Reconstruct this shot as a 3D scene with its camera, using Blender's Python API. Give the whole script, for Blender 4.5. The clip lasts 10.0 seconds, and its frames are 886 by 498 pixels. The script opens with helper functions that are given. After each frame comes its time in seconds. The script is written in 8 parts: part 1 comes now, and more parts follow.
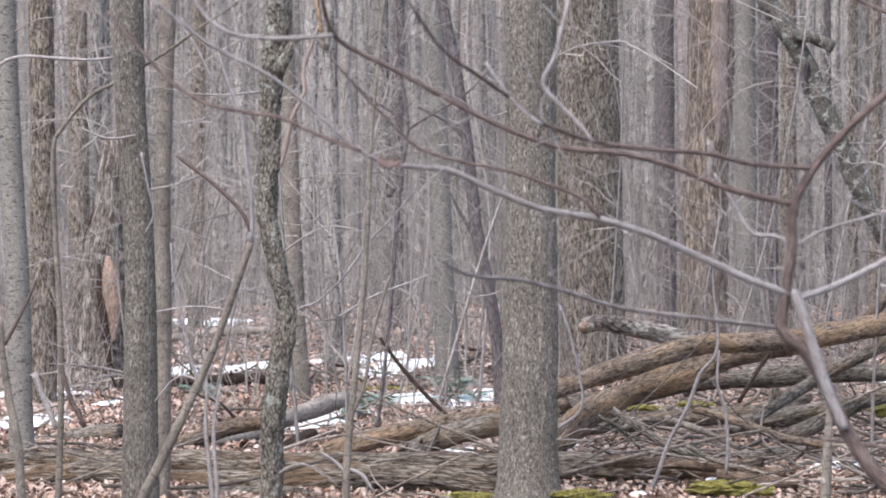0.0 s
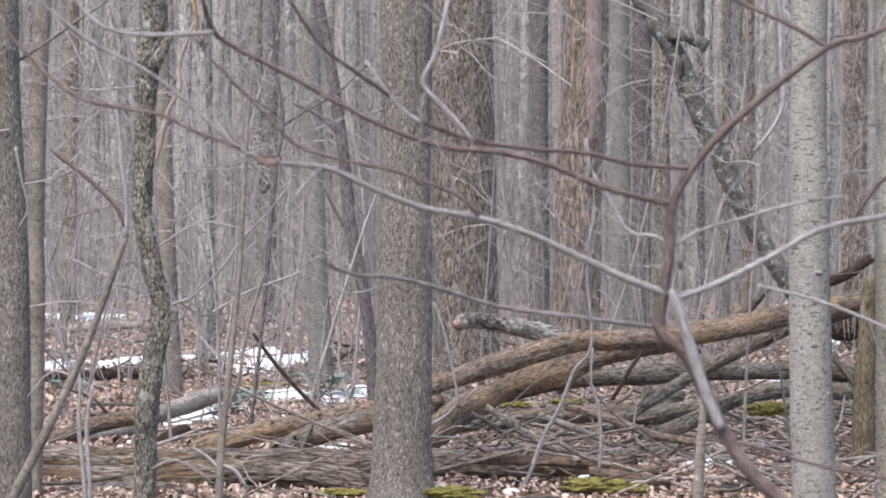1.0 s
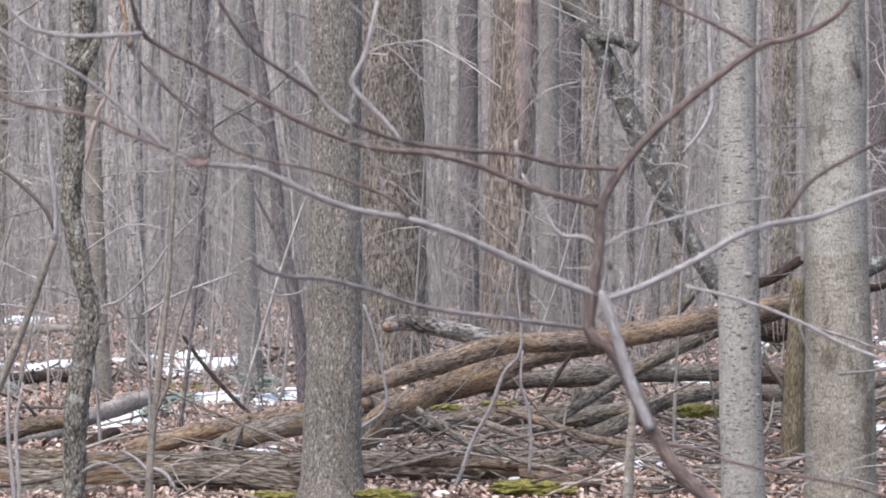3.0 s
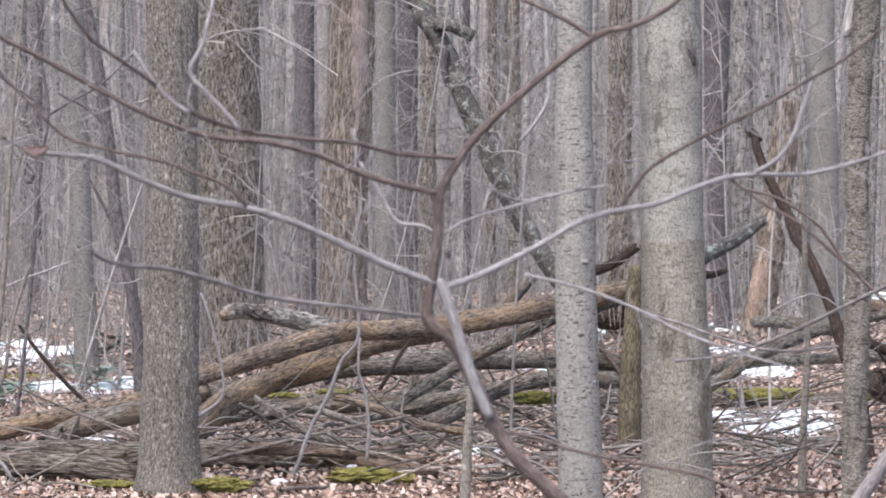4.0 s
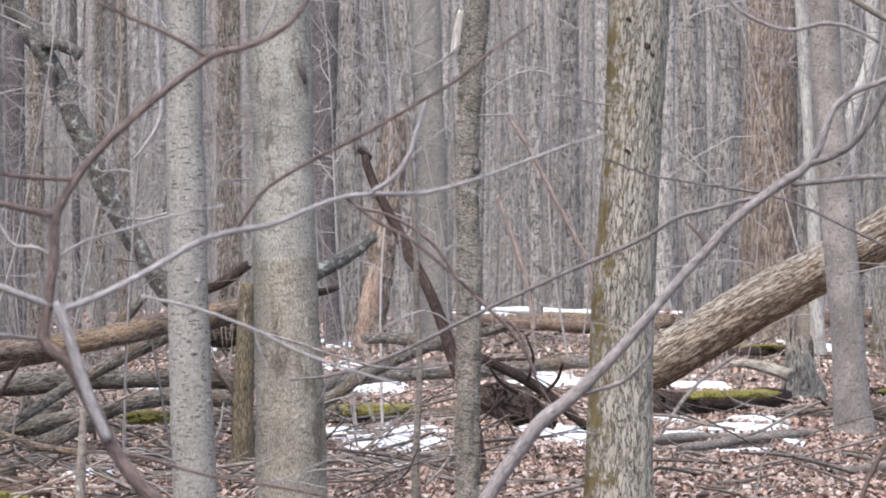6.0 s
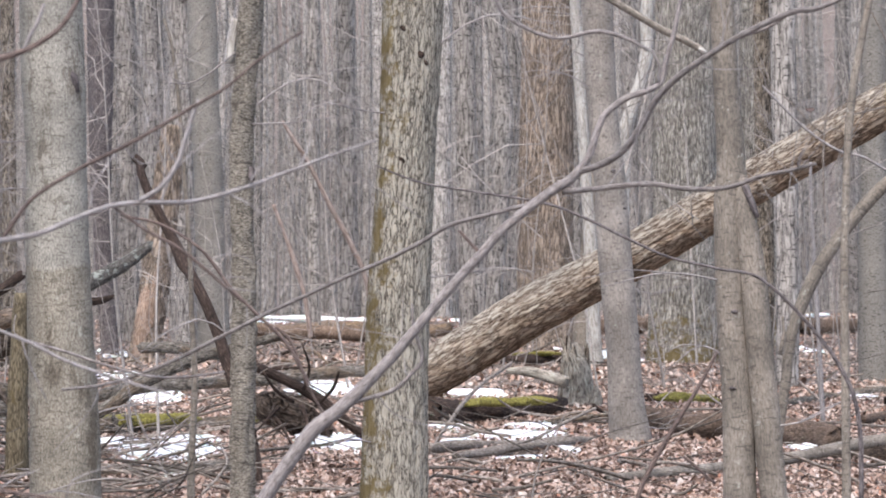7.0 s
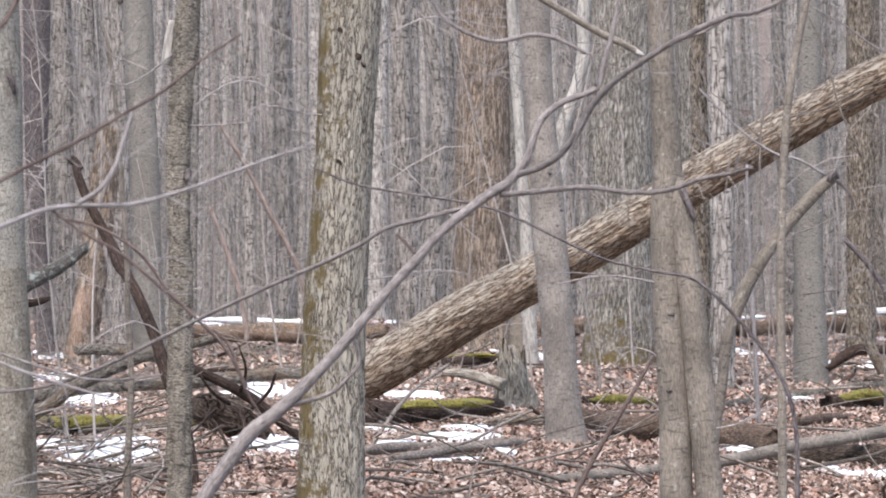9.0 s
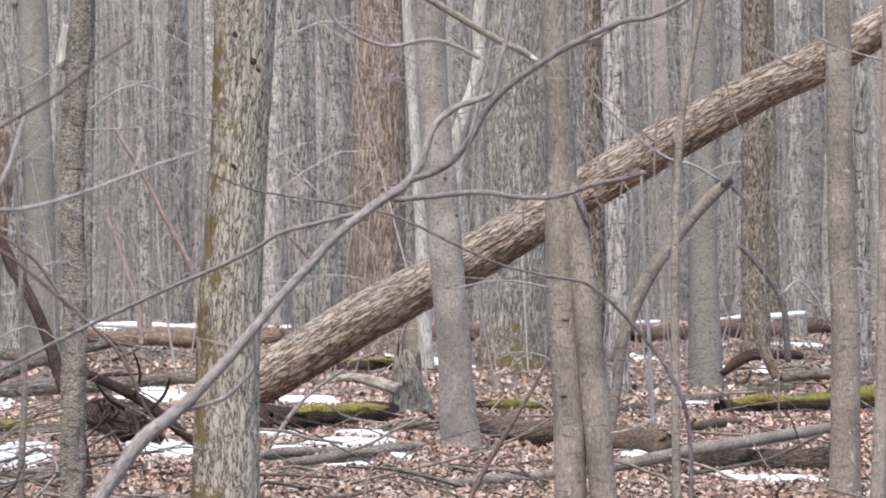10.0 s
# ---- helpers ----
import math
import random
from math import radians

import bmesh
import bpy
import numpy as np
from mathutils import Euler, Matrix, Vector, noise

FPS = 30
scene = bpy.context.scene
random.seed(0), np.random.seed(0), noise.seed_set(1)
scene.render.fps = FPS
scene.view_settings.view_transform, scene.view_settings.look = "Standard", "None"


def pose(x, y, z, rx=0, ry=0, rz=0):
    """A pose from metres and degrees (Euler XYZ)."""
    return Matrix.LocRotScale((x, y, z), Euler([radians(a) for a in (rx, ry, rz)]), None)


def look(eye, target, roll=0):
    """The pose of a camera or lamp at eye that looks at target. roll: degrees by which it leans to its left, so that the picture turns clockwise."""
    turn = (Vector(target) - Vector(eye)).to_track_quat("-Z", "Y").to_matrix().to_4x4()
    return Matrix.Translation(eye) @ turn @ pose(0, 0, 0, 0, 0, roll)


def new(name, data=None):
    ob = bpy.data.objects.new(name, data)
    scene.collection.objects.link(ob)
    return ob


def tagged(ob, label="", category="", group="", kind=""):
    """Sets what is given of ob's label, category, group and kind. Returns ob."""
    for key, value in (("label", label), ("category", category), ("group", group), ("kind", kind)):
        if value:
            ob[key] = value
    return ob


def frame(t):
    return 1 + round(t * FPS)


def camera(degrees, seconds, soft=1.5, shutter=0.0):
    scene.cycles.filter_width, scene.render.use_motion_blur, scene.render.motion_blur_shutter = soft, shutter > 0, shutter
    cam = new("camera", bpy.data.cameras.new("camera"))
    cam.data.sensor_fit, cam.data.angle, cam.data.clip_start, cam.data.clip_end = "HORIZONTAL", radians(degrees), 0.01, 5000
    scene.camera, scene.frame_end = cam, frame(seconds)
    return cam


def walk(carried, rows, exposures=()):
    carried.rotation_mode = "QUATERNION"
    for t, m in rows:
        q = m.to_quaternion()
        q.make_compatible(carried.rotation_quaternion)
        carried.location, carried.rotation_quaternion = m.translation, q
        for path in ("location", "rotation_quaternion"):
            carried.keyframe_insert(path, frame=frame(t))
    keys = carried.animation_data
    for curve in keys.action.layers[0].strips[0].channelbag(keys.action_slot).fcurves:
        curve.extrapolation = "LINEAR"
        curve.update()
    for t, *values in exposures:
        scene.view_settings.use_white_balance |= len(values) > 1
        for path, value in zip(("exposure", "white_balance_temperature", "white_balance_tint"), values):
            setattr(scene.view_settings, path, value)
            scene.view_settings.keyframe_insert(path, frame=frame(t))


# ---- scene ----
cam = camera(14.0, 10.0, soft=1.9)
cam.data.dof.use_dof = True
cam.data.dof.focus_distance, cam.data.dof.aperture_fstop = 24.0, 14.0
walk(cam, [
    (0.0, pose(0.0260, 0.0000, 1.5948, 89.631, -0.011, 7.833)),
    (0.5, pose(0.0193, 0.0000, 1.5985, 89.555, -0.480, 6.409)),
    (1.0, pose(0.0120, 0.0000, 1.6001, 89.570, -0.348, 5.809)),
    (1.5, pose(0.0142, 0.0000, 1.6019, 89.563, -0.439, 5.281)),
    (2.0, pose(0.0207, 0.0000, 1.5993, 89.661, -0.353, 4.968)),
    (3.3, pose(0.0115, 0.0000, 1.5968, 89.571, -0.244, 4.410)),
    (3.5, pose(0.0136, 0.0000, 1.5969, 89.488, -0.039, 3.896)),
    (4.0, pose(0.0083, 0.0000, 1.5990, 89.434, -0.186, 2.100)),
    (4.5, pose(0.0000, 0.0000, 1.6000, 89.542, -0.175, 0.001)),
    (5.0, pose(-0.0102, 0.0000, 1.6021, 89.619, -0.511, -1.572)),
    (5.2, pose(-0.0103, 0.0000, 1.5995, 89.652, -0.185, -2.089)),
    (6.3, pose(-0.0104, 0.0000, 1.6092, 89.724, 0.231, -5.152)),
    (6.5, pose(-0.0086, 0.0000, 1.6090, 89.749, 0.222, -5.974)),
    (7.0, pose(0.0125, 0.0000, 1.6067, 89.803, 0.489, -7.622)),
    (7.5, pose(0.0222, 0.0000, 1.6072, 89.899, 0.421, -8.532)),
    (8.0, pose(0.0317, 0.0000, 1.6105, 89.876, 0.323, -8.594)),
    (8.5, pose(0.0251, 0.0000, 1.6105, 89.803, 0.487, -8.573)),
    (9.0, pose(0.0075, 0.0000, 1.6111, 89.819, 0.412, -8.636)),
    (9.5, pose(-0.0012, 0.0000, 1.6138, 89.790, 0.248, -8.900)),
    (10.0, pose(0.0142, 0.0000, 1.6114, 89.884, 0.350, -10.288)),
], exposures=[(0.0, 1.54, 6600, 10), (5.0, 1.56, 6480, 10), (7.0, 1.52, 6720, 10), (10.0, 1.53, 6760, 10)])

# ------------------------------------------------------------------ light
world = bpy.data.worlds.new("overcast_sky")
scene.world = world
world.use_nodes = True
wn, wl = world.node_tree.nodes, world.node_tree.links
sky = wn.new("ShaderNodeTexSky")
sky.sky_type, sky.sun_disc = "NISHITA", False
sky.sun_elevation, sky.sun_rotation = radians(60), radians(203)
sky.air_density, sky.dust_density, sky.ozone_density = 1.0, 2.0, 1.0
wl.new(sky.outputs[0], wn["Background"].inputs[0])
wn["Background"].inputs[1].default_value = 0.13
sun = new("sun", bpy.data.lights.new("sun", "SUN"))
sun.data.energy, sun.data.angle, sun.data.color = 1.5, radians(35), (1.0, 0.97, 0.93)
sun.matrix_world = look((-5, -11.7, 22), (0, 0, 0))


# ------------------------------------------------------------------ numbers
rng = np.random.default_rng(7)
LATTICE = np.random.default_rng(3).random((128, 128))


def vnoise(a, b, per=128):
    """Smooth value noise in 0..1, periodic in a after per cells."""
    a, b = np.asarray(a, float), np.asarray(b, float)
    ia, ib = np.floor(a).astype(int), np.floor(b).astype(int)
    fa, fb = a - ia, b - ib
    fa, fb = fa * fa * (3 - 2 * fa), fb * fb * (3 - 2 * fb)
    a0, a1, b0, b1 = (ia % per) % 128, ((ia + 1) % per) % 128, ib % 128, (ib + 1) % 128
    return (LATTICE[a0, b0] * (1 - fa) + LATTICE[a1, b0] * fa) * (1 - fb) + (LATTICE[a0, b1] * (1 - fa) + LATTICE[a1, b1] * fa) * fb


def fbm(x, y):
    return (vnoise(x, y) + 0.5 * vnoise(x * 2.1 + 17, y * 2.1 + 5) + 0.25 * vnoise(x * 4.3 + 31, y * 4.3 + 11)) / 1.75 - 0.5


def ground_z(x, y):
    """Height of the forest floor: level, then a long dip, then a far wooded rise."""
    x, y = np.asarray(x, float), np.asarray(y, float)
    far = np.hypot(x, y)
    dip = -0.02 * np.clip(far - 70, 0, 200)
    rise = 62 * np.clip((far - 330) / 420, 0, 1) ** 1.2
    bumps = 0.10 * fbm(x * 0.35, y * 0.35) + 0.05 * fbm(x * 1.7 + 9, y * 1.7)
    return dip + rise + bumps * np.clip(far / 12, 0.2, 1)


def spline(points, step):
    """Catmull-Rom through rows (x, y, z, r), about step metres apart."""
    p = np.array(points, float)
    p = np.vstack([2 * p[0] - p[1], p, 2 * p[-1] - p[-2]])
    rows = []
    for i in range(1, len(p) - 2):
        n = max(1, int(np.ceil(np.linalg.norm(p[i + 1, :3] - p[i, :3]) / step)))
        for t in np.arange(n) / n:
            a, b, c, d = p[i - 1], p[i], p[i + 1], p[i + 2]
            rows.append(0.5 * (2 * b + (c - a) * t + (2 * a - 5 * b + 4 * c - d) * t * t + (3 * b - a - 3 * c + d) * t ** 3))
    rows.append(p[-2])
    rows = np.array(rows)
    rows[:, 3] = np.clip(rows[:, 3], 0.0008, None)
    return rows


def tube_data(rows, sides, relief=None, jag=0.0, seed=0):
    """Verts, faces and bark coordinates of a round limb along rows (x, y, z, r)."""
    c, r = rows[:, :3], rows[:, 3]
    n = len(rows)
    tan = np.gradient(c, axis=0)
    tan /= np.linalg.norm(tan, axis=1)[:, None] + 1e-9
    ref = np.array([0, 1.0, 0]) if abs(tan[:, 1]).mean() < 0.8 else np.array([1.0, 0, 0])
    u = np.cross(tan, ref)
    u /= np.linalg.norm(u, axis=1)[:, None] + 1e-9
    v = np.cross(u, tan)
    along = np.concatenate([[0], np.cumsum(np.linalg.norm(np.diff(c, axis=0), axis=1))])
    th = np.arange(sides) / sides * 2 * np.pi
    rr = np.repeat(r[:, None], sides, 1)
    if relief is not None:
        rr = rr + relief(th[None, :] / (2 * np.pi), along[:, None], r[:, None], seed)
    ct, st = np.cos(th)[None, :, None], np.sin(th)[None, :, None]
    verts = c[:, None, :] + rr[:, :, None] * (u[:, None, :] * ct + v[:, None, :] * st)
    if jag:
        for end in (0, -1):
            verts[end] += tan[end] * (np.random.default_rng(seed + end).random((sides, 1)) - 0.5) * jag
    bark = np.stack([np.cos(th)[None, :] * r[:, None], np.sin(th)[None, :] * r[:, None], np.repeat(along[:, None], sides, 1) + seed * 3.7 % 50], 2)
    idx = np.arange(n * sides).reshape(n, sides)
    nxt = np.roll(idx, -1, axis=1)
    faces = np.stack([idx[:-1], nxt[:-1], nxt[1:], idx[1:]], 2).reshape(-1, 4)[:, ::-1]
    verts, bark = verts.reshape(-1, 3), bark.reshape(-1, 3)
    caps = [list(idx[0]), list(idx[-1][::-1])]
    return verts, faces, bark, caps


def mesh_from(name, verts, faces, bark=None, caps=(), smooth=True):
    me = bpy.data.meshes.new(name)
    faces = np.asarray(faces)
    corners = np.concatenate([faces.ravel()] + [np.asarray(c, int) for c in caps]).astype(np.int32)
    sizes = np.concatenate([np.full(len(faces), faces.shape[1]), [len(c) for c in caps]]).astype(np.int32)
    me.vertices.add(len(verts))
    me.vertices.foreach_set("co", np.ascontiguousarray(verts, dtype=np.float32).ravel())
    me.loops.add(len(corners))
    me.loops.foreach_set("vertex_index", corners)
    me.polygons.add(len(sizes))
    me.polygons.foreach_set("loop_start", np.concatenate([[0], np.cumsum(sizes)[:-1]]).astype(np.int32))
    if bark is not None:
        at = me.attributes.new("bark", "FLOAT_VECTOR", "POINT")
        at.data.foreach_set("vector", np.ascontiguousarray(bark, dtype=np.float32).ravel())
    if smooth:
        me.polygons.foreach_set("use_smooth", np.ones(len(me.polygons), bool))
    else:
        me.polygons.foreach_set("use_smooth", np.zeros(len(me.polygons), bool))
    me.update(calc_edges=True)
    return me


class Heap:
    """Gathers many limbs into one mesh."""

    def __init__(self):
        self.v, self.f, self.b, self.n = [], [], [], 0
        self.shoots = {}

    def add(self, verts, faces, bark):
        self.v.append(verts)
        self.f.append(np.asarray(faces) + self.n)
        self.b.append(bark)
        self.n += len(verts)

    def limb(self, points, sides=4, step=0.4, seed=0):
        v, f, b, _ = tube_data(spline(points, step), sides, seed=seed)
        self.add(v, f, b)

    def twig(self, points):
        """Notes a thin three-sided shoot through its points, built with the others in mesh()."""
        self.shoots.setdefault(len(points), []).append(points)

    def flush(self):
        for n, group in self.shoots.items():
            p = np.array(group, float)
            d = p[:, -1, :3] - p[:, 0, :3]
            u = np.stack([d[:, 2], 0 * d[:, 0], -d[:, 0]], 1)
            u /= np.linalg.norm(u, axis=1)[:, None] + 1e-9
            w = np.array([0.0, 0.87, 0.0])
            ring = np.stack([u, -0.5 * u + w, -0.5 * u - w], 1)
            verts = (p[:, :, None, :3] + p[:, :, None, 3:] * ring[:, None]).reshape(-1, 3)
            strip = np.arange(n - 1)[:, None] * 3
            one = np.concatenate([strip + np.array([a, b, b + 3, a + 3]) for a, b in ((0, 1), (1, 2), (2, 0))])
            faces = (one[None] + (np.arange(len(p)) * n * 3)[:, None, None]).reshape(-1, 4)
            self.add(verts, faces, np.repeat(p[:, :, :3].reshape(-1, 3), 3, axis=0))
        self.shoots.clear()

    def mesh(self, name, smooth=True):
        self.flush()
        return mesh_from(name, np.vstack(self.v), np.vstack(self.f), np.vstack(self.b), smooth=smooth)


def part(name, me, material, parent, label=""):
    """Links a mesh as one part under a thing or a part."""
    ob = new(name, me)
    if material and not me.materials:
        me.materials.append(material)
    ob.parent = parent
    if parent and parent.type == "EMPTY":
        ob.matrix_parent_inverse = Matrix.Translation(parent.matrix_basis.translation).inverted()
    if label:
        ob["label"] = label
    return ob


def thing(name, place, label, category, group=""):
    ob = new(name)
    ob.empty_display_size = 0.1
    ob.matrix_basis = Matrix.Translation(place)
    return tagged(ob, label, category, group)


# ------------------------------------------------------------------ materials
def nodes_of(name):
    m = bpy.data.materials.new(name)
    m.use_nodes = True
    return m, m.node_tree.nodes, m.node_tree.links, m.node_tree.nodes["Principled BSDF"]


def node(nodes, kind, **values):
    n = nodes.new("ShaderNode" + kind)
    for key, value in values.items():
        n.inputs[key].default_value = value
    return n


def ramp(nodes, links, source, stops):
    n = nodes.new("ShaderNodeValToRGB")
    while len(n.color_ramp.elements) < len(stops):
        n.color_ramp.elements.new(0.5)
    for e, (at, col) in zip(n.color_ramp.elements, stops):
        e.position = at
        e.color = (*col, 1) if not isinstance(col, (int, float)) else (col, col, col, 1)
    links.new(source, n.inputs[0])
    return n.outputs[0]


def blend(nodes, links, fac, a, b, mode="MIX"):
    n = nodes.new("ShaderNodeMix")
    n.data_type, n.blend_type = "RGBA", mode
    for slot, value in ((0, fac), (6, a), (7, b)):
        if isinstance(value, (int, float)):
            n.inputs[slot].default_value = value
        elif isinstance(value, tuple):
            n.inputs[slot].default_value = (*value, 1)
        else:
            links.new(value, n.inputs[slot])
    return n.outputs[2]


def bark_material(name, crevice, mid, ridge, cell=0.03, stretch=5.0, depth=0.5, lichen=0.0, lichen_colour=(0.42, 0.43, 0.36),
                  moss=0.0, moss_side=None, bands=0.0, patch=0.3, rough=0.95, width=0.25, plates=0.3, spread=0.14, islands=False, second=None, second_amount=0.5, gain=1.5, grain=1.3, dash=0.0, fleck=0.0, foot=0.0, weathered=None, lift=0.5, floor=0.2, lent_size=(20, 20, 80), skirt=0.0, furrowed=False):
    """Bark or weathered wood in the limb's own coordinates: furrows of one cell size, drawn out along the limb by stretch."""
    m, n, l, bsdf = nodes_of(name)
    at = n.new("ShaderNodeAttribute")
    at.attribute_name = "bark"
    info = n.new("ShaderNodeObjectInfo")
    shift = n.new("ShaderNodeVectorMath")
    shift.operation = "MULTIPLY_ADD"
    comb = n.new("ShaderNodeCombineXYZ")
    l.new(info.outputs["Random"], comb.inputs[2])
    shift.inputs[1].default_value = (7, 7, 31)
    l.new(comb.outputs[0], shift.inputs[0])
    l.new(at.outputs["Vector"], shift.inputs[2])
    base = shift.outputs[0]
    # a slow waver, then the stretch
    waver = node(n, "TexNoise", Scale=0.5 / cell / 2, Detail=3.0, Roughness=0.6)
    l.new(base, waver.inputs["Vector"])
    warped = n.new("ShaderNodeVectorMath")
    warped.operation = "MULTIPLY_ADD"
    warped.inputs[1].default_value = (cell * 1.1, cell * 1.1, cell * 1.1)
    l.new(waver.outputs["Color"], warped.inputs[0])
    l.new(base, warped.inputs[2])
    squash = n.new("ShaderNodeVectorMath")
    squash.operation = "MULTIPLY"
    squash.inputs[1].default_value = (1 / cell, 1 / cell, 1 / cell / stretch)
    l.new(warped.outputs[0], squash.inputs[0])
    cells = n.new("ShaderNodeTexVoronoi")
    cells.feature = "DISTANCE_TO_EDGE"
    cells.inputs["Scale"].default_value = 1.0
    l.new(squash.outputs[0], cells.inputs["Vector"])
    fine = node(n, "TexNoise", Scale=grain, Detail=7.0, Roughness=0.72)
    l.new(squash.outputs[0], fine.inputs["Vector"])
    height = n.new("ShaderNodeMath")
    height.operation = "MULTIPLY_ADD"
    height.inputs[1].default_value = gain
    edge = n.new("ShaderNodeMapRange")
    edge.inputs[2].default_value = width
    edge.inputs[3].default_value, edge.inputs[4].default_value = floor - 0.5 * gain, floor - 0.5 * gain + plates
    l.new(cells.outputs["Distance"], edge.inputs[0])
    if furrowed:
        # long cracks that wander, meet and part again, instead of closed plates
        cracks = []
        for k in range(2):
            away = n.new("ShaderNodeVectorMath")
            away.inputs[1].default_value = (17.0 * k, 9.0 * k, 5.0 * k)
            l.new(squash.outputs[0], away.inputs[0])
            wander = node(n, "TexNoise", Scale=0.62 + 0.3 * k, Detail=3.0, Roughness=0.55)
            l.new(away.outputs[0], wander.inputs["Vector"])
            off = n.new("ShaderNodeMath")
            off.operation = "SUBTRACT"
            off.inputs[1].default_value = 0.5
            l.new(wander.outputs["Fac"], off.inputs[0])
            size = n.new("ShaderNodeMath")
            size.operation = "ABSOLUTE"
            l.new(off.outputs[0], size.inputs[0])
            cracks.append(size.outputs[0])
        least = n.new("ShaderNodeMath")
        least.operation = "MINIMUM"
        l.new(cracks[0], least.inputs[0])
        l.new(cracks[1], least.inputs[1])
        l.new(least.outputs[0], edge.inputs[0])
    l.new(edge.outputs[0], height.inputs[2])
    l.new(fine.outputs["Fac"], height.inputs[0])
    # bark's dark furrows, deepened in colour to stand for crevice shade
    colour = ramp(n, l, height.outputs[0], [(0.06, crevice), (0.42, mid), (0.85, ridge)])
    if weathered:
        # upper side weathered grey, its colour also paled for light from above
        upper = n.new("ShaderNodeVectorMath")
        upper.operation = "DOT_PRODUCT"
        upper.inputs[1].default_value = (1.6, 0, 0)
        l.new(at.outputs["Vector"], upper.inputs[0])
        blot = node(n, "TexNoise", Scale=7.0, Detail=5.0, Roughness=0.7)
        l.new(base, blot.inputs["Vector"])
        both = n.new("ShaderNodeMath")
        l.new(upper.outputs["Value"], both.inputs[0])
        l.new(blot.outputs["Fac"], both.inputs[1])
        grey = ramp(n, l, height.outputs[0], [(0.06, crevice), (0.42, weathered), (0.85, tuple(min(0.7, c * 1.6) for c in weathered))])
        colour = blend(n, l, ramp(n, l, both.outputs[0], [(0.25, 0.0), (0.85, 1.0)]), colour, grey)
    if dash or fleck:
        marks = node(n, "TexNoise", Scale=0.9, Detail=3.0, Roughness=0.65)
        l.new(squash.outputs[0], marks.inputs["Vector"])
        if dash:
            colour = blend(n, l, ramp(n, l, marks.outputs["Fac"], [(0.355, dash), (0.42, 0.0)]), colour, crevice)
        if fleck:
            colour = blend(n, l, ramp(n, l, marks.outputs["Fac"], [(0.58, 0.0), (0.66, fleck)]), colour, ridge)
    if second:
        worn = node(n, "TexNoise", Scale=6.0, Detail=6.0, Roughness=0.7)
        drawn = n.new("ShaderNodeVectorMath")
        drawn.operation = "MULTIPLY"
        drawn.inputs[1].default_value = (1, 1, 0.35)
        l.new(base, drawn.inputs[0])
        l.new(drawn.outputs[0], worn.inputs["Vector"])
        shade = blend(n, l, 1.0, second, ramp(n, l, height.outputs[0], [(0.05, 0.25), (0.5, 1.0)]), "MULTIPLY")
        colour = blend(n, l, ramp(n, l, worn.outputs["Fac"], [(0.62 - 0.25 * second_amount, 0.0), (0.68 - 0.25 * second_amount, 1.0)]), colour, shade)
    # stains a hand or more across
    stain = node(n, "TexNoise", Scale=3.2, Detail=4.0, Roughness=0.6)
    l.new(base, stain.inputs["Vector"])
    tone = ramp(n, l, stain.outputs["Fac"], [(0.3, 1 - patch), (0.7, 1 + 0.0)])
    colour = blend(n, l, 1.0, colour, tone, "MULTIPLY")
    if bands:
        tall = n.new("ShaderNodeVectorMath")
        tall.operation = "MULTIPLY"
        tall.inputs[1].default_value = lent_size
        l.new(base, tall.inputs[0])
        lent = node(n, "TexNoise", Scale=1.0, Detail=2.0, Roughness=0.55)
        l.new(tall.outputs[0], lent.inputs["Vector"])
        colour = blend(n, l, ramp(n, l, lent.outputs["Fac"], [(0.60, 0.0), (0.635, bands)]), colour, crevice)
    if skirt:
        # older, rougher and browner bark below a ragged line round the stem
        high = n.new("ShaderNodeSeparateXYZ")
        l.new(n.new("ShaderNodeNewGeometry").outputs["Position"], high.inputs[0])
        ragged = n.new("ShaderNodeMath")
        ragged.operation = "MULTIPLY_ADD"
        ragged.inputs[1].default_value = 0.25
        l.new(stain.outputs["Fac"], ragged.inputs[0])
        l.new(high.outputs[2], ragged.inputs[2])
        old = blend(n, l, 1.0, colour, ramp(n, l, height.outputs[0], [(0.1, (0.70, 0.66, 0.61)), (0.55, (1.0, 0.97, 0.92))]), "MULTIPLY")
        line = n.new("ShaderNodeMapRange")
        line.inputs[1].default_value, line.inputs[2].default_value = skirt + 0.11, skirt + 0.14
        l.new(ragged.outputs[0], line.inputs[0])
        colour = blend(n, l, line.outputs[0], old, colour)
    if lichen:
        spots = node(n, "TexNoise", Scale=14.0, Detail=6.0, Roughness=0.72)
        l.new(base, spots.inputs["Vector"])
        colour = blend(n, l, ramp(n, l, spots.outputs["Fac"], [(0.70 - lichen * 0.28, 0.0), (0.77 - lichen * 0.28, 0.8)]), colour, lichen_colour)
    if moss:
        growth = node(n, "TexNoise", Scale=9.0, Detail=6.0, Roughness=0.75)
        l.new(base, growth.inputs["Vector"])
        amount = growth.outputs["Fac"]
        if moss_side:
            side = n.new("ShaderNodeVectorMath")
            side.operation = "DOT_PRODUCT"
            side.inputs[1].default_value = moss_side
            l.new(at.outputs["Vector"], side.inputs[0])
            add = n.new("ShaderNodeMath")
            l.new(amount, add.inputs[0])
            l.new(side.outputs["Value"], add.inputs[1])
            amount = add.outputs[0]
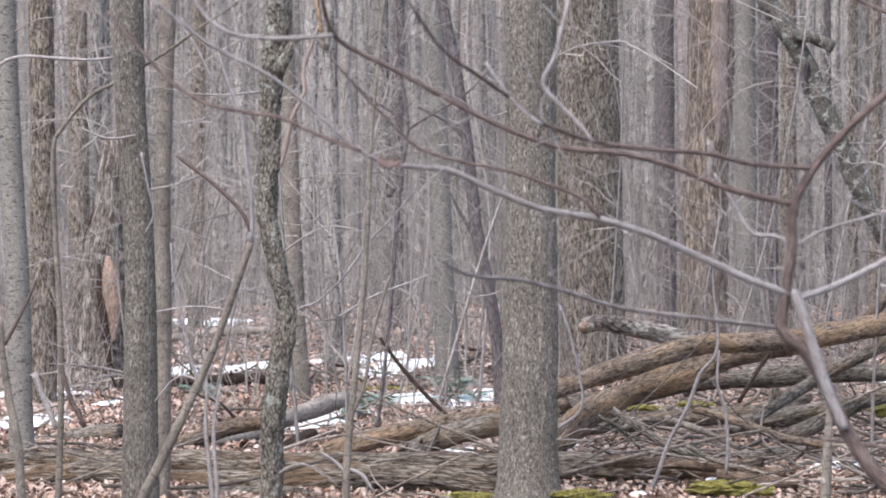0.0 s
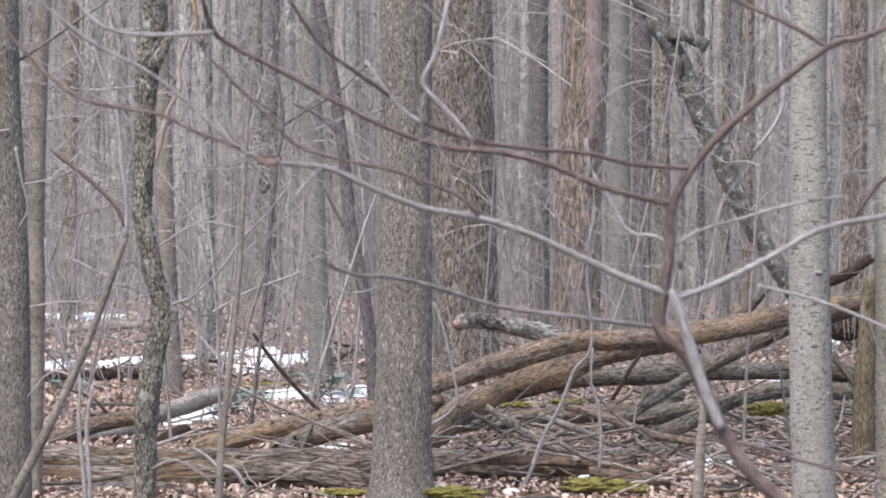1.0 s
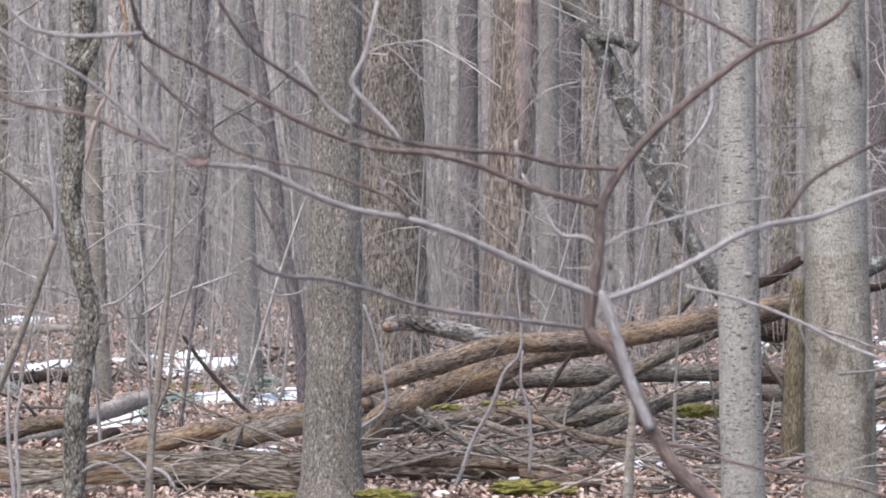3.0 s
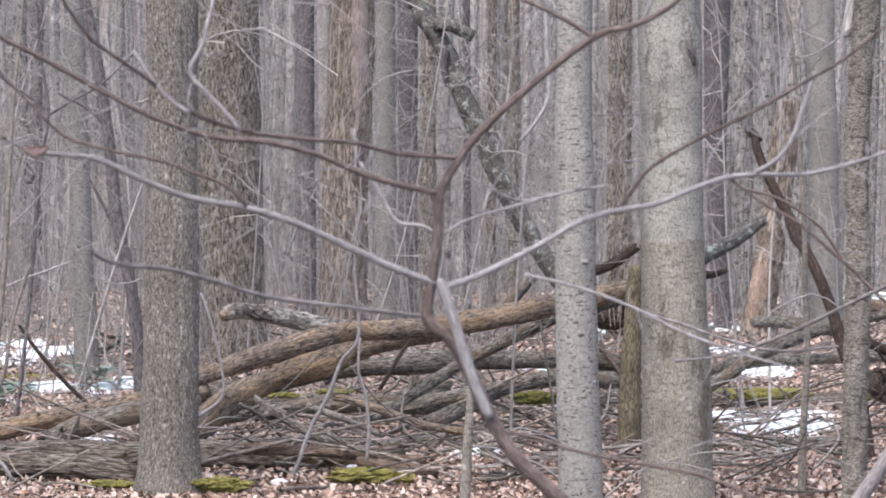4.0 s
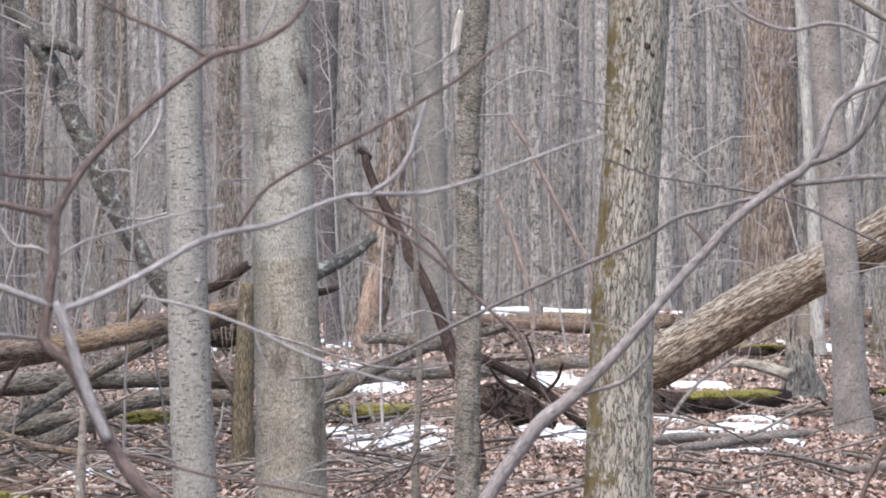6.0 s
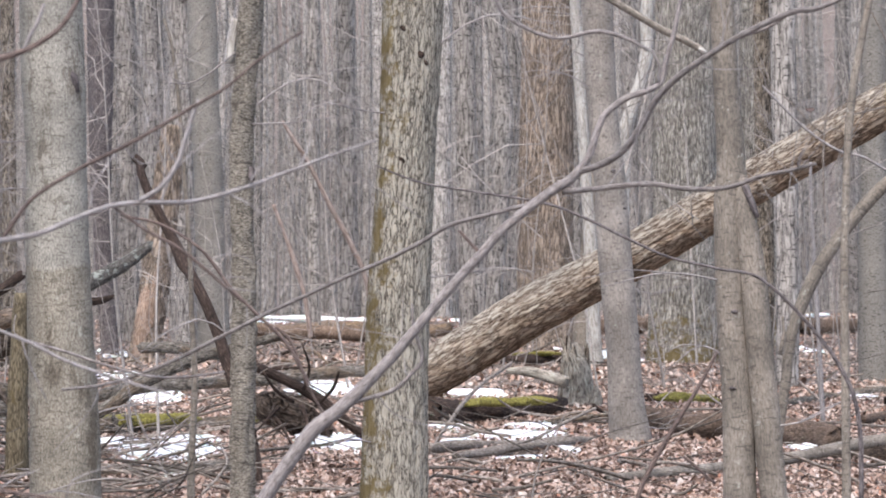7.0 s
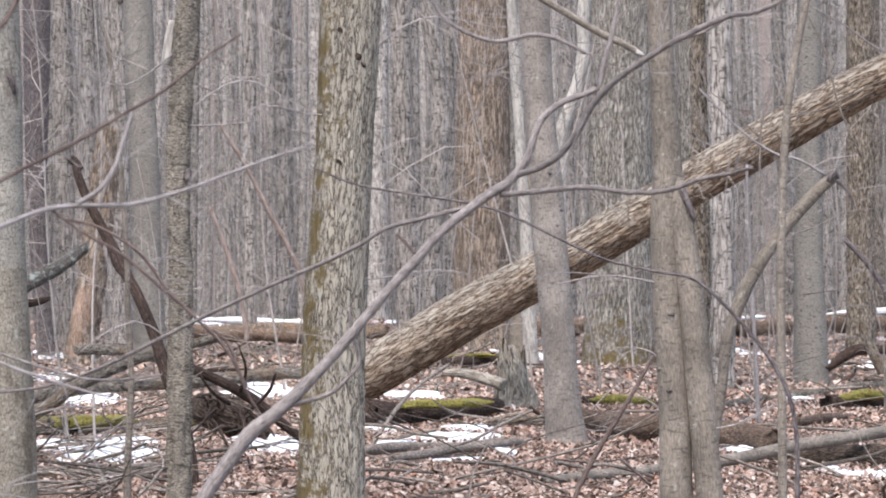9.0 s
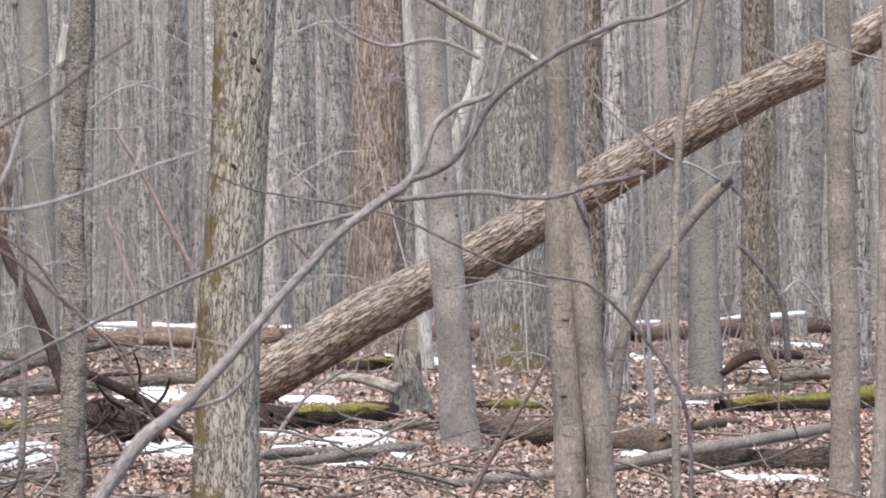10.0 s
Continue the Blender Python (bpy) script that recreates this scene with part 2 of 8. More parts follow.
        if foot:
            place = n.new("ShaderNodeSeparateXYZ")
            l.new(n.new("ShaderNodeNewGeometry").outputs["Position"], place.inputs[0])
            low = n.new("ShaderNodeMath")
            low.operation = "MULTIPLY_ADD"
            low.inputs[1].default_value = -foot
            l.new(place.outputs[2], low.inputs[0])
            l.new(amount, low.inputs[2])
            amount = low.outputs[0]
        colour = blend(n, l, ramp(n, l, amount, [(0.66 - moss * 0.2, 0.0), (0.76 - moss * 0.2, 0.9)]), colour, (0.165, 0.12, 0.048))
    hue = node(n, "HueSaturation")
    vary = n.new("ShaderNodeMapRange")
    vary.inputs[3].default_value, vary.inputs[4].default_value = 1 - spread, 1 + spread
    l.new(n.new("ShaderNodeNewGeometry").outputs["Random Per Island"] if islands else info.outputs["Random"], vary.inputs[0])
    l.new(vary.outputs[0], hue.inputs["Value"])
    l.new(colour, hue.inputs["Color"])
    l.new(hue.outputs[0], bsdf.inputs["Base Color"])
    bsdf.inputs["Roughness"].default_value = rough
    bsdf.inputs["Specular IOR Level"].default_value = 0.25
    bump = node(n, "Bump", Strength=depth, Distance=cell * lift)
    l.new(height.outputs[0], bump.inputs["Height"])
    l.new(bump.outputs[0], bsdf.inputs["Normal"])
    return m


def ground_material():
    m, n, l, bsdf = nodes_of("damp_leaf_mould_shade_darkened")
    co = n.new("ShaderNodeNewGeometry").outputs["Position"]
    small = node(n, "TexVoronoi", Scale=11.0, Randomness=1.0)
    l.new(co, small.inputs["Vector"])
    grain = node(n, "TexNoise", Scale=28.0, Detail=5.0, Roughness=0.7)
    l.new(co, grain.inputs["Vector"])
    big = node(n, "TexNoise", Scale=0.5, Detail=4.0)
    l.new(co, big.inputs["Vector"])
    # mould tones darkened to stand for contact shade under logs and leaves
    leafy = ramp(n, l, small.outputs["Color"], [(0.1, (0.085, 0.062, 0.050)), (0.5, (0.17, 0.125, 0.10)), (0.9, (0.30, 0.235, 0.20))])
    dark = ramp(n, l, grain.outputs["Fac"], [(0.35, 0.5), (0.65, 1.0)])
    col = blend(n, l, 1.0, leafy, dark, "MULTIPLY")
    col = blend(n, l, ramp(n, l, big.outputs["Fac"], [(0.4, 0.0), (0.65, 0.5)]), col, (0.16, 0.12, 0.10))
    l.new(col, bsdf.inputs["Base Color"])
    bsdf.inputs["Roughness"].default_value = 1.0
    bump = node(n, "Bump", Strength=0.8, Distance=0.03)
    l.new(grain.outputs["Fac"], bump.inputs["Height"])
    l.new(bump.outputs[0], bsdf.inputs["Normal"])
    return m


def leaf_material(name, stops, rough=0.8):
    m, n, l, bsdf = nodes_of(name)
    geo = n.new("ShaderNodeNewGeometry")
    col = ramp(n, l, geo.outputs["Random Per Island"], stops)
    mottle = node(n, "TexNoise", Scale=60.0, Detail=3.0)
    l.new(geo.outputs["Position"], mottle.inputs["Vector"])
    col = blend(n, l, 1.0, col, ramp(n, l, mottle.outputs["Fac"], [(0.3, 0.65), (0.7, 1.0)]), "MULTIPLY")
    l.new(col, bsdf.inputs["Base Color"])
    bsdf.inputs["Roughness"].default_value = rough
    return m


def snow_material():
    m, n, l, bsdf = nodes_of("old_snow")
    co = n.new("ShaderNodeNewGeometry").outputs["Position"]
    grit = node(n, "TexNoise", Scale=40.0, Detail=6.0, Roughness=0.75)
    l.new(co, grit.inputs["Vector"])
    l.new(ramp(n, l, grit.outputs["Fac"], [(0.30, (0.45, 0.40, 0.36)), (0.40, (0.80, 0.81, 0.84)), (0.6, (0.92, 0.93, 0.95))]), bsdf.inputs["Base Color"])
    bsdf.inputs["Roughness"].default_value = 0.6
    bsdf.inputs["Subsurface Weight"].default_value = 0.15
    bump = node(n, "Bump", Strength=0.5, Distance=0.02)
    l.new(grit.outputs["Fac"], bump.inputs["Height"])
    l.new(bump.outputs[0], bsdf.inputs["Normal"])
    return m


def moss_material():
    m, n, l, bsdf = nodes_of("cushion_moss")
    co = n.new("ShaderNodeNewGeometry").outputs["Position"]
    tuft = node(n, "TexNoise", Scale=45.0, Detail=6.0, Roughness=0.8)
    l.new(co, tuft.inputs["Vector"])
    l.new(ramp(n, l, tuft.outputs["Fac"], [(0.34, (0.06, 0.045, 0.02)), (0.48, (0.19, 0.165, 0.042)), (0.66, (0.345, 0.315, 0.08))]), bsdf.inputs["Base Color"])
    bsdf.inputs["Roughness"].default_value = 1.0
    bump = node(n, "Bump", Strength=1.0, Distance=0.02)
    l.new(tuft.outputs["Fac"], bump.inputs["Height"])
    l.new(bump.outputs[0], bsdf.inputs["Normal"])
    return m


RIDGED = bark_material("ridged_grey_brown_bark", (0.063, 0.052, 0.043), (0.328, 0.288, 0.247), (0.581, 0.534, 0.476), 0.011, 2.8, 1.0, lichen=0.24, lichen_colour=(0.45, 0.425, 0.38), patch=0.22, width=0.2, plates=0.12, gain=1.57, grain=1.7, dash=0.85, fleck=0.75, lift=0.85)
COARSE = bark_material("coarse_furrowed_bark", (0.046, 0.037, 0.030), (0.370, 0.304, 0.242), (0.623, 0.544, 0.459), 0.026, 4.0, 1.0, lichen=0.22, lichen_colour=(0.45, 0.42, 0.38), patch=0.22, width=0.08, plates=0.38, gain=1.23, grain=1.6, dash=0.55, fleck=0.6, lift=0.85, floor=0.1, furrowed=True)
MOSSY = bark_material("furrowed_bark_with_moss", (0.040, 0.033, 0.027), (0.423, 0.376, 0.312), (0.631, 0.576, 0.492), 0.021, 5.0, 1.0, lichen=0.28, lichen_colour=(0.45, 0.44, 0.39), moss=0.24, moss_side=(1.1, 0, 0), patch=0.18, width=0.045, plates=0.42, gain=0.9, grain=2.6, dash=0.4, fleck=0.1, lift=0.85, floor=0.11, furrowed=True)
PALE = bark_material("smooth_pale_grey_bark", (0.062, 0.055, 0.046), (0.416, 0.383, 0.347), (0.506, 0.473, 0.437), 0.02, 1.2, 0.3, lichen=0.12, lichen_colour=(0.45, 0.435, 0.395), bands=0.85, patch=0.2, width=0.1, plates=0.06, gain=0.55, lent_size=(22, 22, 85))
SMOOTH = bark_material("smooth_mottled_bark", (0.074, 0.063, 0.053), (0.342, 0.291, 0.245), (0.472, 0.414, 0.360), 0.016, 3.2, 0.6, lichen=0.32, lichen_colour=(0.42, 0.405, 0.36), bands=0.6, patch=0.5, width=0.12, plates=0.02, gain=1.0, grain=1.6, dash=0.0, lent_size=(16, 16, 60), floor=0.3)
SILVER = bark_material("silvery_smooth_bark", (0.068, 0.058, 0.050), (0.393, 0.341, 0.301), (0.532, 0.469, 0.428), 0.016, 3.5, 0.7, bands=0.55, patch=0.45, width=0.12, plates=0.02, gain=0.9, grain=1.6, lent_size=(18, 18, 70), dash=0.0, fleck=0.3, lichen=0.2, floor=0.33)
STUMPWOOD = bark_material("crumbling_grey_stump_wood", (0.062, 0.050, 0.043), (0.431, 0.371, 0.314), (0.782, 0.734, 0.618), 0.02, 6.0, 1.0, patch=0.45, width=0.3, plates=0.3, gain=1.6, dash=0.8, fleck=0.6, lift=0.8, floor=0.34)
DARK = bark_material("dark_plum_bark", (0.06, 0.05, 0.05), (0.165, 0.14, 0.14), (0.26, 0.225, 0.22), 0.022, 4.0, 0.8, patch=0.2, bands=0.5, lent_size=(12, 12, 40))
SHAGGY = bark_material("shaggy_lichened_bark", (0.037, 0.031, 0.026), (0.268, 0.234, 0.194), (0.588, 0.545, 0.476), 0.018, 2.0, 1.0, lichen=0.5, lichen_colour=(0.45, 0.45, 0.405), moss=0.15, patch=0.35, plates=0.3, gain=1.79, lift=0.9)
BROWN = bark_material("warm_brown_plated_bark", (0.105, 0.081, 0.065), (0.448, 0.347, 0.273), (0.686, 0.559, 0.461), 0.034, 7.0, 0.9, moss=0.1, patch=0.28, gain=0.9, grain=1.6, dash=0.45, fleck=0.4, lift=0.85, plates=0.44, floor=0.06, width=0.09, furrowed=True)
DEAD = bark_material("stripped_brown_deadwood", (0.036, 0.027, 0.022), (0.333, 0.252, 0.197), (0.599, 0.488, 0.394), 0.016, 4.0, 1.0, lichen=0.15, moss=0.08, patch=0.42, second=(0.52, 0.36, 0.235), second_amount=0.48, width=0.2, plates=0.2, gain=1.46, dash=0.75, fleck=0.4, lift=0.85)
GREYLOG = bark_material("weathered_grey_deadwood", (0.030, 0.025, 0.020), (0.301, 0.258, 0.217), (0.626, 0.569, 0.506), 0.015, 4.5, 1.0, lichen=0.22, patch=0.45, second=(0.30, 0.225, 0.165), second_amount=0.4, plates=0.2, gain=1.46, dash=0.7, fleck=0.5, lift=0.85)
ROTTEN = bark_material("rotten_red_brown_wood", (0.06, 0.04, 0.03), (0.215, 0.148, 0.11), (0.40, 0.305, 0.24), 0.014, 5.0, 0.9, patch=0.5, gain=1.6, grain=1.5, dash=0.6, fleck=0.3)
BAREWOOD = bark_material("bare_orange_pink_wood", (0.15, 0.095, 0.068), (0.43, 0.305, 0.235), (0.62, 0.51, 0.43), 0.016, 8.0, 0.8, patch=0.4, gain=1.5, dash=0.5)
ROOTWOOD = bark_material("dark_brown_root_wood", (0.030, 0.022, 0.018), (0.145, 0.105, 0.082), (0.30, 0.24, 0.20), 0.02, 3.0, 1.0, patch=0.6, dash=0.6, fleck=0.4, gain=1.7, lift=1.0)
DARKLOG = bark_material("dark_wet_deadwood", (0.021, 0.014, 0.011), (0.070, 0.046, 0.037), (0.181, 0.130, 0.103), 0.014, 5.0, 0.9, patch=0.5, dash=0.4, gain=1.6)
# weathered: grey wear along the top, with light from above painted in.
LEANING = bark_material("fallen_trunk_diamond_bark", (0.081, 0.048, 0.030), (0.431, 0.304, 0.213), (0.679, 0.536, 0.412), 0.030, 6.0, 1.0, patch=0.12, width=0.075, plates=0.46, gain=0.75, grain=2.6, dash=0.3, fleck=0.1, weathered=(0.47, 0.41, 0.345), lift=1.0, floor=0.08, furrowed=True)
PLATED = bark_material("pale_flaking_bark", (0.085, 0.076, 0.068), (0.467, 0.421, 0.364), (0.806, 0.748, 0.666), 0.026, 6.0, 1.0, lichen=0.25, lichen_colour=(0.47, 0.475, 0.45), moss=1.35, foot=0.24, patch=0.28, width=0.09, plates=0.5, gain=1.0, grain=1.5, dash=0.5, fleck=0.7, lift=1.0, floor=0.1, furrowed=True)
LICHENED = bark_material("dark_bark_with_lichen", (0.04, 0.035, 0.031), (0.15, 0.133, 0.118), (0.29, 0.265, 0.238), 0.016, 2.5, 1.0, lichen=0.55, lichen_colour=(0.37, 0.39, 0.35), patch=0.3, dash=0.5)
SPLITLOG = bark_material("split_weathered_log_wood", (0.020, 0.015, 0.012), (0.264, 0.214, 0.170), (0.644, 0.560, 0.477), 0.018, 8.0, 1.0, moss=0.1, patch=0.45, plates=0.35, gain=1.6, second=(0.24, 0.16, 0.105), second_amount=0.4, dash=0.85, fleck=0.3, lift=0.9)
DRYSTEM = bark_material("dry_pinkish_dead_stem", (0.17, 0.12, 0.10), (0.36, 0.28, 0.245), (0.52, 0.44, 0.40), 0.02, 8.0, 0.5, patch=0.35)
DULLTWIG = bark_material("dull_grey_brown_twig_bark", (0.115, 0.097, 0.092), (0.25, 0.218, 0.21), (0.39, 0.35, 0.34), 0.008, 6.0, 0.3, patch=0.35)
MOTTLED = bark_material("pale_mottled_smooth_bark", (0.087, 0.075, 0.063), (0.445, 0.414, 0.365), (0.581, 0.553, 0.502), 0.013, 2.4, 0.7, lichen=0.3, lichen_colour=(0.44, 0.432, 0.375), bands=0.55, patch=0.35, plates=0.08, gain=1.0, grain=1.7, dash=0.2, second=(0.27, 0.237, 0.20), second_amount=0.25, skirt=1.45, floor=0.28)
CROSS = bark_material("cross_ridged_peeling_bark", (0.074, 0.062, 0.051), (0.404, 0.357, 0.301), (0.599, 0.547, 0.486), 0.022, 0.45, 1.0, lichen=0.2, patch=0.28, plates=0.15, gain=1.5, dash=0.6, fleck=0.5, bands=0.8, lent_size=(12, 12, 60))
STICKS = bark_material("pale_weathered_sticks", (0.067, 0.053, 0.045), (0.265, 0.222, 0.191), (0.451, 0.397, 0.354), 0.012, 5.0, 0.5, patch=0.3, spread=0.6, islands=True)
FLAKED = bark_material("log_end_with_flaking_pale_bark", (0.042, 0.034, 0.029), (0.225, 0.182, 0.158), (0.480, 0.413, 0.360), 0.03, 2.0, 1.0, patch=0.3, second=(0.60, 0.54, 0.48), second_amount=0.75)
WHITE = bark_material("bleached_white_wood", (0.24, 0.21, 0.185), (0.54, 0.505, 0.465), (0.66, 0.63, 0.59), 0.02, 10.0, 0.4, patch=0.3)
TWIG = bark_material("red_brown_twig_bark", (0.07, 0.052, 0.049), (0.156, 0.113, 0.100), (0.285, 0.225, 0.206), 0.008, 6.0, 0.3, patch=0.3)
GREYTWIG = bark_material("silver_grey_twig_bark", (0.20, 0.175, 0.172), (0.36, 0.325, 0.318), (0.50, 0.465, 0.455), 0.008, 6.0, 0.3, patch=0.35)
# Both far barks have the haze of distance put into their pale grey.
FAR = bark_material("distant_haze_grey_bark", (0.056, 0.050, 0.046), (0.411, 0.370, 0.340), (0.579, 0.528, 0.491), 0.05, 6.0, 0.4, patch=0.35, bands=0.85, lent_size=(11, 11, 34), dash=0.4)
FARSTAND = bark_material("hazed_bark_of_the_distant_stand", (0.053, 0.048, 0.045), (0.410, 0.373, 0.345), (0.568, 0.525, 0.487), 0.05, 6.0, 0.4, patch=0.35, spread=0.32, islands=True, bands=0.85, lent_size=(10, 10, 26), dash=0.45)
SHOOTS = bark_material("thin_bare_shoots", (0.20, 0.177, 0.168), (0.382, 0.335, 0.308), (0.551, 0.497, 0.458), 0.01, 6.0, 0.2, spread=0.3, islands=True)
SNAGBARK = bark_material("grey_stringy_snag_bark", (0.098, 0.078, 0.065), (0.413, 0.356, 0.311), (0.675, 0.613, 0.559), 0.034, 7.0, 1.0, patch=0.3, width=0.1, plates=0.5, gain=1.0, floor=0.04, grain=1.6, dash=0.5, fleck=0.3, lift=1.0, furrowed=True)
MOSSYSNAG = bark_material("ochre_mossy_dead_stem", (0.06, 0.045, 0.03), (0.25, 0.20, 0.13), (0.42, 0.35, 0.25), 0.016, 4.0, 1.0, moss=0.5, patch=0.4, gain=1.3, dash=0.5, fleck=0.3)
SOIL = ground_material()
LITTER = leaf_material("dry_fallen_leaves", [(0.0, (0.075, 0.043, 0.030)), (0.25, (0.23, 0.138, 0.098)), (0.55, (0.46, 0.312, 0.246)), (0.82, (0.58, 0.44, 0.37)), (0.95, (0.68, 0.575, 0.51)), (1.0, (0.45, 0.165, 0.08))])
FERN = leaf_material("evergreen_fern_leaf", [(0.0, (0.06, 0.11, 0.08)), (0.6, (0.13, 0.21, 0.15)), (1.0, (0.24, 0.33, 0.26))], 0.45)
WITHERED = leaf_material("withered_red_brown_leaf", [(0.0, (0.10, 0.062, 0.055)), (1.0, (0.15, 0.095, 0.082))])
SNOW = snow_material()
MOSS = moss_material()


# ------------------------------------------------------------------ kinds of things
def ridges(u, z, r, seed):
    """Furrows of rough bark: long ribs that wander and break."""
    k = np.maximum(8, np.round(2 * np.pi * np.median(r) / 0.032))
    w = vnoise(u * 6, z * 2.0 + seed, 6) - 0.5
    rib = 1 - np.abs(2 * vnoise(u * k + 0 * w + seed, z * 4.5 + 3 * w + seed * 7, int(k)) - 1)
    lump = vnoise(u * 5 + 0 * z, z * 1.3 + seed * 3, 5) - 0.5
    return (rib - 0.5) * np.minimum(0.016, r * 0.075) + lump * r * 0.10


def gentle(u, z, r, seed):
    """Slight swellings of smooth bark."""
    return (vnoise(u * 4 + 0 * z, z * 2.2 + seed, 4) - 0.5) * r * 0.10 + (vnoise(u * 14 + 0 * z, z * 14 + seed, 14) - 0.5) * r * 0.035


def flaky(u, z, r, seed):
    """Peeling plates and hollows."""
    a = vnoise(u * 9 + 0 * z, z * 9 + seed, 9)
    return (np.round(a * 4) / 4 - 0.5) * r * 0.30 + (vnoise(u * 24 + 0 * z, z * 30 + seed, 24) - 0.5) * r * 0.22


def gnarled(u, z, r, seed):
    """Cracked, half-rotten wood."""
    w = vnoise(u * 3 + 0 * z, z * 1.1 + seed, 3)
    split = np.abs(vnoise(u * 11 + 0 * z, z * 1.6 + seed * 5, 11) - 0.5)
    bits = np.round(vnoise(u * 7 + 0 * z, z * 5 + seed * 2, 7) * 3) / 3 - 0.5
    return (w - 0.5) * r * 0.34 - np.clip(0.07 - split, 0, 1) * r * 1.3 + bits * r * 0.13 + (vnoise(u * 22 + 0 * z, z * 26 + seed, 22) - 0.5) * r * 0.13


def crown_mesh(seed):
    """Bare winter limbs from 5 to 12 m above the foot, to be shared."""
    g = np.random.default_rng(seed)
    heap = Heap()
    for i in range(11):
        z = 6.0 + 6.5 * i / 11
        a = g.random() * 6.28
        out, up = 1.2 + 1.8 * g.random(), 1.5 + 1.5 * g.random()
        p = np.array([0, 0, z])
        q = p + np.array([math.cos(a) * out, math.sin(a) * out, up])
        mid = (p + q) / 2 + np.array([0, 0, -0.25])
        heap.limb([(*p, 0.05), (*mid, 0.035), (*q, 0.012)], 4, 1.0)
        for j in range(5):
            s = p + (q - p) * (0.35 + 0.13 * j)
            b = a + g.normal() * 0.9
            e = s + np.array([math.cos(b), math.sin(b), 0.9]) * (0.5 + 0.9 * g.random())
            heap.limb([(*s, 0.014), (*e, 0.004)], 3, 1.5)
    return heap.mesh("crown")


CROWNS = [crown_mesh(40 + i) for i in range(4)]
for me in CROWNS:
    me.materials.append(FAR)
tree_count = [0]


def tree(label, path, bark, relief, sides=32, step=0.05, height=14.0, flare=1.25, category="tree", crown=True, group="standing trees", name="tree", lower=True):
    """A standing tree from its measured lower stem (rows x, y, z, r from the foot up), drawn on to its full height."""
    tree_count[0] += 1
    k = tree_count[0]
    rows = [tuple(map(float, q)) for q in path]
    foot = rows[0]
    if lower and foot[2] > 0.05:
        d = np.array(rows[1]) - np.array(rows[0])
        s = (foot[2] + 0.12) / max(0.05, d[2])
        rows.insert(0, (foot[0] - d[0] * s, foot[1] - d[1] * s, -0.12, foot[3] * flare))
    elif lower:
        rows.insert(0, (foot[0], foot[1], foot[2] - 0.25, foot[3] * flare))
    fine = spline(rows, step)
    hi = fine[-1]
    d = fine[-1, :3] - fine[-8, :3]
    d /= np.linalg.norm(d)
    extra = []
    if height > hi[2] + 0.5:
        n = 9
        for i in range(1, n + 1):
            s = (height - hi[2]) * i / n
            extra.append((hi[0] + d[0] * s * 0.6, hi[1] + d[1] * s * 0.6, hi[2] + s, hi[3] * (1 - 0.8 * i / n)))
        fine = np.vstack([fine, extra])
    v, f, b, caps = tube_data(fine, sides, relief, seed=k)
    owner = thing(name, (rows[0][0], rows[0][1], 0), label, category, group)
    trunk = part("trunk", mesh_from("trunk", v, f, b, caps), bark, owner)
    if crown and foot[1] < 62:
        g = np.random.default_rng(500 + k)
        for i in range(4):
            at = fine[int(len(rows) + g.random() * (len(fine) - 16 - len(rows)))]
            side = -1 if g.random() < 0.5 else 1
            n = 0.2 + 0.45 * g.random()
            tip = np.array([at[0] + side * (at[3] + n), at[1] - 0.3 * g.random(), at[2] + n * (0.5 * g.random() - 0.1)])
            mid = (at[:3] + tip) / 2 + np.array([0, 0, 0.2 * n * g.normal()])
            twig = limb(owner, [(*at[:3], 0.006), (*mid, 0.005), (*tip, 0.002)], GREYTWIG, "twig", 5, 0.1)
            fork = tip + np.array([side * 0.2 * n, -0.05, (g.random() - 0.3) * 0.5 * n])
            limb(twig, [(*mid, 0.004), (*((mid + fork) / 2 + [0, 0, 0.03]), 0.003), (*fork, 0.0015)], GREYTWIG, "side_twig", 5, 0.1)
    if crown and foot[1] < 30 and bark in (SMOOTH, SILVER, PALE):
        g = np.random.default_rng(700 + k)
        for i in range(4 + k % 4):
            at = fine[int(len(fine) * (0.06 + 0.62 * g.random()))]
            a = -math.pi / 2 + g.normal(0, 0.75)
            out = np.array([math.cos(a), math.sin(a), 0.15])
            s = at[3] * (0.07 + 0.08 * g.random())
            p = at[:3] + out * at[3] * 0.94
            side = np.array([-out[1], out[0], 0.0]) * s * (1.0 + g.random())
            limb(owner, [(*(p - side), s * 0.5), (*(p + out * s * 0.3), s), (*(p + side), s * 0.5)], (DARK, bark, bark)[i % 3], "knot", 10, 0.02, relief=gnarled, seed=i)
    if crown and height > 10:
        c = new("crown", CROWNS[k % 4])
        c.parent = owner
        c.matrix_basis = Matrix.Translation((fine[-5][0] - rows[0][0], fine[-5][1] - rows[0][1], height - 13.0)) @ Matrix.Rotation(k * 1.7, 4, "Z")
    return owner, trunk


def limb(owner, path, bark, name="branch", sides=8, step=0.04, relief=None, label="", seed=1):
    """One branch or stem, rows (x, y, z, r), as a part of its thing."""
    v, f, b, caps = tube_data(spline(path, step), sides, relief, seed=seed)
    return part(name, mesh_from(name, v, f, b, caps), bark, owner, label)


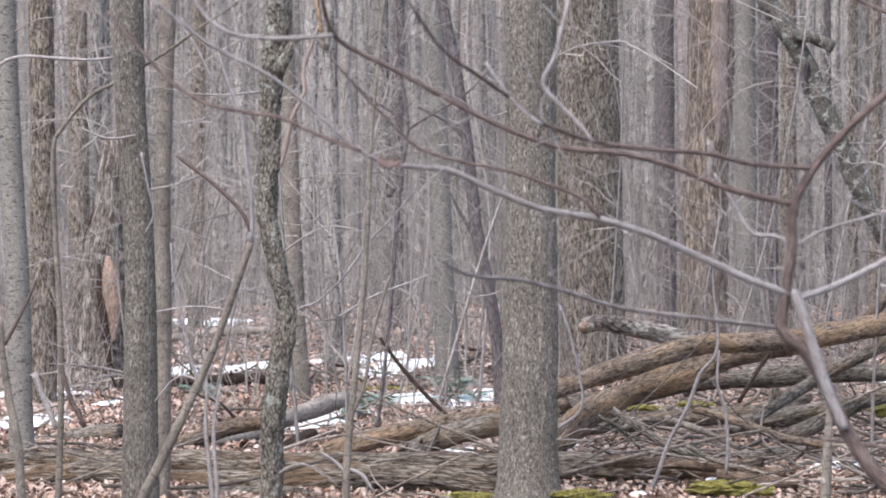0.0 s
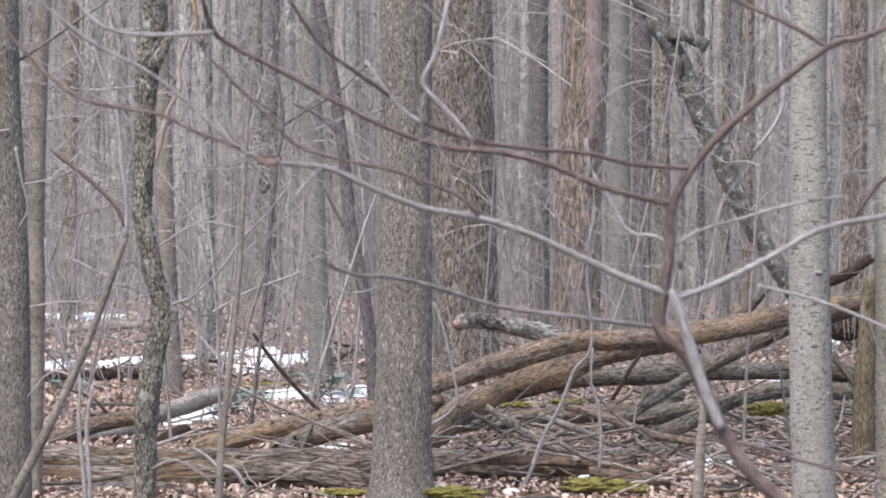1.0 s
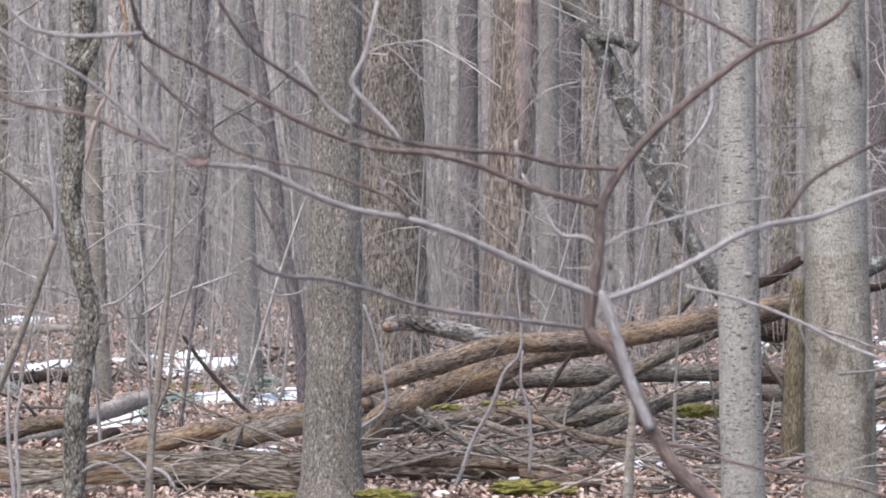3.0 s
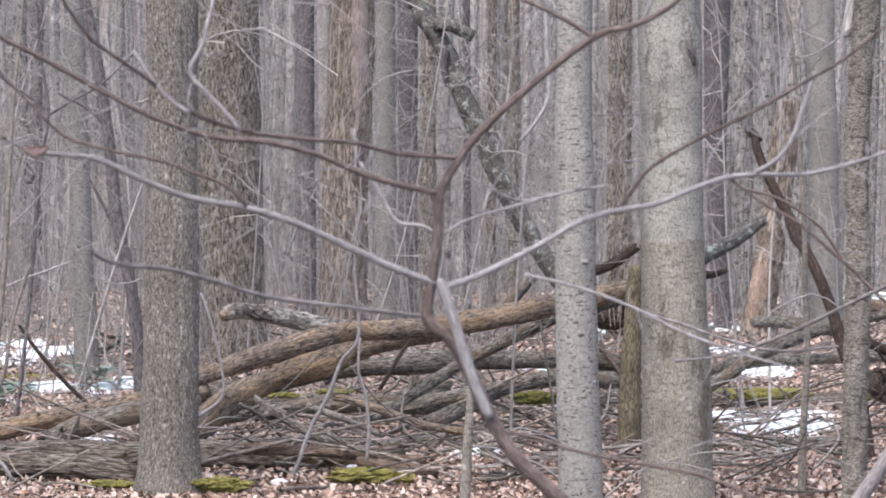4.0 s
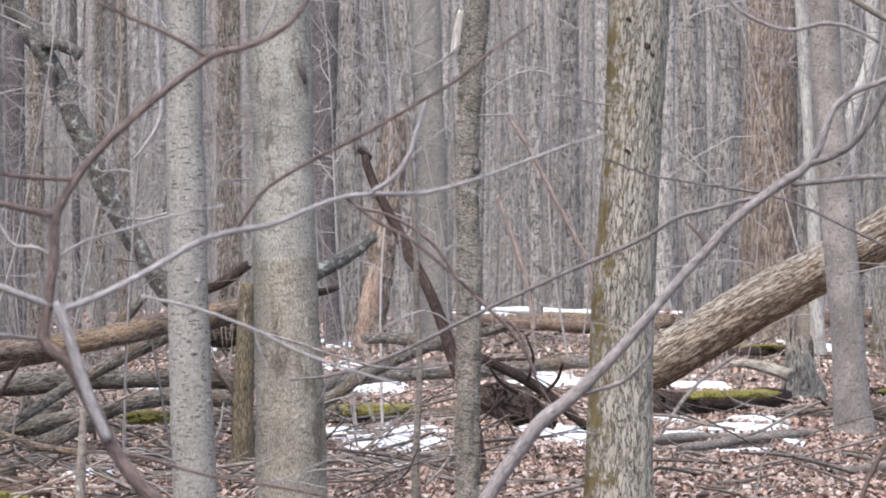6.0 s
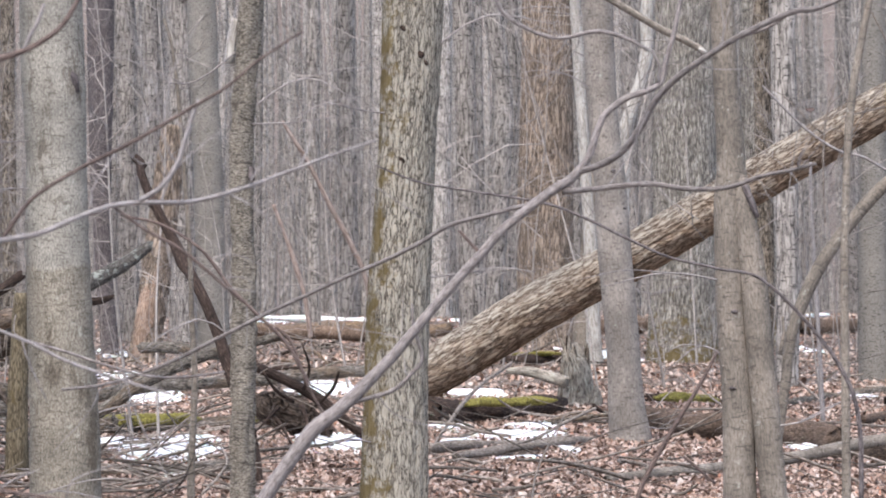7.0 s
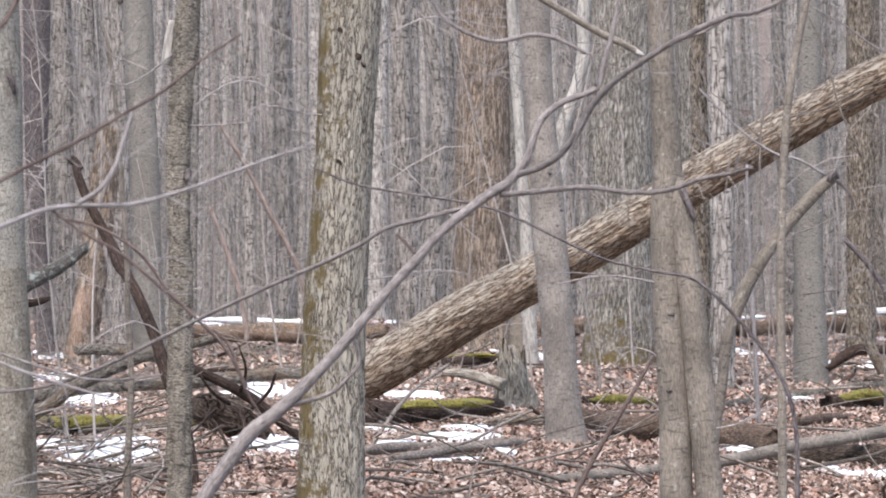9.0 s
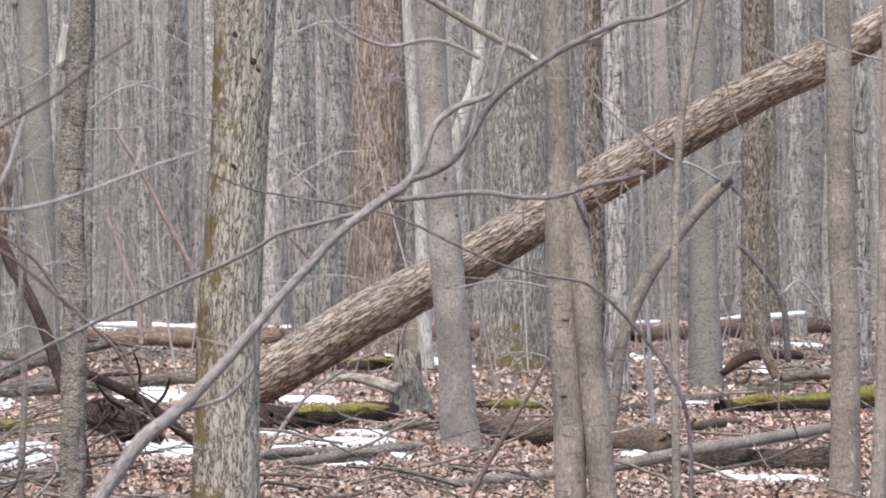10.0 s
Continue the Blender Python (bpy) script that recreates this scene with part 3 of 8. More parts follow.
def sprout(branch, path, count, seed, bark):
    """Thin side twigs along a branch, each once forked."""
    g = np.random.default_rng(seed)
    rows = spline(path, 0.02)
    for i in range(count):
        j = int(len(rows) * (0.08 + 0.9 * g.random()))
        at, ahead = rows[min(j, len(rows) - 2)], rows[min(j, len(rows) - 2) + 1]
        d = ahead[:3] - at[:3]
        d /= np.linalg.norm(d) + 1e-9
        side = np.array([-d[2], 0, d[0]]) * (1 if g.random() < 0.6 else -1)
        n = 0.05 + 0.22 * g.random()
        e1 = at[:3] + (d * 0.6 + side * 0.8) * n * 0.4 + g.normal(0, 0.012, 3)
        e2 = at[:3] + (d * (0.5 + 0.4 * g.random()) + side * (0.6 + 0.4 * g.random())) * n + g.normal(0, 0.02, 3)
        twig = limb(branch, [(*at[:3], 0.0022), (*e1, 0.0018), (*e2, 0.001)], bark, "twig", 5, 0.03)


def fallen(label, path, bark, relief=gnarled, sides=28, step=0.04, name="log", category="log", group="fallen logs", jag=0.5):
    """A fallen log or pole, rows (x, y, z, r); one mesh with broken ends."""
    tree_count[0] += 1
    k = tree_count[0]
    rows = spline(path, step)
    run = np.concatenate([[0], np.cumsum(np.linalg.norm(np.diff(rows[:, :3], axis=0), axis=1))])
    if relief is gnarled:
        for i in range(3):
            rows[:, i] += (vnoise(run * 2.2, np.full(len(run), k * 3.1 + i * 9)) - 0.5) * rows[:, 3] * 0.7
        rows[:, 3] *= 0.86 + 0.28 * vnoise(run * 3.0, np.full(len(run), k * 1.3))
    v, f, b, caps = tube_data(rows, sides, relief, jag=jag * 2 * rows[:, 3].mean(), seed=k)
    LYING.append(rows)
    me = mesh_from(name, v, f, b, caps)
    me.materials.append(bark)
    ob = new(name, me)
    g = np.random.default_rng(900 + k)
    if sides > 22 and relief is gnarled:
        for i in range(1 + k % 2):
            at = rows[int(len(rows) * (0.1 + 0.8 * g.random()))]
            d = np.array([g.normal(0, 0.6), -0.5 - 0.5 * g.random(), 0.5 + g.random()])
            d *= at[3] * (1.15 + 0.7 * g.random()) / np.linalg.norm(d)
            s = at[3] * (0.14 + 0.16 * g.random())
            limb(ob, [(*at[:3], s * 1.3), (*(at[:3] + d * 0.7), s), (*(at[:3] + d), s * 0.6)], bark, "branch_stub", 8, 0.03, seed=i)
    return tagged(ob, label, category, group)


snow_count = [0]
LYING = []
SNOWY = []


def snow_patch(x, y, rx, ry, lift=0.01, thick=0.034, label="thin melting snow patch on brown leaf litter"):
    """A shallow ragged mound of old snow."""
    snow_count[0] += 1
    s = snow_count[0]
    rx, ry = rx * 1.1, ry * 1.1
    SNOWY.append((x, y, rx, ry))
    n = int(np.clip(2 * max(rx, ry) / 0.035, 18, 60))
    gu, gw = np.meshgrid(np.linspace(-1.25, 1.25, n), np.linspace(-1.25, 1.25, n))
    px, py = x + gu * rx, y + gw * ry
    ragged = 0.95 * fbm(px * 2.6 + s, py * 2.6) * 2 + 1.15 * fbm(px * 9 + s, py * 5) * 2
    cover = 0.62 - 1.3 * (gu ** 2 + gw ** 2) + 1.6 * ragged
    rise = np.clip(cover, -0.6, 0.7)
    pz = ground_z(px, py) + lift + np.where(rise > 0, thick * (np.sqrt(np.abs(rise)) + 0.25 * fbm(px * 14, py * 14)), rise * 0.12)
    verts = np.stack([px, py, pz], 2).reshape(-1, 3)
    idx = np.arange(n * n).reshape(n, n)
    faces = np.stack([idx[:-1, :-1], idx[:-1, 1:], idx[1:, 1:], idx[1:, :-1]], 2).reshape(-1, 4)
    faces = faces[(cover.reshape(-1)[faces] > -0.35).any(axis=1)]
    used, faces = np.unique(faces, return_inverse=True)
    verts, faces = verts[used], faces.reshape(-1, 4)
    me = mesh_from("snow_patch", verts, faces)
    me.materials.append(SNOW)
    return tagged(new("snow_patch", me), label, "snow", "snow patches")


def snow_clump(x, y, size):
    """A rounded hard lump of snow, half sunk in the leaves."""
    bm = bmesh.new()
    bmesh.ops.create_icosphere(bm, subdivisions=3, radius=1)
    for v in bm.verts:
        k = 1 + 0.45 * noise.noise(v.co * 1.7 + Vector((x * 5, y, 0))) + 0.12 * noise.noise(v.co * 6)
        v.co = Vector((v.co.x * size * k, v.co.y * size * 0.8 * k, v.co.z * size * 0.62 * k))
    for f in bm.faces:
        f.smooth = True
    me = bpy.data.meshes.new("snow_clump")
    bm.to_mesh(me)
    bm.free()
    me.materials.append(SNOW)
    ob = new("snow_clump", me)
    ob.matrix_basis = pose(x, y, float(ground_z(x, y)) + size * 0.35)
    SNOWY.append((x, y, size * 1.3, size * 1.3))
    return tagged(ob, "small hard clump of old snow on leaves", "snow", "snow patches")


def brush_pile(x, y, z, wide, high, count, seed, label):
    """A tangle of short crooked dead sticks, each a part."""
    owner = thing("brush_pile", (x, y, 0), label, "brushwood", "brush piles")
    g = np.random.default_rng(seed)
    for i in range(count):
        c = np.array([x + (g.random() - 0.5) * wide, y + (g.random() - 0.5) * 0.8, 0.0])
        c[2] = float(ground_z(c[0], c[1])) + high * (0.15 + 0.5 * g.random())
        a, n = g.normal(0, 0.7), wide * (0.25 + 0.5 * g.random())
        d = np.array([math.cos(a), 0.3 * g.normal(), math.sin(a) * min(1.0, high / wide * 1.6)]) * n * 0.5
        r = 0.008 + 0.02 * g.random() ** 2
        k = c + g.normal(0, 0.09, 3) * n
        limb(owner, [(*(c - d), r), (*k, r * 0.85), (*(c + d), r * 0.4)], (GREYLOG, DARKLOG, STICKS, DEAD)[i % 4], "stick", 8, 0.08, seed=i)
    return owner


def snow_on(path, label="ridge of old snow lying along a log"):
    """Snow along the top of a log, rows (x, y, z, r)."""
    snow_count[0] += 1
    s = snow_count[0]
    rows = spline(path, 0.15)
    rows[:, 3] *= 0.5 + 1.0 * vnoise(np.arange(len(rows)) * 0.35, np.full(len(rows), s * 1.7))
    v, f, b, caps = tube_data(rows, 10, seed=s)
    me = mesh_from("snow_ridge", v, f, b, caps)
    me.materials.append(SNOW)
    return tagged(new("snow_ridge", me), label, "snow", "snow patches")


def moss_cushion(owner_label, x, y, z, rx, ry, rz):
    bm = bmesh.new()
    bmesh.ops.create_icosphere(bm, subdivisions=4, radius=1)
    for v in bm.verts:
        k = 1 + 0.45 * noise.noise(v.co * 2.3 + Vector((x, y, 0))) + 0.22 * noise.noise(v.co * 7 + Vector((x, y, 0)))
        v.co = Vector((v.co.x * rx * k, v.co.y * ry * k, v.co.z * rz * k))
        v.co.z += 0.012 * noise.noise(v.co * 45)
    me = bpy.data.meshes.new("moss_cushion")
    bm.to_mesh(me)
    bm.free()
    me.materials.append(MOSS)
    ob = new("moss_cushion", me)
    ob.matrix_basis = pose(x, y, z)
    return tagged(ob, owner_label, "moss", "moss cushions")


def moss_on(path, label):
    """A ragged sleeve of moss along the top of a log, rows (x, y, z, r)."""
    tree_count[0] += 1
    k = tree_count[0]
    rows = spline(path, 0.02)
    run = np.arange(len(rows)) * 0.02
    ends = np.clip(np.minimum(run, run[::-1]) / 0.12, 0.02, 1) ** 0.5
    rows[:, 3] *= ends * (0.55 + 0.5 * vnoise(run * 4, np.full(len(run), k * 2.3)))
    v, f, b, caps = tube_data(rows, 40, tufts, seed=k)
    me = mesh_from("moss_sleeve", v, f, b, caps)
    me.materials.append(MOSS)
    return tagged(new("moss_sleeve", me), label, "moss", "moss on logs")


def tufts(u, z, r, seed):
    return (vnoise(u * 6 + 0 * z, z * 9 + seed, 6) - 0.5) * r * 0.5 + (vnoise(u * 20 + 0 * z, z * 60 + seed, 20) - 0.5) * r * 0.35


fern_count = [0]


def fern(x, y, size):
    """A clump of arching fronds, each a rib with paired leaflets."""
    fern_count[0] += 1
    g = np.random.default_rng(fern_count[0])
    owner = thing("fern", (x, y, 0), "dark green evergreen fern clump among fallen leaves", "fern", "ferns")
    z0 = float(ground_z(x, y))
    z0 += 0.03
    for i in range(12):
        a = g.random() * 6.283
        n = 1.95 * size * (0.8 + 0.5 * g.random())
        verts, faces = [], []
        for j in range(12):
            t = (j + 0.5) / 12
            rib = np.array([math.cos(a) * n * t, math.sin(a) * n * t, n * (1.3 * t - 1.0 * t * t)])
            w = 0.36 * n * (1 - t) ** 0.7 * min(1, 0.5 + t * 2)
            for s in (-1, 1):
                d = np.array([-math.sin(a) * s + math.cos(a) * 0.35, math.cos(a) * s + math.sin(a) * 0.35, 0.12])
                q = np.array([math.cos(a), math.sin(a), 0.3]) * n * 0.03
                k = len(verts)
                verts += [rib - q, rib + d * w * 0.6 - q * 0.8, rib + d * w, rib + d * w * 0.6 + q, rib + q]
                faces.append((k, k + 1, k + 2, k + 3, k + 4))
        me = bpy.data.meshes.new("frond")
        me.from_pydata([(float(v[0] + x), float(v[1] + y), float(v[2] + z0)) for v in verts], [], faces)
        part("frond", me, FERN, owner)
    return owner


def dry_leaf(owner, x, y, z, size, label):
    """A crumpled hanging leaf: a bent, lobed blade and its stalk."""
    bm = bmesh.new()
    bmesh.ops.create_grid(bm, x_segments=9, y_segments=7, size=1)
    for v in bm.verts:
        a, b = v.co.x, v.co.y
        w = math.sqrt(max(0.02, 1 - a * a)) * (0.75 + 0.25 * math.cos(a * 9))
        v.co = Vector((a, 0.35 * math.sin(b * 2.2) + 0.15 * noise.noise(Vector((a * 2, b * 2, 1))), b * w * 0.55 + 0.3 * a * a + 0.12 * noise.noise(Vector((a * 3, b * 3, 5))))) * size
        v.co += Vector((x, y, z))
    bmesh.ops.solidify(bm, geom=bm.faces[:], thickness=0.0006)
    me = bpy.data.meshes.new("dry_leaf")
    bm.to_mesh(me)
    bm.free()
    return part("dry_leaf", me, WITHERED, owner, label)


# ------------------------------------------------------------------ ground and distance
def axis(parts):
    return np.unique(np.concatenate([np.arange(a, b, s) for a, b, s in parts]).round(4))


gx = axis([(-2600, -200, 200), (-200, -40, 10), (-40, -14, 1.5), (-14, 16.1, 0.16), (17, 40, 1.5), (40, 200, 10), (200, 2601, 200)])
gy = axis([(-2600, -200, 200), (-200, -10, 10), (-10, 17, 1.5), (17, 46, 0.16), (46, 90, 0.5), (90, 330, 8), (330, 800, 20), (800, 2601, 200)])
mx, my = np.meshgrid(gx, gy)
gv = np.stack([mx, my, ground_z(mx, my)], 2).reshape(-1, 3)
gi = np.arange(len(gv)).reshape(mx.shape)
gf = np.stack([gi[:-1, :-1], gi[:-1, 1:], gi[1:, 1:], gi[1:, :-1]], 2).reshape(-1, 4)
ground = new("ground", mesh_from("ground", gv, gf))
ground.data.materials.append(SOIL)
tagged(ground, "forest floor of damp brown leaf mould, darkened for shade", "ground", kind="structure")


def crooked(heap, g, at, heading, length, climb, r, forks):
    """A bare branch that wanders and kinks as it reaches out, with smaller ones forking from it."""
    n = 6
    px, py, pz = float(at[0]), float(at[1]), float(at[2])
    turns = g.standard_normal((n, 4)).tolist()
    chance = g.random((n, 2)).tolist()
    pts = [(px, py, pz, r)]
    for i in range(n):
        heading += 0.35 * turns[i][0]
        climb += 0.28 * turns[i][1]
        px += math.cos(heading) * length / n
        py += math.sin(heading) * length / n
        pz += climb * length / n
        pts.append((px, py, pz, r * (1 - 0.75 * (i + 1) / n)))
        if forks and i in (1, 3, 4) and chance[i][0] < 0.85:
            crooked(heap, g, (px, py, pz), heading + 0.8 * turns[i][2], length * (0.3 + 0.35 * chance[i][1]), climb + 0.5 * turns[i][3], r * 0.6, forks - 1)
    heap.twig(pts)


def far_woods():
    """The closed stand of grey trunks behind everything, past counting."""
    g = np.random.default_rng(21)
    heap = Heap()
    for i in range(1750):
        d = 68 + 230 * g.random() ** 0.75
        a = -0.31 + 0.67 * g.random()
        x, y = math.sin(a) * d, math.cos(a) * d
        r = 0.07 + 0.16 * g.random() ** 2.0
        z = float(ground_z(x, y))
        lean = g.normal(0, 0.022, 2)
        h = 15 + 8 * g.random()
        bend = g.normal(0, 0.10, 2)
        pts = [(x, y, z - 0.2, r * 1.25), (x + lean[0] * 1.2, y, z + 1.2, r), (x + lean[0] * h * 0.4 + bend[0], y + bend[1], z + h * 0.4, r * 0.85), (x + lean[0] * h, y + lean[1] * h, z + h, r * 0.25)]
        heap.limb(pts, 8, 2.5, seed=i)
        for j in range(8):
            s = 1.5 + 9.5 * g.random()
            crooked(heap, g, (x + lean[0] * s, y, z + s), g.random() * 6.28, 0.8 + 2.2 * g.random(), 0.25 + 0.5 * g.random(), 0.012, 1)
    ob = new("far_woods", heap.mesh("far_woods"))
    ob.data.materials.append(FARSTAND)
    return tagged(ob, "dense stand of distant bare grey trees", "trees", kind="stuff")


far_woods()

# ------------------------------------------------------------------ the things
# trees, from the west end of the stand to the east
owner, trunk = tree("pale grey lichen-spotted tree at the edge of the stand", [(-6.18, 24.00, 0.26, 0.086), (-6.22, 24.00, 1.40, 0.083), (-6.27, 24.00, 2.37, 0.079), (-6.30, 24.00, 3.14, 0.075)], PALE, gentle, 40, 0.04, 15.7)
owner, trunk = tree("grey-brown furrowed tree behind thin saplings", [(-7.80, 31.01, 0.00, 0.126), (-7.79, 31.01, 1.59, 0.117), (-7.82, 31.01, 3.58, 0.107)], COARSE, ridges, 32, 0.04, 14.4)
owner, trunk = tree("grey-brown furrowed tree beside the hollow snag", [(-11.58, 48.00, -0.25, 0.150), (-11.58, 48.00, 1.59, 0.143), (-11.61, 48.00, 4.67, 0.128)], COARSE, ridges, 24, 0.04, 13.1)
owner, trunk = tree("brown tree with wandering furrowed bark", [(-11.64, 56.00, -0.55, 0.132), (-11.59, 56.00, 2.49, 0.114), (-11.57, 56.00, 5.17, 0.105)], COARSE, ridges, 20, 0.04, 16.8)
owner, trunk = tree("grey hollow old snag with a split brown cavity", [(-8.05, 34.29, 0.00, 0.385), (-8.05, 34.29, 0.38, 0.318), (-8.04, 34.29, 0.93, 0.276), (-8.03, 34.29, 1.29, 0.250), (-8.00, 34.29, 1.55, 0.205), (-7.97, 34.29, 1.81, 0.152), (-7.92, 34.29, 2.42, 0.110)], SNAGBARK, gnarled, 64, 0.035, 0.0, flare=1.15, crown=False, group='')
limb(owner, [(-7.85, 34.00, 0.48, 0.030), (-7.86, 34.00, 0.72, 0.070), (-7.87, 34.00, 0.98, 0.098), (-7.89, 34.00, 1.16, 0.070), (-7.92, 34.02, 1.30, 0.021)], BAREWOOD, "cavity", 20, 0.05, label="split red-brown rotten cavity", relief=gnarled)
# Solid dark strip on the stem, standing for the shade inside a crack.
limb(owner, [(-7.985, 33.97, 1.267, 0.0133), (-7.985, 33.96, 1.00, 0.030), (-7.945, 33.95, 0.70, 0.040), (-7.88, 33.93, 0.25, 0.026)], DARKLOG, "crack", 14, 0.05, label="dark strip standing for the shade in an open crack", relief=gnarled)
limb(owner, [(-8.18, 34.19, 1.37, 0.037), (-8.14, 34.19, 1.59, 0.027), (-8.072, 34.19, 1.801, 0.0080)], DARKLOG, "splinter", 8, 0.05)
limb(owner, [(-8.06, 34.19, 1.48, 0.032), (-8.02, 34.19, 1.70, 0.021), (-7.994, 34.19, 1.867, 0.0080)], DARKLOG, "splinter", 8, 0.05)
owner, trunk = tree("slender grey-brown tree with a knotted stem", [(-4.32, 19.40, 0.04, 0.106), (-4.32, 19.40, 0.66, 0.094), (-4.32, 19.40, 1.28, 0.085), (-4.35, 19.40, 1.90, 0.082), (-4.38, 19.40, 2.37, 0.082), (-4.39, 19.40, 2.84, 0.085)], RIDGED, ridges, 64, 0.022, 14.0)
limb(owner, [(-4.40, 19.37, 2.26, 0.046), (-4.40, 19.37, 2.32, 0.052), (-4.41, 19.37, 2.37, 0.039)], RIDGED, "knot", 14, 0.05, relief=gnarled)
limb(owner, [(-4.293, 19.30, 1.995, 0.0076), (-4.255, 19.30, 1.810, 0.0060), (-4.223, 19.30, 1.656, 0.0060), (-4.277, 19.30, 1.548, 0.0045)], GREYTWIG, "branch", 8, 0.05)
limb(owner, [(-4.324, 19.30, 2.088, 0.0076), (-4.482, 19.30, 2.073, 0.0060), (-4.640, 19.30, 2.135, 0.0045)], GREYTWIG, "branch", 8, 0.05)
owner, trunk = tree("thin grey-brown tree standing beside a thicker one", [(-4.42, 20.40, -0.00, 0.051), (-4.41, 20.40, 0.94, 0.048), (-4.41, 20.40, 1.92, 0.045), (-4.38, 20.40, 2.90, 0.048)], SMOOTH, gentle, 36, 0.03, 13.8)
limb(owner, [(-4.372, 20.40, 2.832, 0.0096), (-4.223, 20.40, 2.635, 0.0080), (-4.107, 20.40, 2.407, 0.0064)], GREYTWIG, "branch", 8, 0.05)
owner, trunk = tree("crooked tree with shaggy lichened bark", [(-3.57, 19.30, 0.06, 0.063), (-3.56, 19.30, 0.55, 0.063), (-3.53, 19.30, 0.80, 0.060), (-3.49, 19.30, 1.10, 0.057), (-3.54, 19.30, 1.38, 0.054), (-3.59, 19.30, 1.66, 0.054), (-3.58, 19.30, 1.96, 0.057), (-3.58, 19.30, 2.24, 0.057), (-3.57, 19.30, 2.45, 0.063), (-3.53, 19.30, 2.64, 0.066), (-3.53, 19.30, 2.82, 0.066)], SHAGGY, flaky, 56, 0.012, 16.2)
limb(owner, [(-3.53, 19.25, 2.42, 0.039), (-3.48, 19.25, 2.51, 0.033), (-3.438, 19.25, 2.598, 0.0181)], SHAGGY, "dead_stub", 14, 0.05, relief=flaky)
limb(owner, [(-3.278, 19.15, 2.689, 0.0075), (-3.339, 19.15, 2.522, 0.0090), (-3.370, 19.15, 2.416, 0.0120), (-3.358, 19.15, 2.324, 0.0105), (-3.426, 19.15, 2.188, 0.0105), (-3.451, 19.15, 2.081, 0.0135), (-3.472, 19.15, 1.996, 0.0150), (-3.494, 19.15, 1.905, 0.0030)], DRYSTEM, "dead_branch", 12, 0.05, label="pinkish peeling dead branch", relief=flaky)
limb(owner, [(-3.296, 19.15, 2.810, 0.0150), (-3.278, 19.15, 2.689, 0.0150), (-3.250, 19.15, 2.537, 0.0075)], DEAD, "dead_branch", 8, 0.05)
owner, trunk = tree("slim grey tree behind a shaggy one", [(-5.83, 32.75, -0.00, 0.118), (-5.85, 32.75, 0.76, 0.092), (-5.90, 32.75, 2.11, 0.077), (-5.95, 32.75, 3.68, 0.067)], SMOOTH, gentle, 28, 0.04, 16.0)
owner, trunk = tree("straight pale grey tree among saplings", [(-4.64, 34.29, -0.00, 0.134), (-4.67, 34.29, 0.73, 0.107), (-4.70, 34.29, 1.38, 0.099), (-4.74, 34.29, 2.41, 0.097), (-4.79, 34.29, 3.76, 0.097)], PALE, gentle, 32, 0.04, 14.7)
owner, trunk = tree("leaning dark young tree with a curved stem", [(-3.74, 31.00, 0.10, 0.053), (-3.77, 31.00, 0.62, 0.053), (-3.85, 31.00, 1.10, 0.053), (-3.95, 31.00, 1.59, 0.053), (-4.03, 31.00, 2.33, 0.049), (-4.13, 31.00, 2.97, 0.049), (-4.25, 31.00, 3.55, 0.049)], DARK, gentle, 20, 0.04, 13.4)
limb(owner, [(-4.031, 31.00, 2.328, 0.0194), (-4.209, 31.00, 2.500, 0.0146), (-4.457, 31.00, 2.624, 0.0097)], DARK, "branch", 8, 0.05)
limb(owner, [(-3.913, 31.00, 1.398, 0.0170), (-4.160, 31.00, 1.839, 0.0121), (-4.259, 31.00, 2.084, 0.0073)], DARK, "branch", 8, 0.05)
owner, trunk = tree("stout grey-brown tree with finely ridged bark", [(-2.31, 20.60, 0.01, 0.206), (-2.31, 20.60, 0.13, 0.181), (-2.31, 20.60, 0.36, 0.165), (-2.30, 20.60, 0.95, 0.153), (-2.30, 20.60, 1.59, 0.148), (-2.30, 20.60, 2.24, 0.145), (-2.30, 20.60, 2.89, 0.145)], RIDGED, ridges, 110, 0.012, 14.5, flare=1.15)
owner, trunk = tree("massive grey-brown tree with coarse flaking bark", [(-3.74, 39.50, 0.01, 0.402), (-3.75, 39.50, 0.60, 0.359), (-3.77, 39.50, 1.59, 0.346), (-3.80, 39.50, 2.84, 0.346), (-3.83, 39.50, 4.08, 0.346)], COARSE, ridges, 90, 0.03, 13.2)
owner, trunk = tree("dark-barked tree behind the log pile", [(-3.87, 52.00, -0.12, 0.147), (-3.87, 52.00, 1.59, 0.138), (-3.89, 52.00, 3.22, 0.130), (-3.90, 52.00, 4.85, 0.130)], DARK, ridges, 24, 0.04, 16.9)
owner, trunk = tree("brown half-stripped tree with a pale bare streak", [(-2.72, 42.50, -0.00, 0.306), (-2.72, 42.50, 0.93, 0.280), (-2.69, 42.50, 2.26, 0.266), (-2.65, 42.50, 3.26, 0.266), (-2.64, 42.50, 4.25, 0.266)], BROWN, ridges, 64, 0.03, 15.6)
limb(owner, [(-2.60, 42.33, 2.06, 0.027), (-2.58, 42.33, 2.59, 0.073), (-2.56, 42.33, 3.25, 0.113), (-2.55, 42.33, 4.24, 0.119)], DRYSTEM, "bare_wood", 20, 0.05, label="pale stripped strip of wood", relief=gentle)
owner, trunk = tree("smooth pale grey tree behind a stripped one", [(-2.61, 50.00, -0.28, 0.180), (-2.61, 50.00, 1.59, 0.149), (-2.63, 50.00, 3.16, 0.141), (-2.63, 50.00, 4.72, 0.141)], PALE, gentle, 24, 0.04, 13.0)
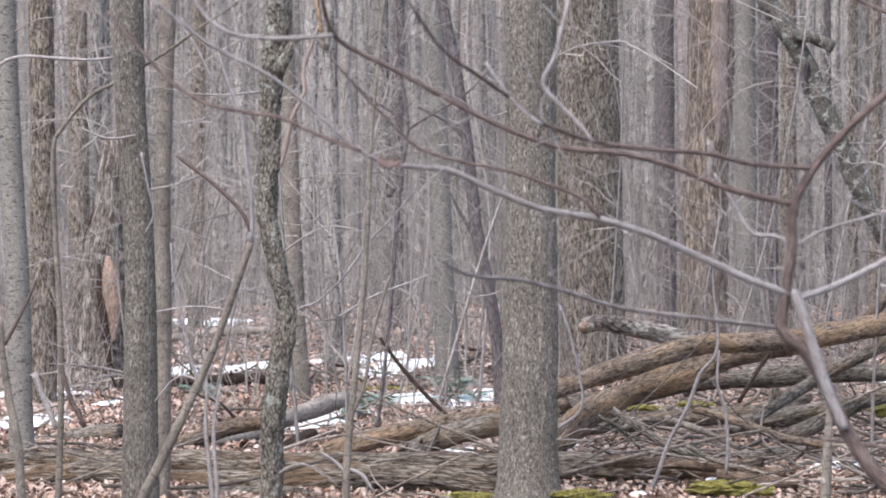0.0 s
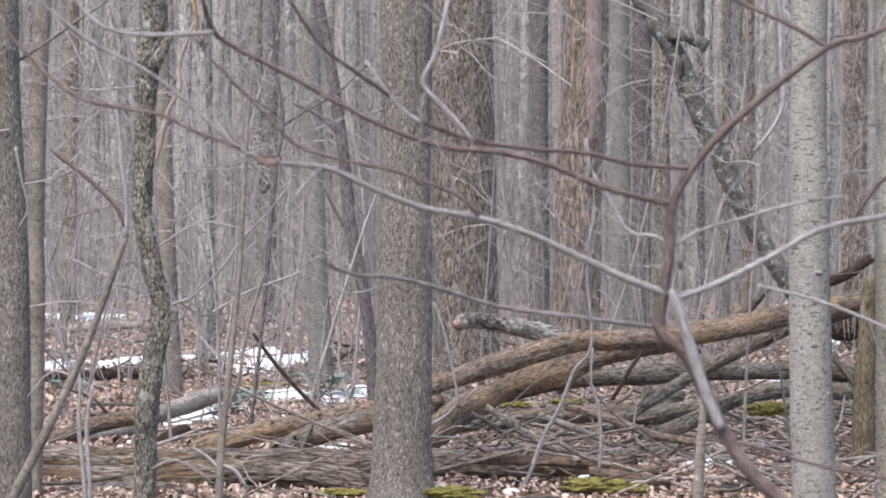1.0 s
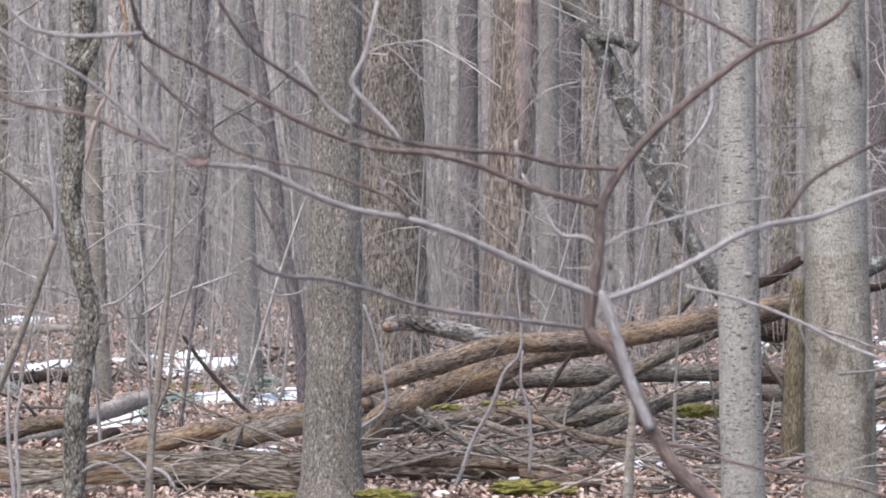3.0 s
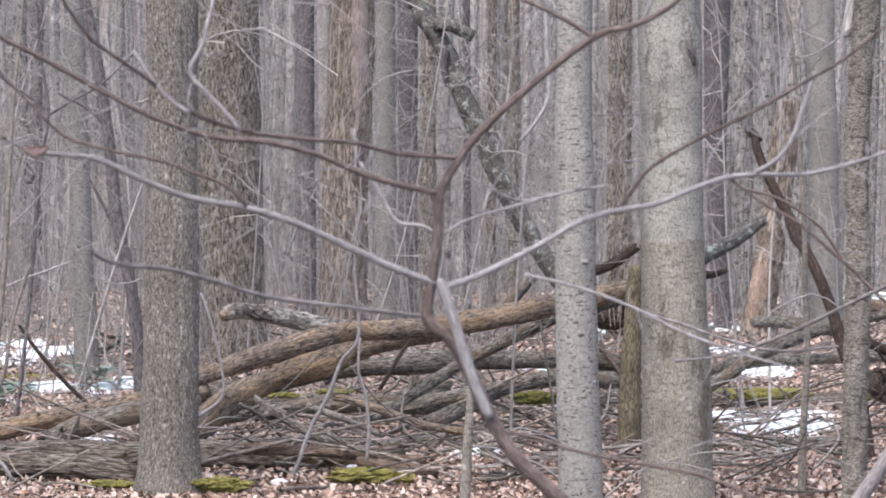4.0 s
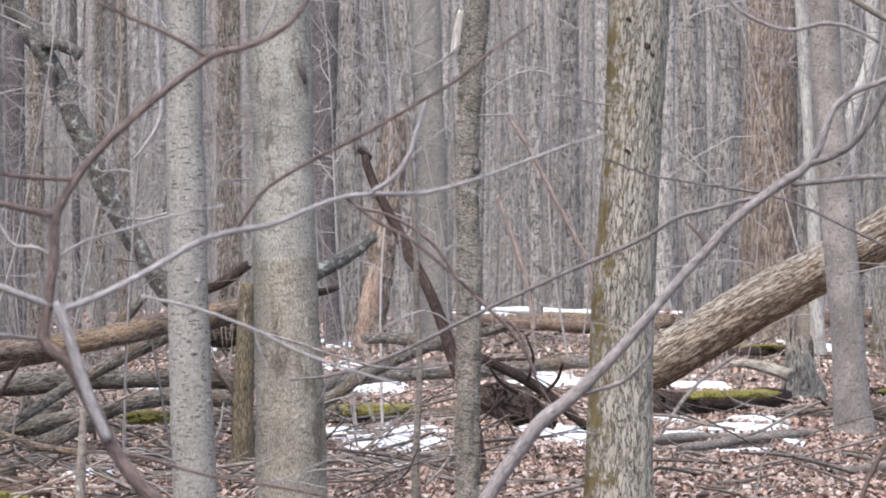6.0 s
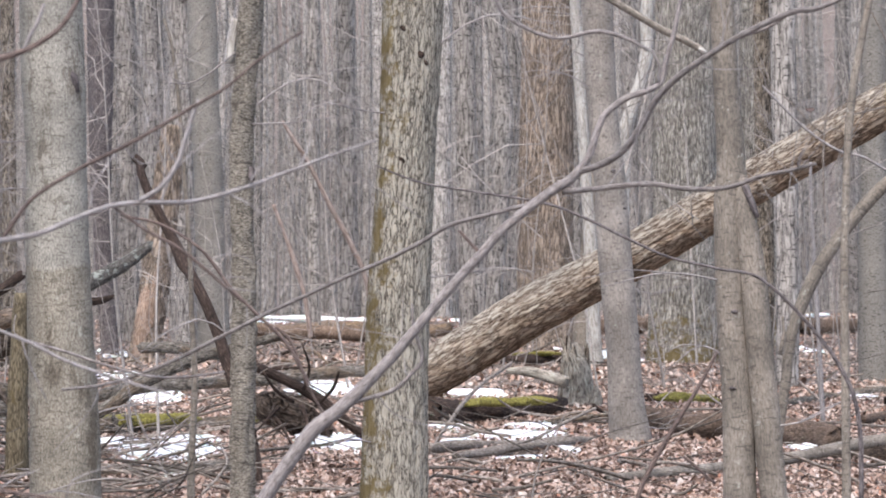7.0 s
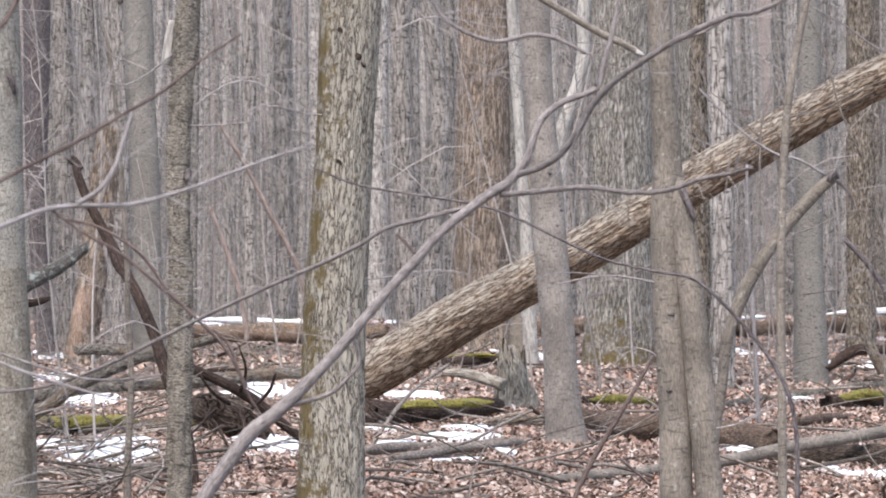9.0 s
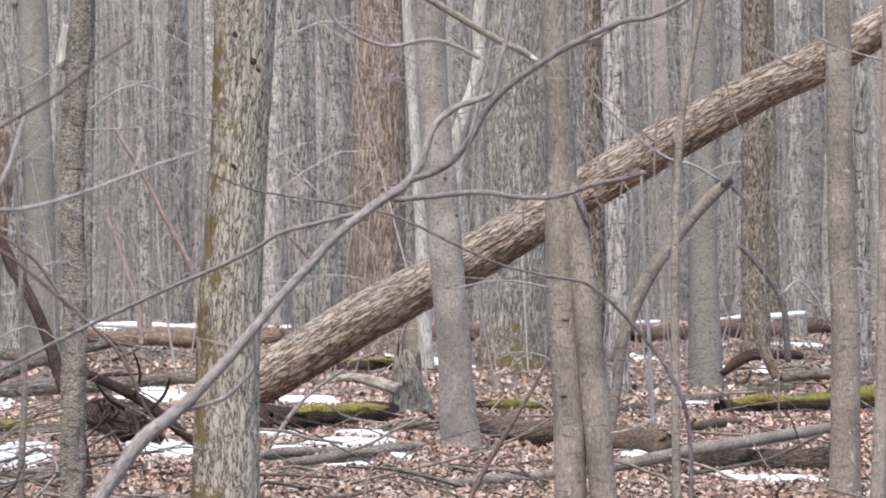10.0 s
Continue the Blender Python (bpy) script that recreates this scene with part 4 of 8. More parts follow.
owner, trunk = tree("dark furrowed tree deep in the woods", [(-2.55, 55.00, -0.47, 0.181), (-2.55, 55.00, 1.59, 0.155), (-2.55, 55.00, 5.03, 0.146)], DARK, ridges, 24, 0.04, 16.7)
owner, trunk = tree("brown tree beyond the log pile", [(-1.92, 47.00, -0.17, 0.110), (-1.92, 47.00, 1.59, 0.103), (-1.91, 47.00, 4.53, 0.096)], COARSE, ridges, 20, 0.04, 15.4)
owner, trunk = tree("thin grey tree beyond snow and saplings", [(-8.28, 55.00, -0.24, 0.129), (-8.26, 55.00, 1.59, 0.103), (-8.23, 55.00, 5.08, 0.095)], DARK, gentle, 20, 0.04, 14.1)
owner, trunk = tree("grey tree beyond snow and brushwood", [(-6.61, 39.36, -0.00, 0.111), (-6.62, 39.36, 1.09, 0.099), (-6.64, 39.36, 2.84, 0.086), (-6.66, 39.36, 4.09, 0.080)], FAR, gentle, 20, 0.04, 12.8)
owner, trunk = tree("dark leaning tree with patches of pale lichen", [(0.42, 31.50, -0.10, 0.064), (0.23, 31.50, 0.32, 0.074), (0.01, 31.50, 0.81, 0.079), (-0.24, 31.50, 1.18, 0.079), (-0.46, 31.50, 1.55, 0.081), (-0.66, 31.50, 1.92, 0.084), (-0.84, 31.50, 2.34, 0.089), (-0.96, 31.50, 2.58, 0.084), (-1.11, 31.50, 2.98, 0.084), (-1.28, 31.50, 3.27, 0.086), (-1.46, 31.50, 3.52, 0.084)], LICHENED, flaky, 32, 0.03, 16.5, flare=1.1)
limb(owner, [(-1.23, 31.40, 3.24, 0.054), (-1.08, 31.40, 3.23, 0.054), (-0.96, 31.40, 3.18, 0.054), (-0.88, 31.40, 3.14, 0.054)], LICHENED, "broken_limb", 14, 0.05, relief=flaky)
limb(owner, [(-1.13, 31.40, 3.02, 0.044), (-1.14, 31.40, 2.87, 0.030), (-1.125, 31.40, 2.703, 0.0123)], DARK, "broken_limb", 10, 0.05)
owner, trunk = tree("straight pale tree with short dark bark marks", [(0.04, 19.30, 0.04, 0.121), (0.03, 19.30, 0.66, 0.115), (0.01, 19.30, 1.27, 0.107), (0.01, 19.30, 1.69, 0.107), (-0.00, 19.30, 2.17, 0.100), (-0.00, 19.30, 2.78, 0.097)], PALE, gentle, 72, 0.025, 12.6)
limb(owner, [(-0.005, 19.230, 1.645, 0.012), (0.000, 19.226, 1.680, 0.036), (0.004, 19.226, 1.710, 0.038), (0.002, 19.230, 1.750, 0.014)], ROTTEN, "scar", 14, 0.015, relief=gnarled, label="brown callused branch scar")
owner, trunk = tree("thick smooth tree with mottled grey bark", [(0.58, 19.70, 0.01, 0.210), (0.57, 19.70, 0.46, 0.191), (0.55, 19.70, 1.08, 0.180), (0.54, 19.70, 1.57, 0.174), (0.53, 19.70, 2.19, 0.170), (0.51, 19.70, 2.80, 0.167)], MOTTLED, gentle, 96, 0.02, 16.3)
limb(owner, [(0.58, 19.59, 2.53, 0.021), (0.62, 19.59, 2.48, 0.037), (0.64, 19.59, 2.40, 0.021)], DARK, "scar", 16, 0.05, label="dark callused branch scar", relief=gnarled)
owner, trunk = tree("brown mossy dead stem behind a thick tree", [(0.38, 24.00, 0.08, 0.083), (0.38, 24.00, 0.44, 0.071), (0.39, 24.00, 0.81, 0.060), (0.41, 24.00, 1.26, 0.049)], MOSSYSNAG, gnarled, 28, 0.04, 0.0, crown=False, name='snag', category='snag', group='')
owner, trunk = tree("dark plum-coloured tree deep in the woods", [(2.06, 50.00, -0.04, 0.133), (1.97, 50.00, 1.21, 0.117), (1.95, 50.00, 2.31, 0.141), (1.95, 50.00, 3.48, 0.172), (1.96, 50.00, 4.66, 0.188)], DARK, ridges, 30, 0.04, 12.4)
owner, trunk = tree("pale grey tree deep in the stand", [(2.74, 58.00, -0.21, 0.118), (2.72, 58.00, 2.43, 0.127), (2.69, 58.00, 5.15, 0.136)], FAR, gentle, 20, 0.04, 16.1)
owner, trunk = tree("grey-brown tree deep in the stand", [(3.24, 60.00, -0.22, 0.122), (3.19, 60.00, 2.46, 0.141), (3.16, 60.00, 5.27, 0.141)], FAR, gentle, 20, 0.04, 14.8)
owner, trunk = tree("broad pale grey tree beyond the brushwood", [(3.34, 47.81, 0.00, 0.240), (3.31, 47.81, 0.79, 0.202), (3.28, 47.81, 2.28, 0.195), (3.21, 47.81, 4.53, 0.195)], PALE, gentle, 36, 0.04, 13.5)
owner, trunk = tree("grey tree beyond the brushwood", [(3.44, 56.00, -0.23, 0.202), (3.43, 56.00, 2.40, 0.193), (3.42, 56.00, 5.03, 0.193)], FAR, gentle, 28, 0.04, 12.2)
owner, trunk = tree("broken snag with bare orange-brown lower wood", [(2.33, 46.21, 0.00, 0.250), (2.36, 46.21, 0.38, 0.205), (2.43, 46.21, 0.81, 0.195), (2.54, 46.21, 1.46, 0.190), (2.65, 46.21, 2.26, 0.175), (2.72, 46.21, 3.06, 0.150)], BROWN, gnarled, 48, 0.04, 0.0, crown=False, name='snag', category='snag', group='')
limb(owner, [(2.28, 46.08, 0.09, 0.120), (2.31, 46.08, 0.42, 0.125), (2.36, 46.08, 0.85, 0.090), (2.40, 46.08, 1.05, 0.03)], BAREWOOD, "bare_wood", 16, 0.05, label="bare reddish rotten wood", relief=gnarled)
limb(owner, [(2.42, 46.04, 0.48, 0.040), (2.44, 46.04, 0.81, 0.062), (2.50, 46.04, 1.25, 0.035)], BAREWOOD, "bare_wood", 14, 0.05, label="bare pale orange wood", relief=gnarled)
owner, trunk = tree("slim tree with knobbly cross-ridged bark", [(1.52, 19.50, 0.03, 0.073), (1.52, 19.50, 0.50, 0.067), (1.53, 19.50, 1.12, 0.063), (1.53, 19.50, 1.57, 0.061), (1.52, 19.50, 2.03, 0.061), (1.55, 19.50, 2.43, 0.064), (1.58, 19.50, 2.80, 0.064)], CROSS, flaky, 44, 0.02, 12.0)
limb(owner, [(1.497, 19.48, 2.422, 0.0153), (1.54, 19.48, 2.39, 0.034), (1.589, 19.48, 2.404, 0.0153)], SMOOTH, "knot", 14, 0.05, relief=gnarled)
limb(owner, [(1.57, 19.46, 1.92, 0.024), (1.577, 19.46, 1.977, 0.0183), (1.571, 19.46, 1.995, 0.0091)], DARK, "knot", 10, 0.05)
limb(owner, [(1.47, 19.60, 2.56, 0.031), (1.49, 19.60, 2.71, 0.028), (1.51, 19.60, 2.80, 0.025)], WHITE, "stripped_wood", 12, 0.05, relief=gnarled)
owner, trunk = tree("stout furrowed tree with moss along one side", [(2.39, 19.90, 0.12, 0.193), (2.40, 19.90, 0.58, 0.184), (2.42, 19.90, 1.20, 0.171), (2.45, 19.90, 1.70, 0.162), (2.49, 19.90, 2.33, 0.162), (2.52, 19.90, 2.96, 0.165)], MOSSY, ridges, 110, 0.014, 16.8)
limb(owner, [(2.523, 19.75, 2.626, 0.0148), (2.54, 19.75, 2.61, 0.025), (2.554, 19.75, 2.598, 0.0148)], DARKLOG, "knot", 12, 0.05, relief=gnarled)
limb(owner, [(2.430, 19.75, 2.769, 0.0093), (2.445, 19.75, 2.757, 0.0155), (2.461, 19.75, 2.741, 0.0093)], DARKLOG, "knot", 12, 0.05, relief=gnarled)
limb(owner, [(2.418, 19.75, 2.043, 0.0084), (2.434, 19.75, 2.031, 0.0139), (2.449, 19.75, 2.015, 0.0084)], DARKLOG, "knot", 12, 0.05, relief=gnarled)
limb(owner, [(2.548, 19.75, 2.582, 0.0074), (2.563, 19.75, 2.570, 0.0124), (2.579, 19.75, 2.554, 0.0074)], DARKLOG, "knot", 12, 0.05, relief=gnarled)
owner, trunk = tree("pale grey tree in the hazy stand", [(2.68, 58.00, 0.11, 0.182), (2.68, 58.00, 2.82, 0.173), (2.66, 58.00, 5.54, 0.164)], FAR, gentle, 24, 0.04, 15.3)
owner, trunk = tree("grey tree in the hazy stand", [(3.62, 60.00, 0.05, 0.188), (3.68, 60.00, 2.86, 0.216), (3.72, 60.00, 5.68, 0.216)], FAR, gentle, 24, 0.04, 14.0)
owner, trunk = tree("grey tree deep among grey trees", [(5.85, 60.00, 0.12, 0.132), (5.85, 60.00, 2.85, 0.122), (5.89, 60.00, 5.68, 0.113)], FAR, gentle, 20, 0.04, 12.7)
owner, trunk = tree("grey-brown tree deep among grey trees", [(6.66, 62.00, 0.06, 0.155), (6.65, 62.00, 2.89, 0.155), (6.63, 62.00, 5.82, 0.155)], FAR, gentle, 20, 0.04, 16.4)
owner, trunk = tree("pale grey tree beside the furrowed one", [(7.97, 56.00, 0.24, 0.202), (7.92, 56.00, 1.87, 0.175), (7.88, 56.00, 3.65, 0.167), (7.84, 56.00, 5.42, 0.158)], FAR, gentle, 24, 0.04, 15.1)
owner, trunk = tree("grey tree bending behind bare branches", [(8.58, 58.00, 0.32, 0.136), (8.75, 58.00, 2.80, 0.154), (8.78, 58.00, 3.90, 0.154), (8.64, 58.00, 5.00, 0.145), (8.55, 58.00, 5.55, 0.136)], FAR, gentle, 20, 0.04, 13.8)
owner, trunk = tree("broad orange-brown tree with plated bark", [(8.29, 51.00, 0.35, 0.431), (8.31, 51.00, 1.03, 0.399), (8.34, 51.00, 2.65, 0.383), (8.38, 51.00, 4.27, 0.367), (8.40, 51.00, 5.08, 0.367)], BROWN, ridges, 64, 0.04, 12.5)
owner, trunk = tree("thin white-barked tree beyond a leaning trunk", [(7.77, 44.00, 0.41, 0.090), (7.74, 44.00, 1.46, 0.083), (7.68, 44.00, 2.51, 0.069), (7.60, 44.00, 3.91, 0.069), (7.56, 44.00, 4.60, 0.062)], WHITE, gentle, 20, 0.04, 16.2)
owner, trunk = tree("brown-grey tree beyond a leaning trunk", [(7.95, 46.00, 0.06, 0.122), (8.14, 46.00, 1.82, 0.144), (8.25, 46.00, 3.28, 0.144), (8.28, 46.00, 4.74, 0.144)], SMOOTH, gentle, 24, 0.04, 14.9)
owner, trunk = tree("smooth grey tree beside a leaning trunk", [(5.13, 27.43, 0.00, 0.168), (5.10, 27.43, 0.33, 0.137), (5.07, 27.43, 0.86, 0.129), (5.02, 27.43, 1.51, 0.129), (4.97, 27.43, 2.17, 0.120), (4.92, 27.43, 2.82, 0.116), (4.89, 27.43, 3.48, 0.116)], SILVER, gentle, 48, 0.03, 13.6)
owner, trunk = tree("crooked bleached dead tree", [(7.59, 41.00, 0.75, 0.077), (7.62, 41.00, 2.44, 0.071), (7.63, 41.00, 2.77, 0.077), (7.74, 41.00, 3.16, 0.077), (7.87, 41.00, 3.62, 0.077), (7.90, 41.00, 4.08, 0.077), (7.92, 41.00, 4.40, 0.071)], WHITE, gnarled, 24, 0.04, 8.0, crown=False, group='')
owner, trunk = tree("massive tree with flaking bark and a mossy foot", [(9.04, 44.85, 0.00, 0.478), (9.06, 44.85, 0.37, 0.443), (9.08, 44.85, 1.09, 0.414), (9.10, 44.85, 2.52, 0.393), (9.13, 44.85, 3.95, 0.393), (9.15, 44.85, 4.67, 0.393)], PLATED, ridges, 90, 0.03, 16.0)
owner, trunk = tree("twin-stemmed smooth tree beside the path", [(4.07, 18.60, 0.18, 0.090), (4.06, 18.60, 0.62, 0.084), (4.03, 18.60, 1.21, 0.080), (4.02, 18.60, 1.69, 0.082), (4.03, 18.60, 1.98, 0.076), (4.01, 18.60, 2.31, 0.067), (4.00, 18.60, 2.58, 0.067), (3.99, 18.60, 2.88, 0.064)], SMOOTH, gentle, 60, 0.022, 14.7)
limb(owner, [(4.25, 18.54, -0.05, 0.078), (4.24, 18.54, 0.18, 0.074), (4.20, 18.54, 0.62, 0.073), (4.16, 18.54, 1.03, 0.071), (4.13, 18.54, 1.39, 0.069), (4.09, 18.55, 1.69, 0.063), (4.06, 18.59, 1.92, 0.055), (4.03, 18.63, 2.10, 0.045)], SMOOTH, "second_stem", 48, 0.03, relief=gentle)
limb(owner, [(3.96, 18.57, 2.27, 0.020), (4.00, 18.57, 2.29, 0.041), (4.04, 18.57, 2.27, 0.020)], SMOOTH, "knot", 14, 0.05, relief=gnarled)
limb(owner, [(4.080, 18.50, 1.863, 0.0145), (4.12, 18.50, 1.77, 0.020), (4.152, 18.50, 1.691, 0.0087)], DARK, "dead_stub", 10, 0.05)
owner, trunk = tree("dark rough tree close behind twin stems", [(8.35, 37.00, -0.01, 0.099), (8.36, 37.00, 1.17, 0.093), (8.36, 37.00, 2.36, 0.093), (8.35, 37.00, 4.13, 0.093)], COARSE, ridges, 24, 0.04, 14.5)
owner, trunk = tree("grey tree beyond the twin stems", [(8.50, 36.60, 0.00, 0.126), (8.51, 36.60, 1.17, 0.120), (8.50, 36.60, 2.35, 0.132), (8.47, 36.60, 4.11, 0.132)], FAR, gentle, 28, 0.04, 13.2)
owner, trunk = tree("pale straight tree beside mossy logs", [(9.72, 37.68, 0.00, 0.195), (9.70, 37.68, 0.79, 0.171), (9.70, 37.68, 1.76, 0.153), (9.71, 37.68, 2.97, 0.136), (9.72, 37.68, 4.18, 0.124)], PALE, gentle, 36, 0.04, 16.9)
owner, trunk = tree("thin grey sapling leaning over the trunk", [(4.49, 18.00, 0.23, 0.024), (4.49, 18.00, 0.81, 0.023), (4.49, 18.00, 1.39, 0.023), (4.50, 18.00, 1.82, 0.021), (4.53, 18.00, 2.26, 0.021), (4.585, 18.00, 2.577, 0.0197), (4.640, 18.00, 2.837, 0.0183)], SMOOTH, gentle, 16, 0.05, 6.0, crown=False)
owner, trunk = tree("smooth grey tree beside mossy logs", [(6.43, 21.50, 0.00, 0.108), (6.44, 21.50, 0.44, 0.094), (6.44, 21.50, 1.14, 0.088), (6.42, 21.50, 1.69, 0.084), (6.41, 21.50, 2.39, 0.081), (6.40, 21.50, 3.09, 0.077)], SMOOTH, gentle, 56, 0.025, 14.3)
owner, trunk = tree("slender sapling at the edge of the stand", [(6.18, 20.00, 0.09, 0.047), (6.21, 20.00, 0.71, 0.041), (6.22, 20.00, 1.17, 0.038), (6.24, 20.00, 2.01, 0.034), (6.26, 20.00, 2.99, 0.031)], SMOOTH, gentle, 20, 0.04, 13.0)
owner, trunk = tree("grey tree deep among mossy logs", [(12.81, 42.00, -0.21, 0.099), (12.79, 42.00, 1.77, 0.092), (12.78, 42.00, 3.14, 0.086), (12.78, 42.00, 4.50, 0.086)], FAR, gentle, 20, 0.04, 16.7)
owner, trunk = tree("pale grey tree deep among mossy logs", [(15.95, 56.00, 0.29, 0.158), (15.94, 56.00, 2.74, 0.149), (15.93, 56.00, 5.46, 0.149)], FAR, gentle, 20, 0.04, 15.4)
owner, trunk = tree("brown-grey tree deep among mossy logs", [(16.03, 58.00, 0.34, 0.209), (16.00, 58.00, 2.78, 0.182), (15.96, 58.00, 5.60, 0.182)], COARSE, gentle, 24, 0.04, 14.1)
owner, trunk = tree("tall grey tree deep among mossy logs", [(14.57, 46.00, 0.14, 0.180), (14.62, 46.00, 2.53, 0.166), (14.65, 46.00, 4.78, 0.158)], PALE, gentle, 24, 0.04, 12.8)

owner, trunk = tree("slim brown tree seen between two nearer ones", [(0.46, 45.00, 0.00, 0.068), (0.46, 45.00, 1.60, 0.061), (0.47, 45.00, 4.50, 0.058)], COARSE, ridges, 20, 0.04, 14.6)
owner, trunk = tree("rough brown tree beside a slimmer one", [(0.63, 45.60, -0.05, 0.105), (0.63, 45.60, 1.60, 0.092), (0.62, 45.60, 4.60, 0.088)], COARSE, ridges, 24, 0.04, 15.8)
owner, trunk = tree("slim dark tree deep behind the log pile", [(-1.55, 52.00, -0.20, 0.062), (-1.55, 52.00, 1.60, 0.056), (-1.57, 52.00, 4.80, 0.052)], DARK, gentle, 18, 0.04, 13.3)
owner, trunk = tree("furrowed brown tree deep behind the log pile", [(-1.25, 54.00, -0.20, 0.080), (-1.25, 54.00, 1.60, 0.071), (-1.24, 54.00, 4.90, 0.068)], COARSE, ridges, 18, 0.04, 15.1)
owner, trunk = tree("rough grey-brown tree behind the leaning one", [(-0.84, 50.00, -0.15, 0.092), (-0.85, 50.00, 1.60, 0.081), (-0.86, 50.00, 4.70, 0.078)], COARSE, ridges, 20, 0.04, 14.0)
owner, trunk = tree("broad furrowed grey tree above a leaning trunk", [(11.24, 50.00, 0.05, 0.335), (11.24, 50.00, 1.60, 0.290), (11.25, 50.00, 4.90, 0.275)], PLATED, ridges, 60, 0.04, 15.5)
owner, trunk = tree("grey-brown furrowed tree behind mossy logs", [(12.53, 46.00, 0.00, 0.205), (12.54, 46.00, 1.60, 0.182), (12.56, 46.00, 4.70, 0.175)], COARSE, ridges, 40, 0.04, 13.7)

# fallen trunks and the heaped logs
fallen("long bent brown log lying across the heap", [(-2.61, 23.00, 0.47, 0.054), (-2.38, 23.22, 0.54, 0.062), (-1.96, 23.44, 0.68, 0.066), (-1.61, 23.67, 0.79, 0.070), (-1.29, 23.89, 0.83, 0.071), (-0.92, 24.11, 0.85, 0.072), (-0.55, 24.33, 0.90, 0.072), (-0.13, 24.56, 0.99, 0.077), (0.41, 24.78, 1.10, 0.070), (0.57, 25.00, 1.13, 0.059)], DEAD, gnarled, 44, 0.028)
fallen("thick crooked brown log under the bent one", [(-2.59, 23.20, 0.10, 0.080), (-2.40, 23.42, 0.23, 0.084), (-2.21, 23.63, 0.40, 0.089), (-1.96, 23.85, 0.54, 0.090), (-1.63, 24.07, 0.64, 0.087), (-1.27, 24.28, 0.74, 0.080), (-0.86, 24.50, 0.79, 0.069)], DEAD, gnarled, 44, 0.028)
log = fallen("broken log end with flaking pale bark", [(-2.28, 23.60, 0.94, 0.048), (-2.17, 23.75, 0.95, 0.052), (-1.96, 23.90, 0.91, 0.056), (-1.63, 24.05, 0.84, 0.053), (-1.30, 24.20, 0.83, 0.038)], FLAKED, flaky, 32, 0.02)
limb(log, [(-2.315, 23.57, 0.925, 0.022), (-2.27, 23.60, 0.932, 0.043), (-2.20, 23.68, 0.938, 0.040)], BAREWOOD, "broken_end", 14, 0.02, relief=gnarled, label="orange broken wood at the end")
fallen("grey-brown log lying level in the heap", [(-2.66, 25.20, 0.32, 0.067), (-2.08, 25.34, 0.40, 0.067), (-1.53, 25.49, 0.50, 0.068), (-1.14, 25.63, 0.53, 0.068), (-0.58, 25.77, 0.56, 0.069), (-0.14, 25.91, 0.54, 0.065), (0.39, 26.06, 0.52, 0.061), (0.68, 26.20, 0.51, 0.057)], GREYLOG, gnarled, 44, 0.028)
fallen("dark slanting log in the heap", [(-1.33, 24.00, 0.23, 0.034), (-1.08, 24.23, 0.37, 0.038), (-0.86, 24.47, 0.51, 0.042), (-0.55, 24.70, 0.68, 0.044), (-0.17, 24.93, 0.86, 0.049), (0.18, 25.17, 0.99, 0.047), (0.46, 25.40, 1.08, 0.040)], GREYLOG, gnarled, 44, 0.028)
fallen("grey log half buried in the heap", [(-1.34, 25.00, 0.21, 0.059), (-0.72, 25.25, 0.32, 0.063), (-0.33, 25.50, 0.39, 0.060), (0.07, 25.75, 0.42, 0.056), (0.43, 26.00, 0.41, 0.053)], GREYLOG, gnarled, 44, 0.028)
fallen("low grey log at the foot of the heap", [(-2.66, 26.00, 0.12, 0.057), (-2.27, 26.25, 0.15, 0.058), (-1.80, 26.50, 0.16, 0.058), (-1.35, 26.75, 0.20, 0.054), (-0.94, 27.00, 0.33, 0.051)], GREYLOG, gnarled, 44, 0.028)
fallen("thin crossing pole in the heap", [(-1.99, 22.60, 0.43, 0.021), (-1.77, 22.40, 0.30, 0.025), (-1.58, 22.20, 0.22, 0.024), (-1.39, 22.00, 0.18, 0.021)], GREYLOG, gnarled, 14, 0.028)
fallen("thin brown pole lying on the heap", [(-1.51, 22.80, 0.43, 0.021), (-1.22, 22.73, 0.36, 0.025), (-0.93, 22.67, 0.27, 0.028), (-0.65, 22.60, 0.23, 0.025)], DEAD, gnarled, 14, 0.028)
fallen("grey pole leaning from the heap", [(0.07, 26.00, 1.16, 0.033), (0.27, 26.00, 1.24, 0.037), (0.45, 26.00, 1.37, 0.033)], DARKLOG, gnarled, 16, 0.028)
fallen("dark log raised behind a thick tree", [(0.07, 26.00, 0.91, 0.061), (0.44, 26.20, 1.05, 0.070), (0.73, 26.40, 1.18, 0.070), (0.98, 26.60, 1.29, 0.067), (1.20, 26.80, 1.40, 0.059), (1.41, 27.00, 1.55, 0.038)], LICHENED, gnarled, 44, 0.028)
fallen("short dark log end beside the heap", [(0.73, 26.50, 1.15, 0.033), (0.98, 26.50, 1.15, 0.033), (1.125, 26.50, 1.188, 0.0166)], DARKLOG, gnarled, 16, 0.028)
fallen("upright broken stub in the heap", [(-0.51, 26.50, 0.89, 0.042), (-0.39, 26.50, 1.02, 0.046), (-0.30, 26.50, 1.13, 0.037)], GREYLOG, gnarled, 18, 0.028)
fallen("short grey post standing in the heap", [(-1.17, 26.00, 0.10, 0.053), (-1.16, 26.00, 0.25, 0.053), (-1.15, 26.00, 0.42, 0.045)], GREYLOG, gnarled, 20, 0.028)
fallen("thin straight pole in the heap", [(-1.247, 23.20, 0.469, 0.0145), (-1.144, 23.30, 0.647, 0.0146), (-1.057, 23.40, 0.783, 0.0110)], DARKLOG, gnarled, 10, 0.028)
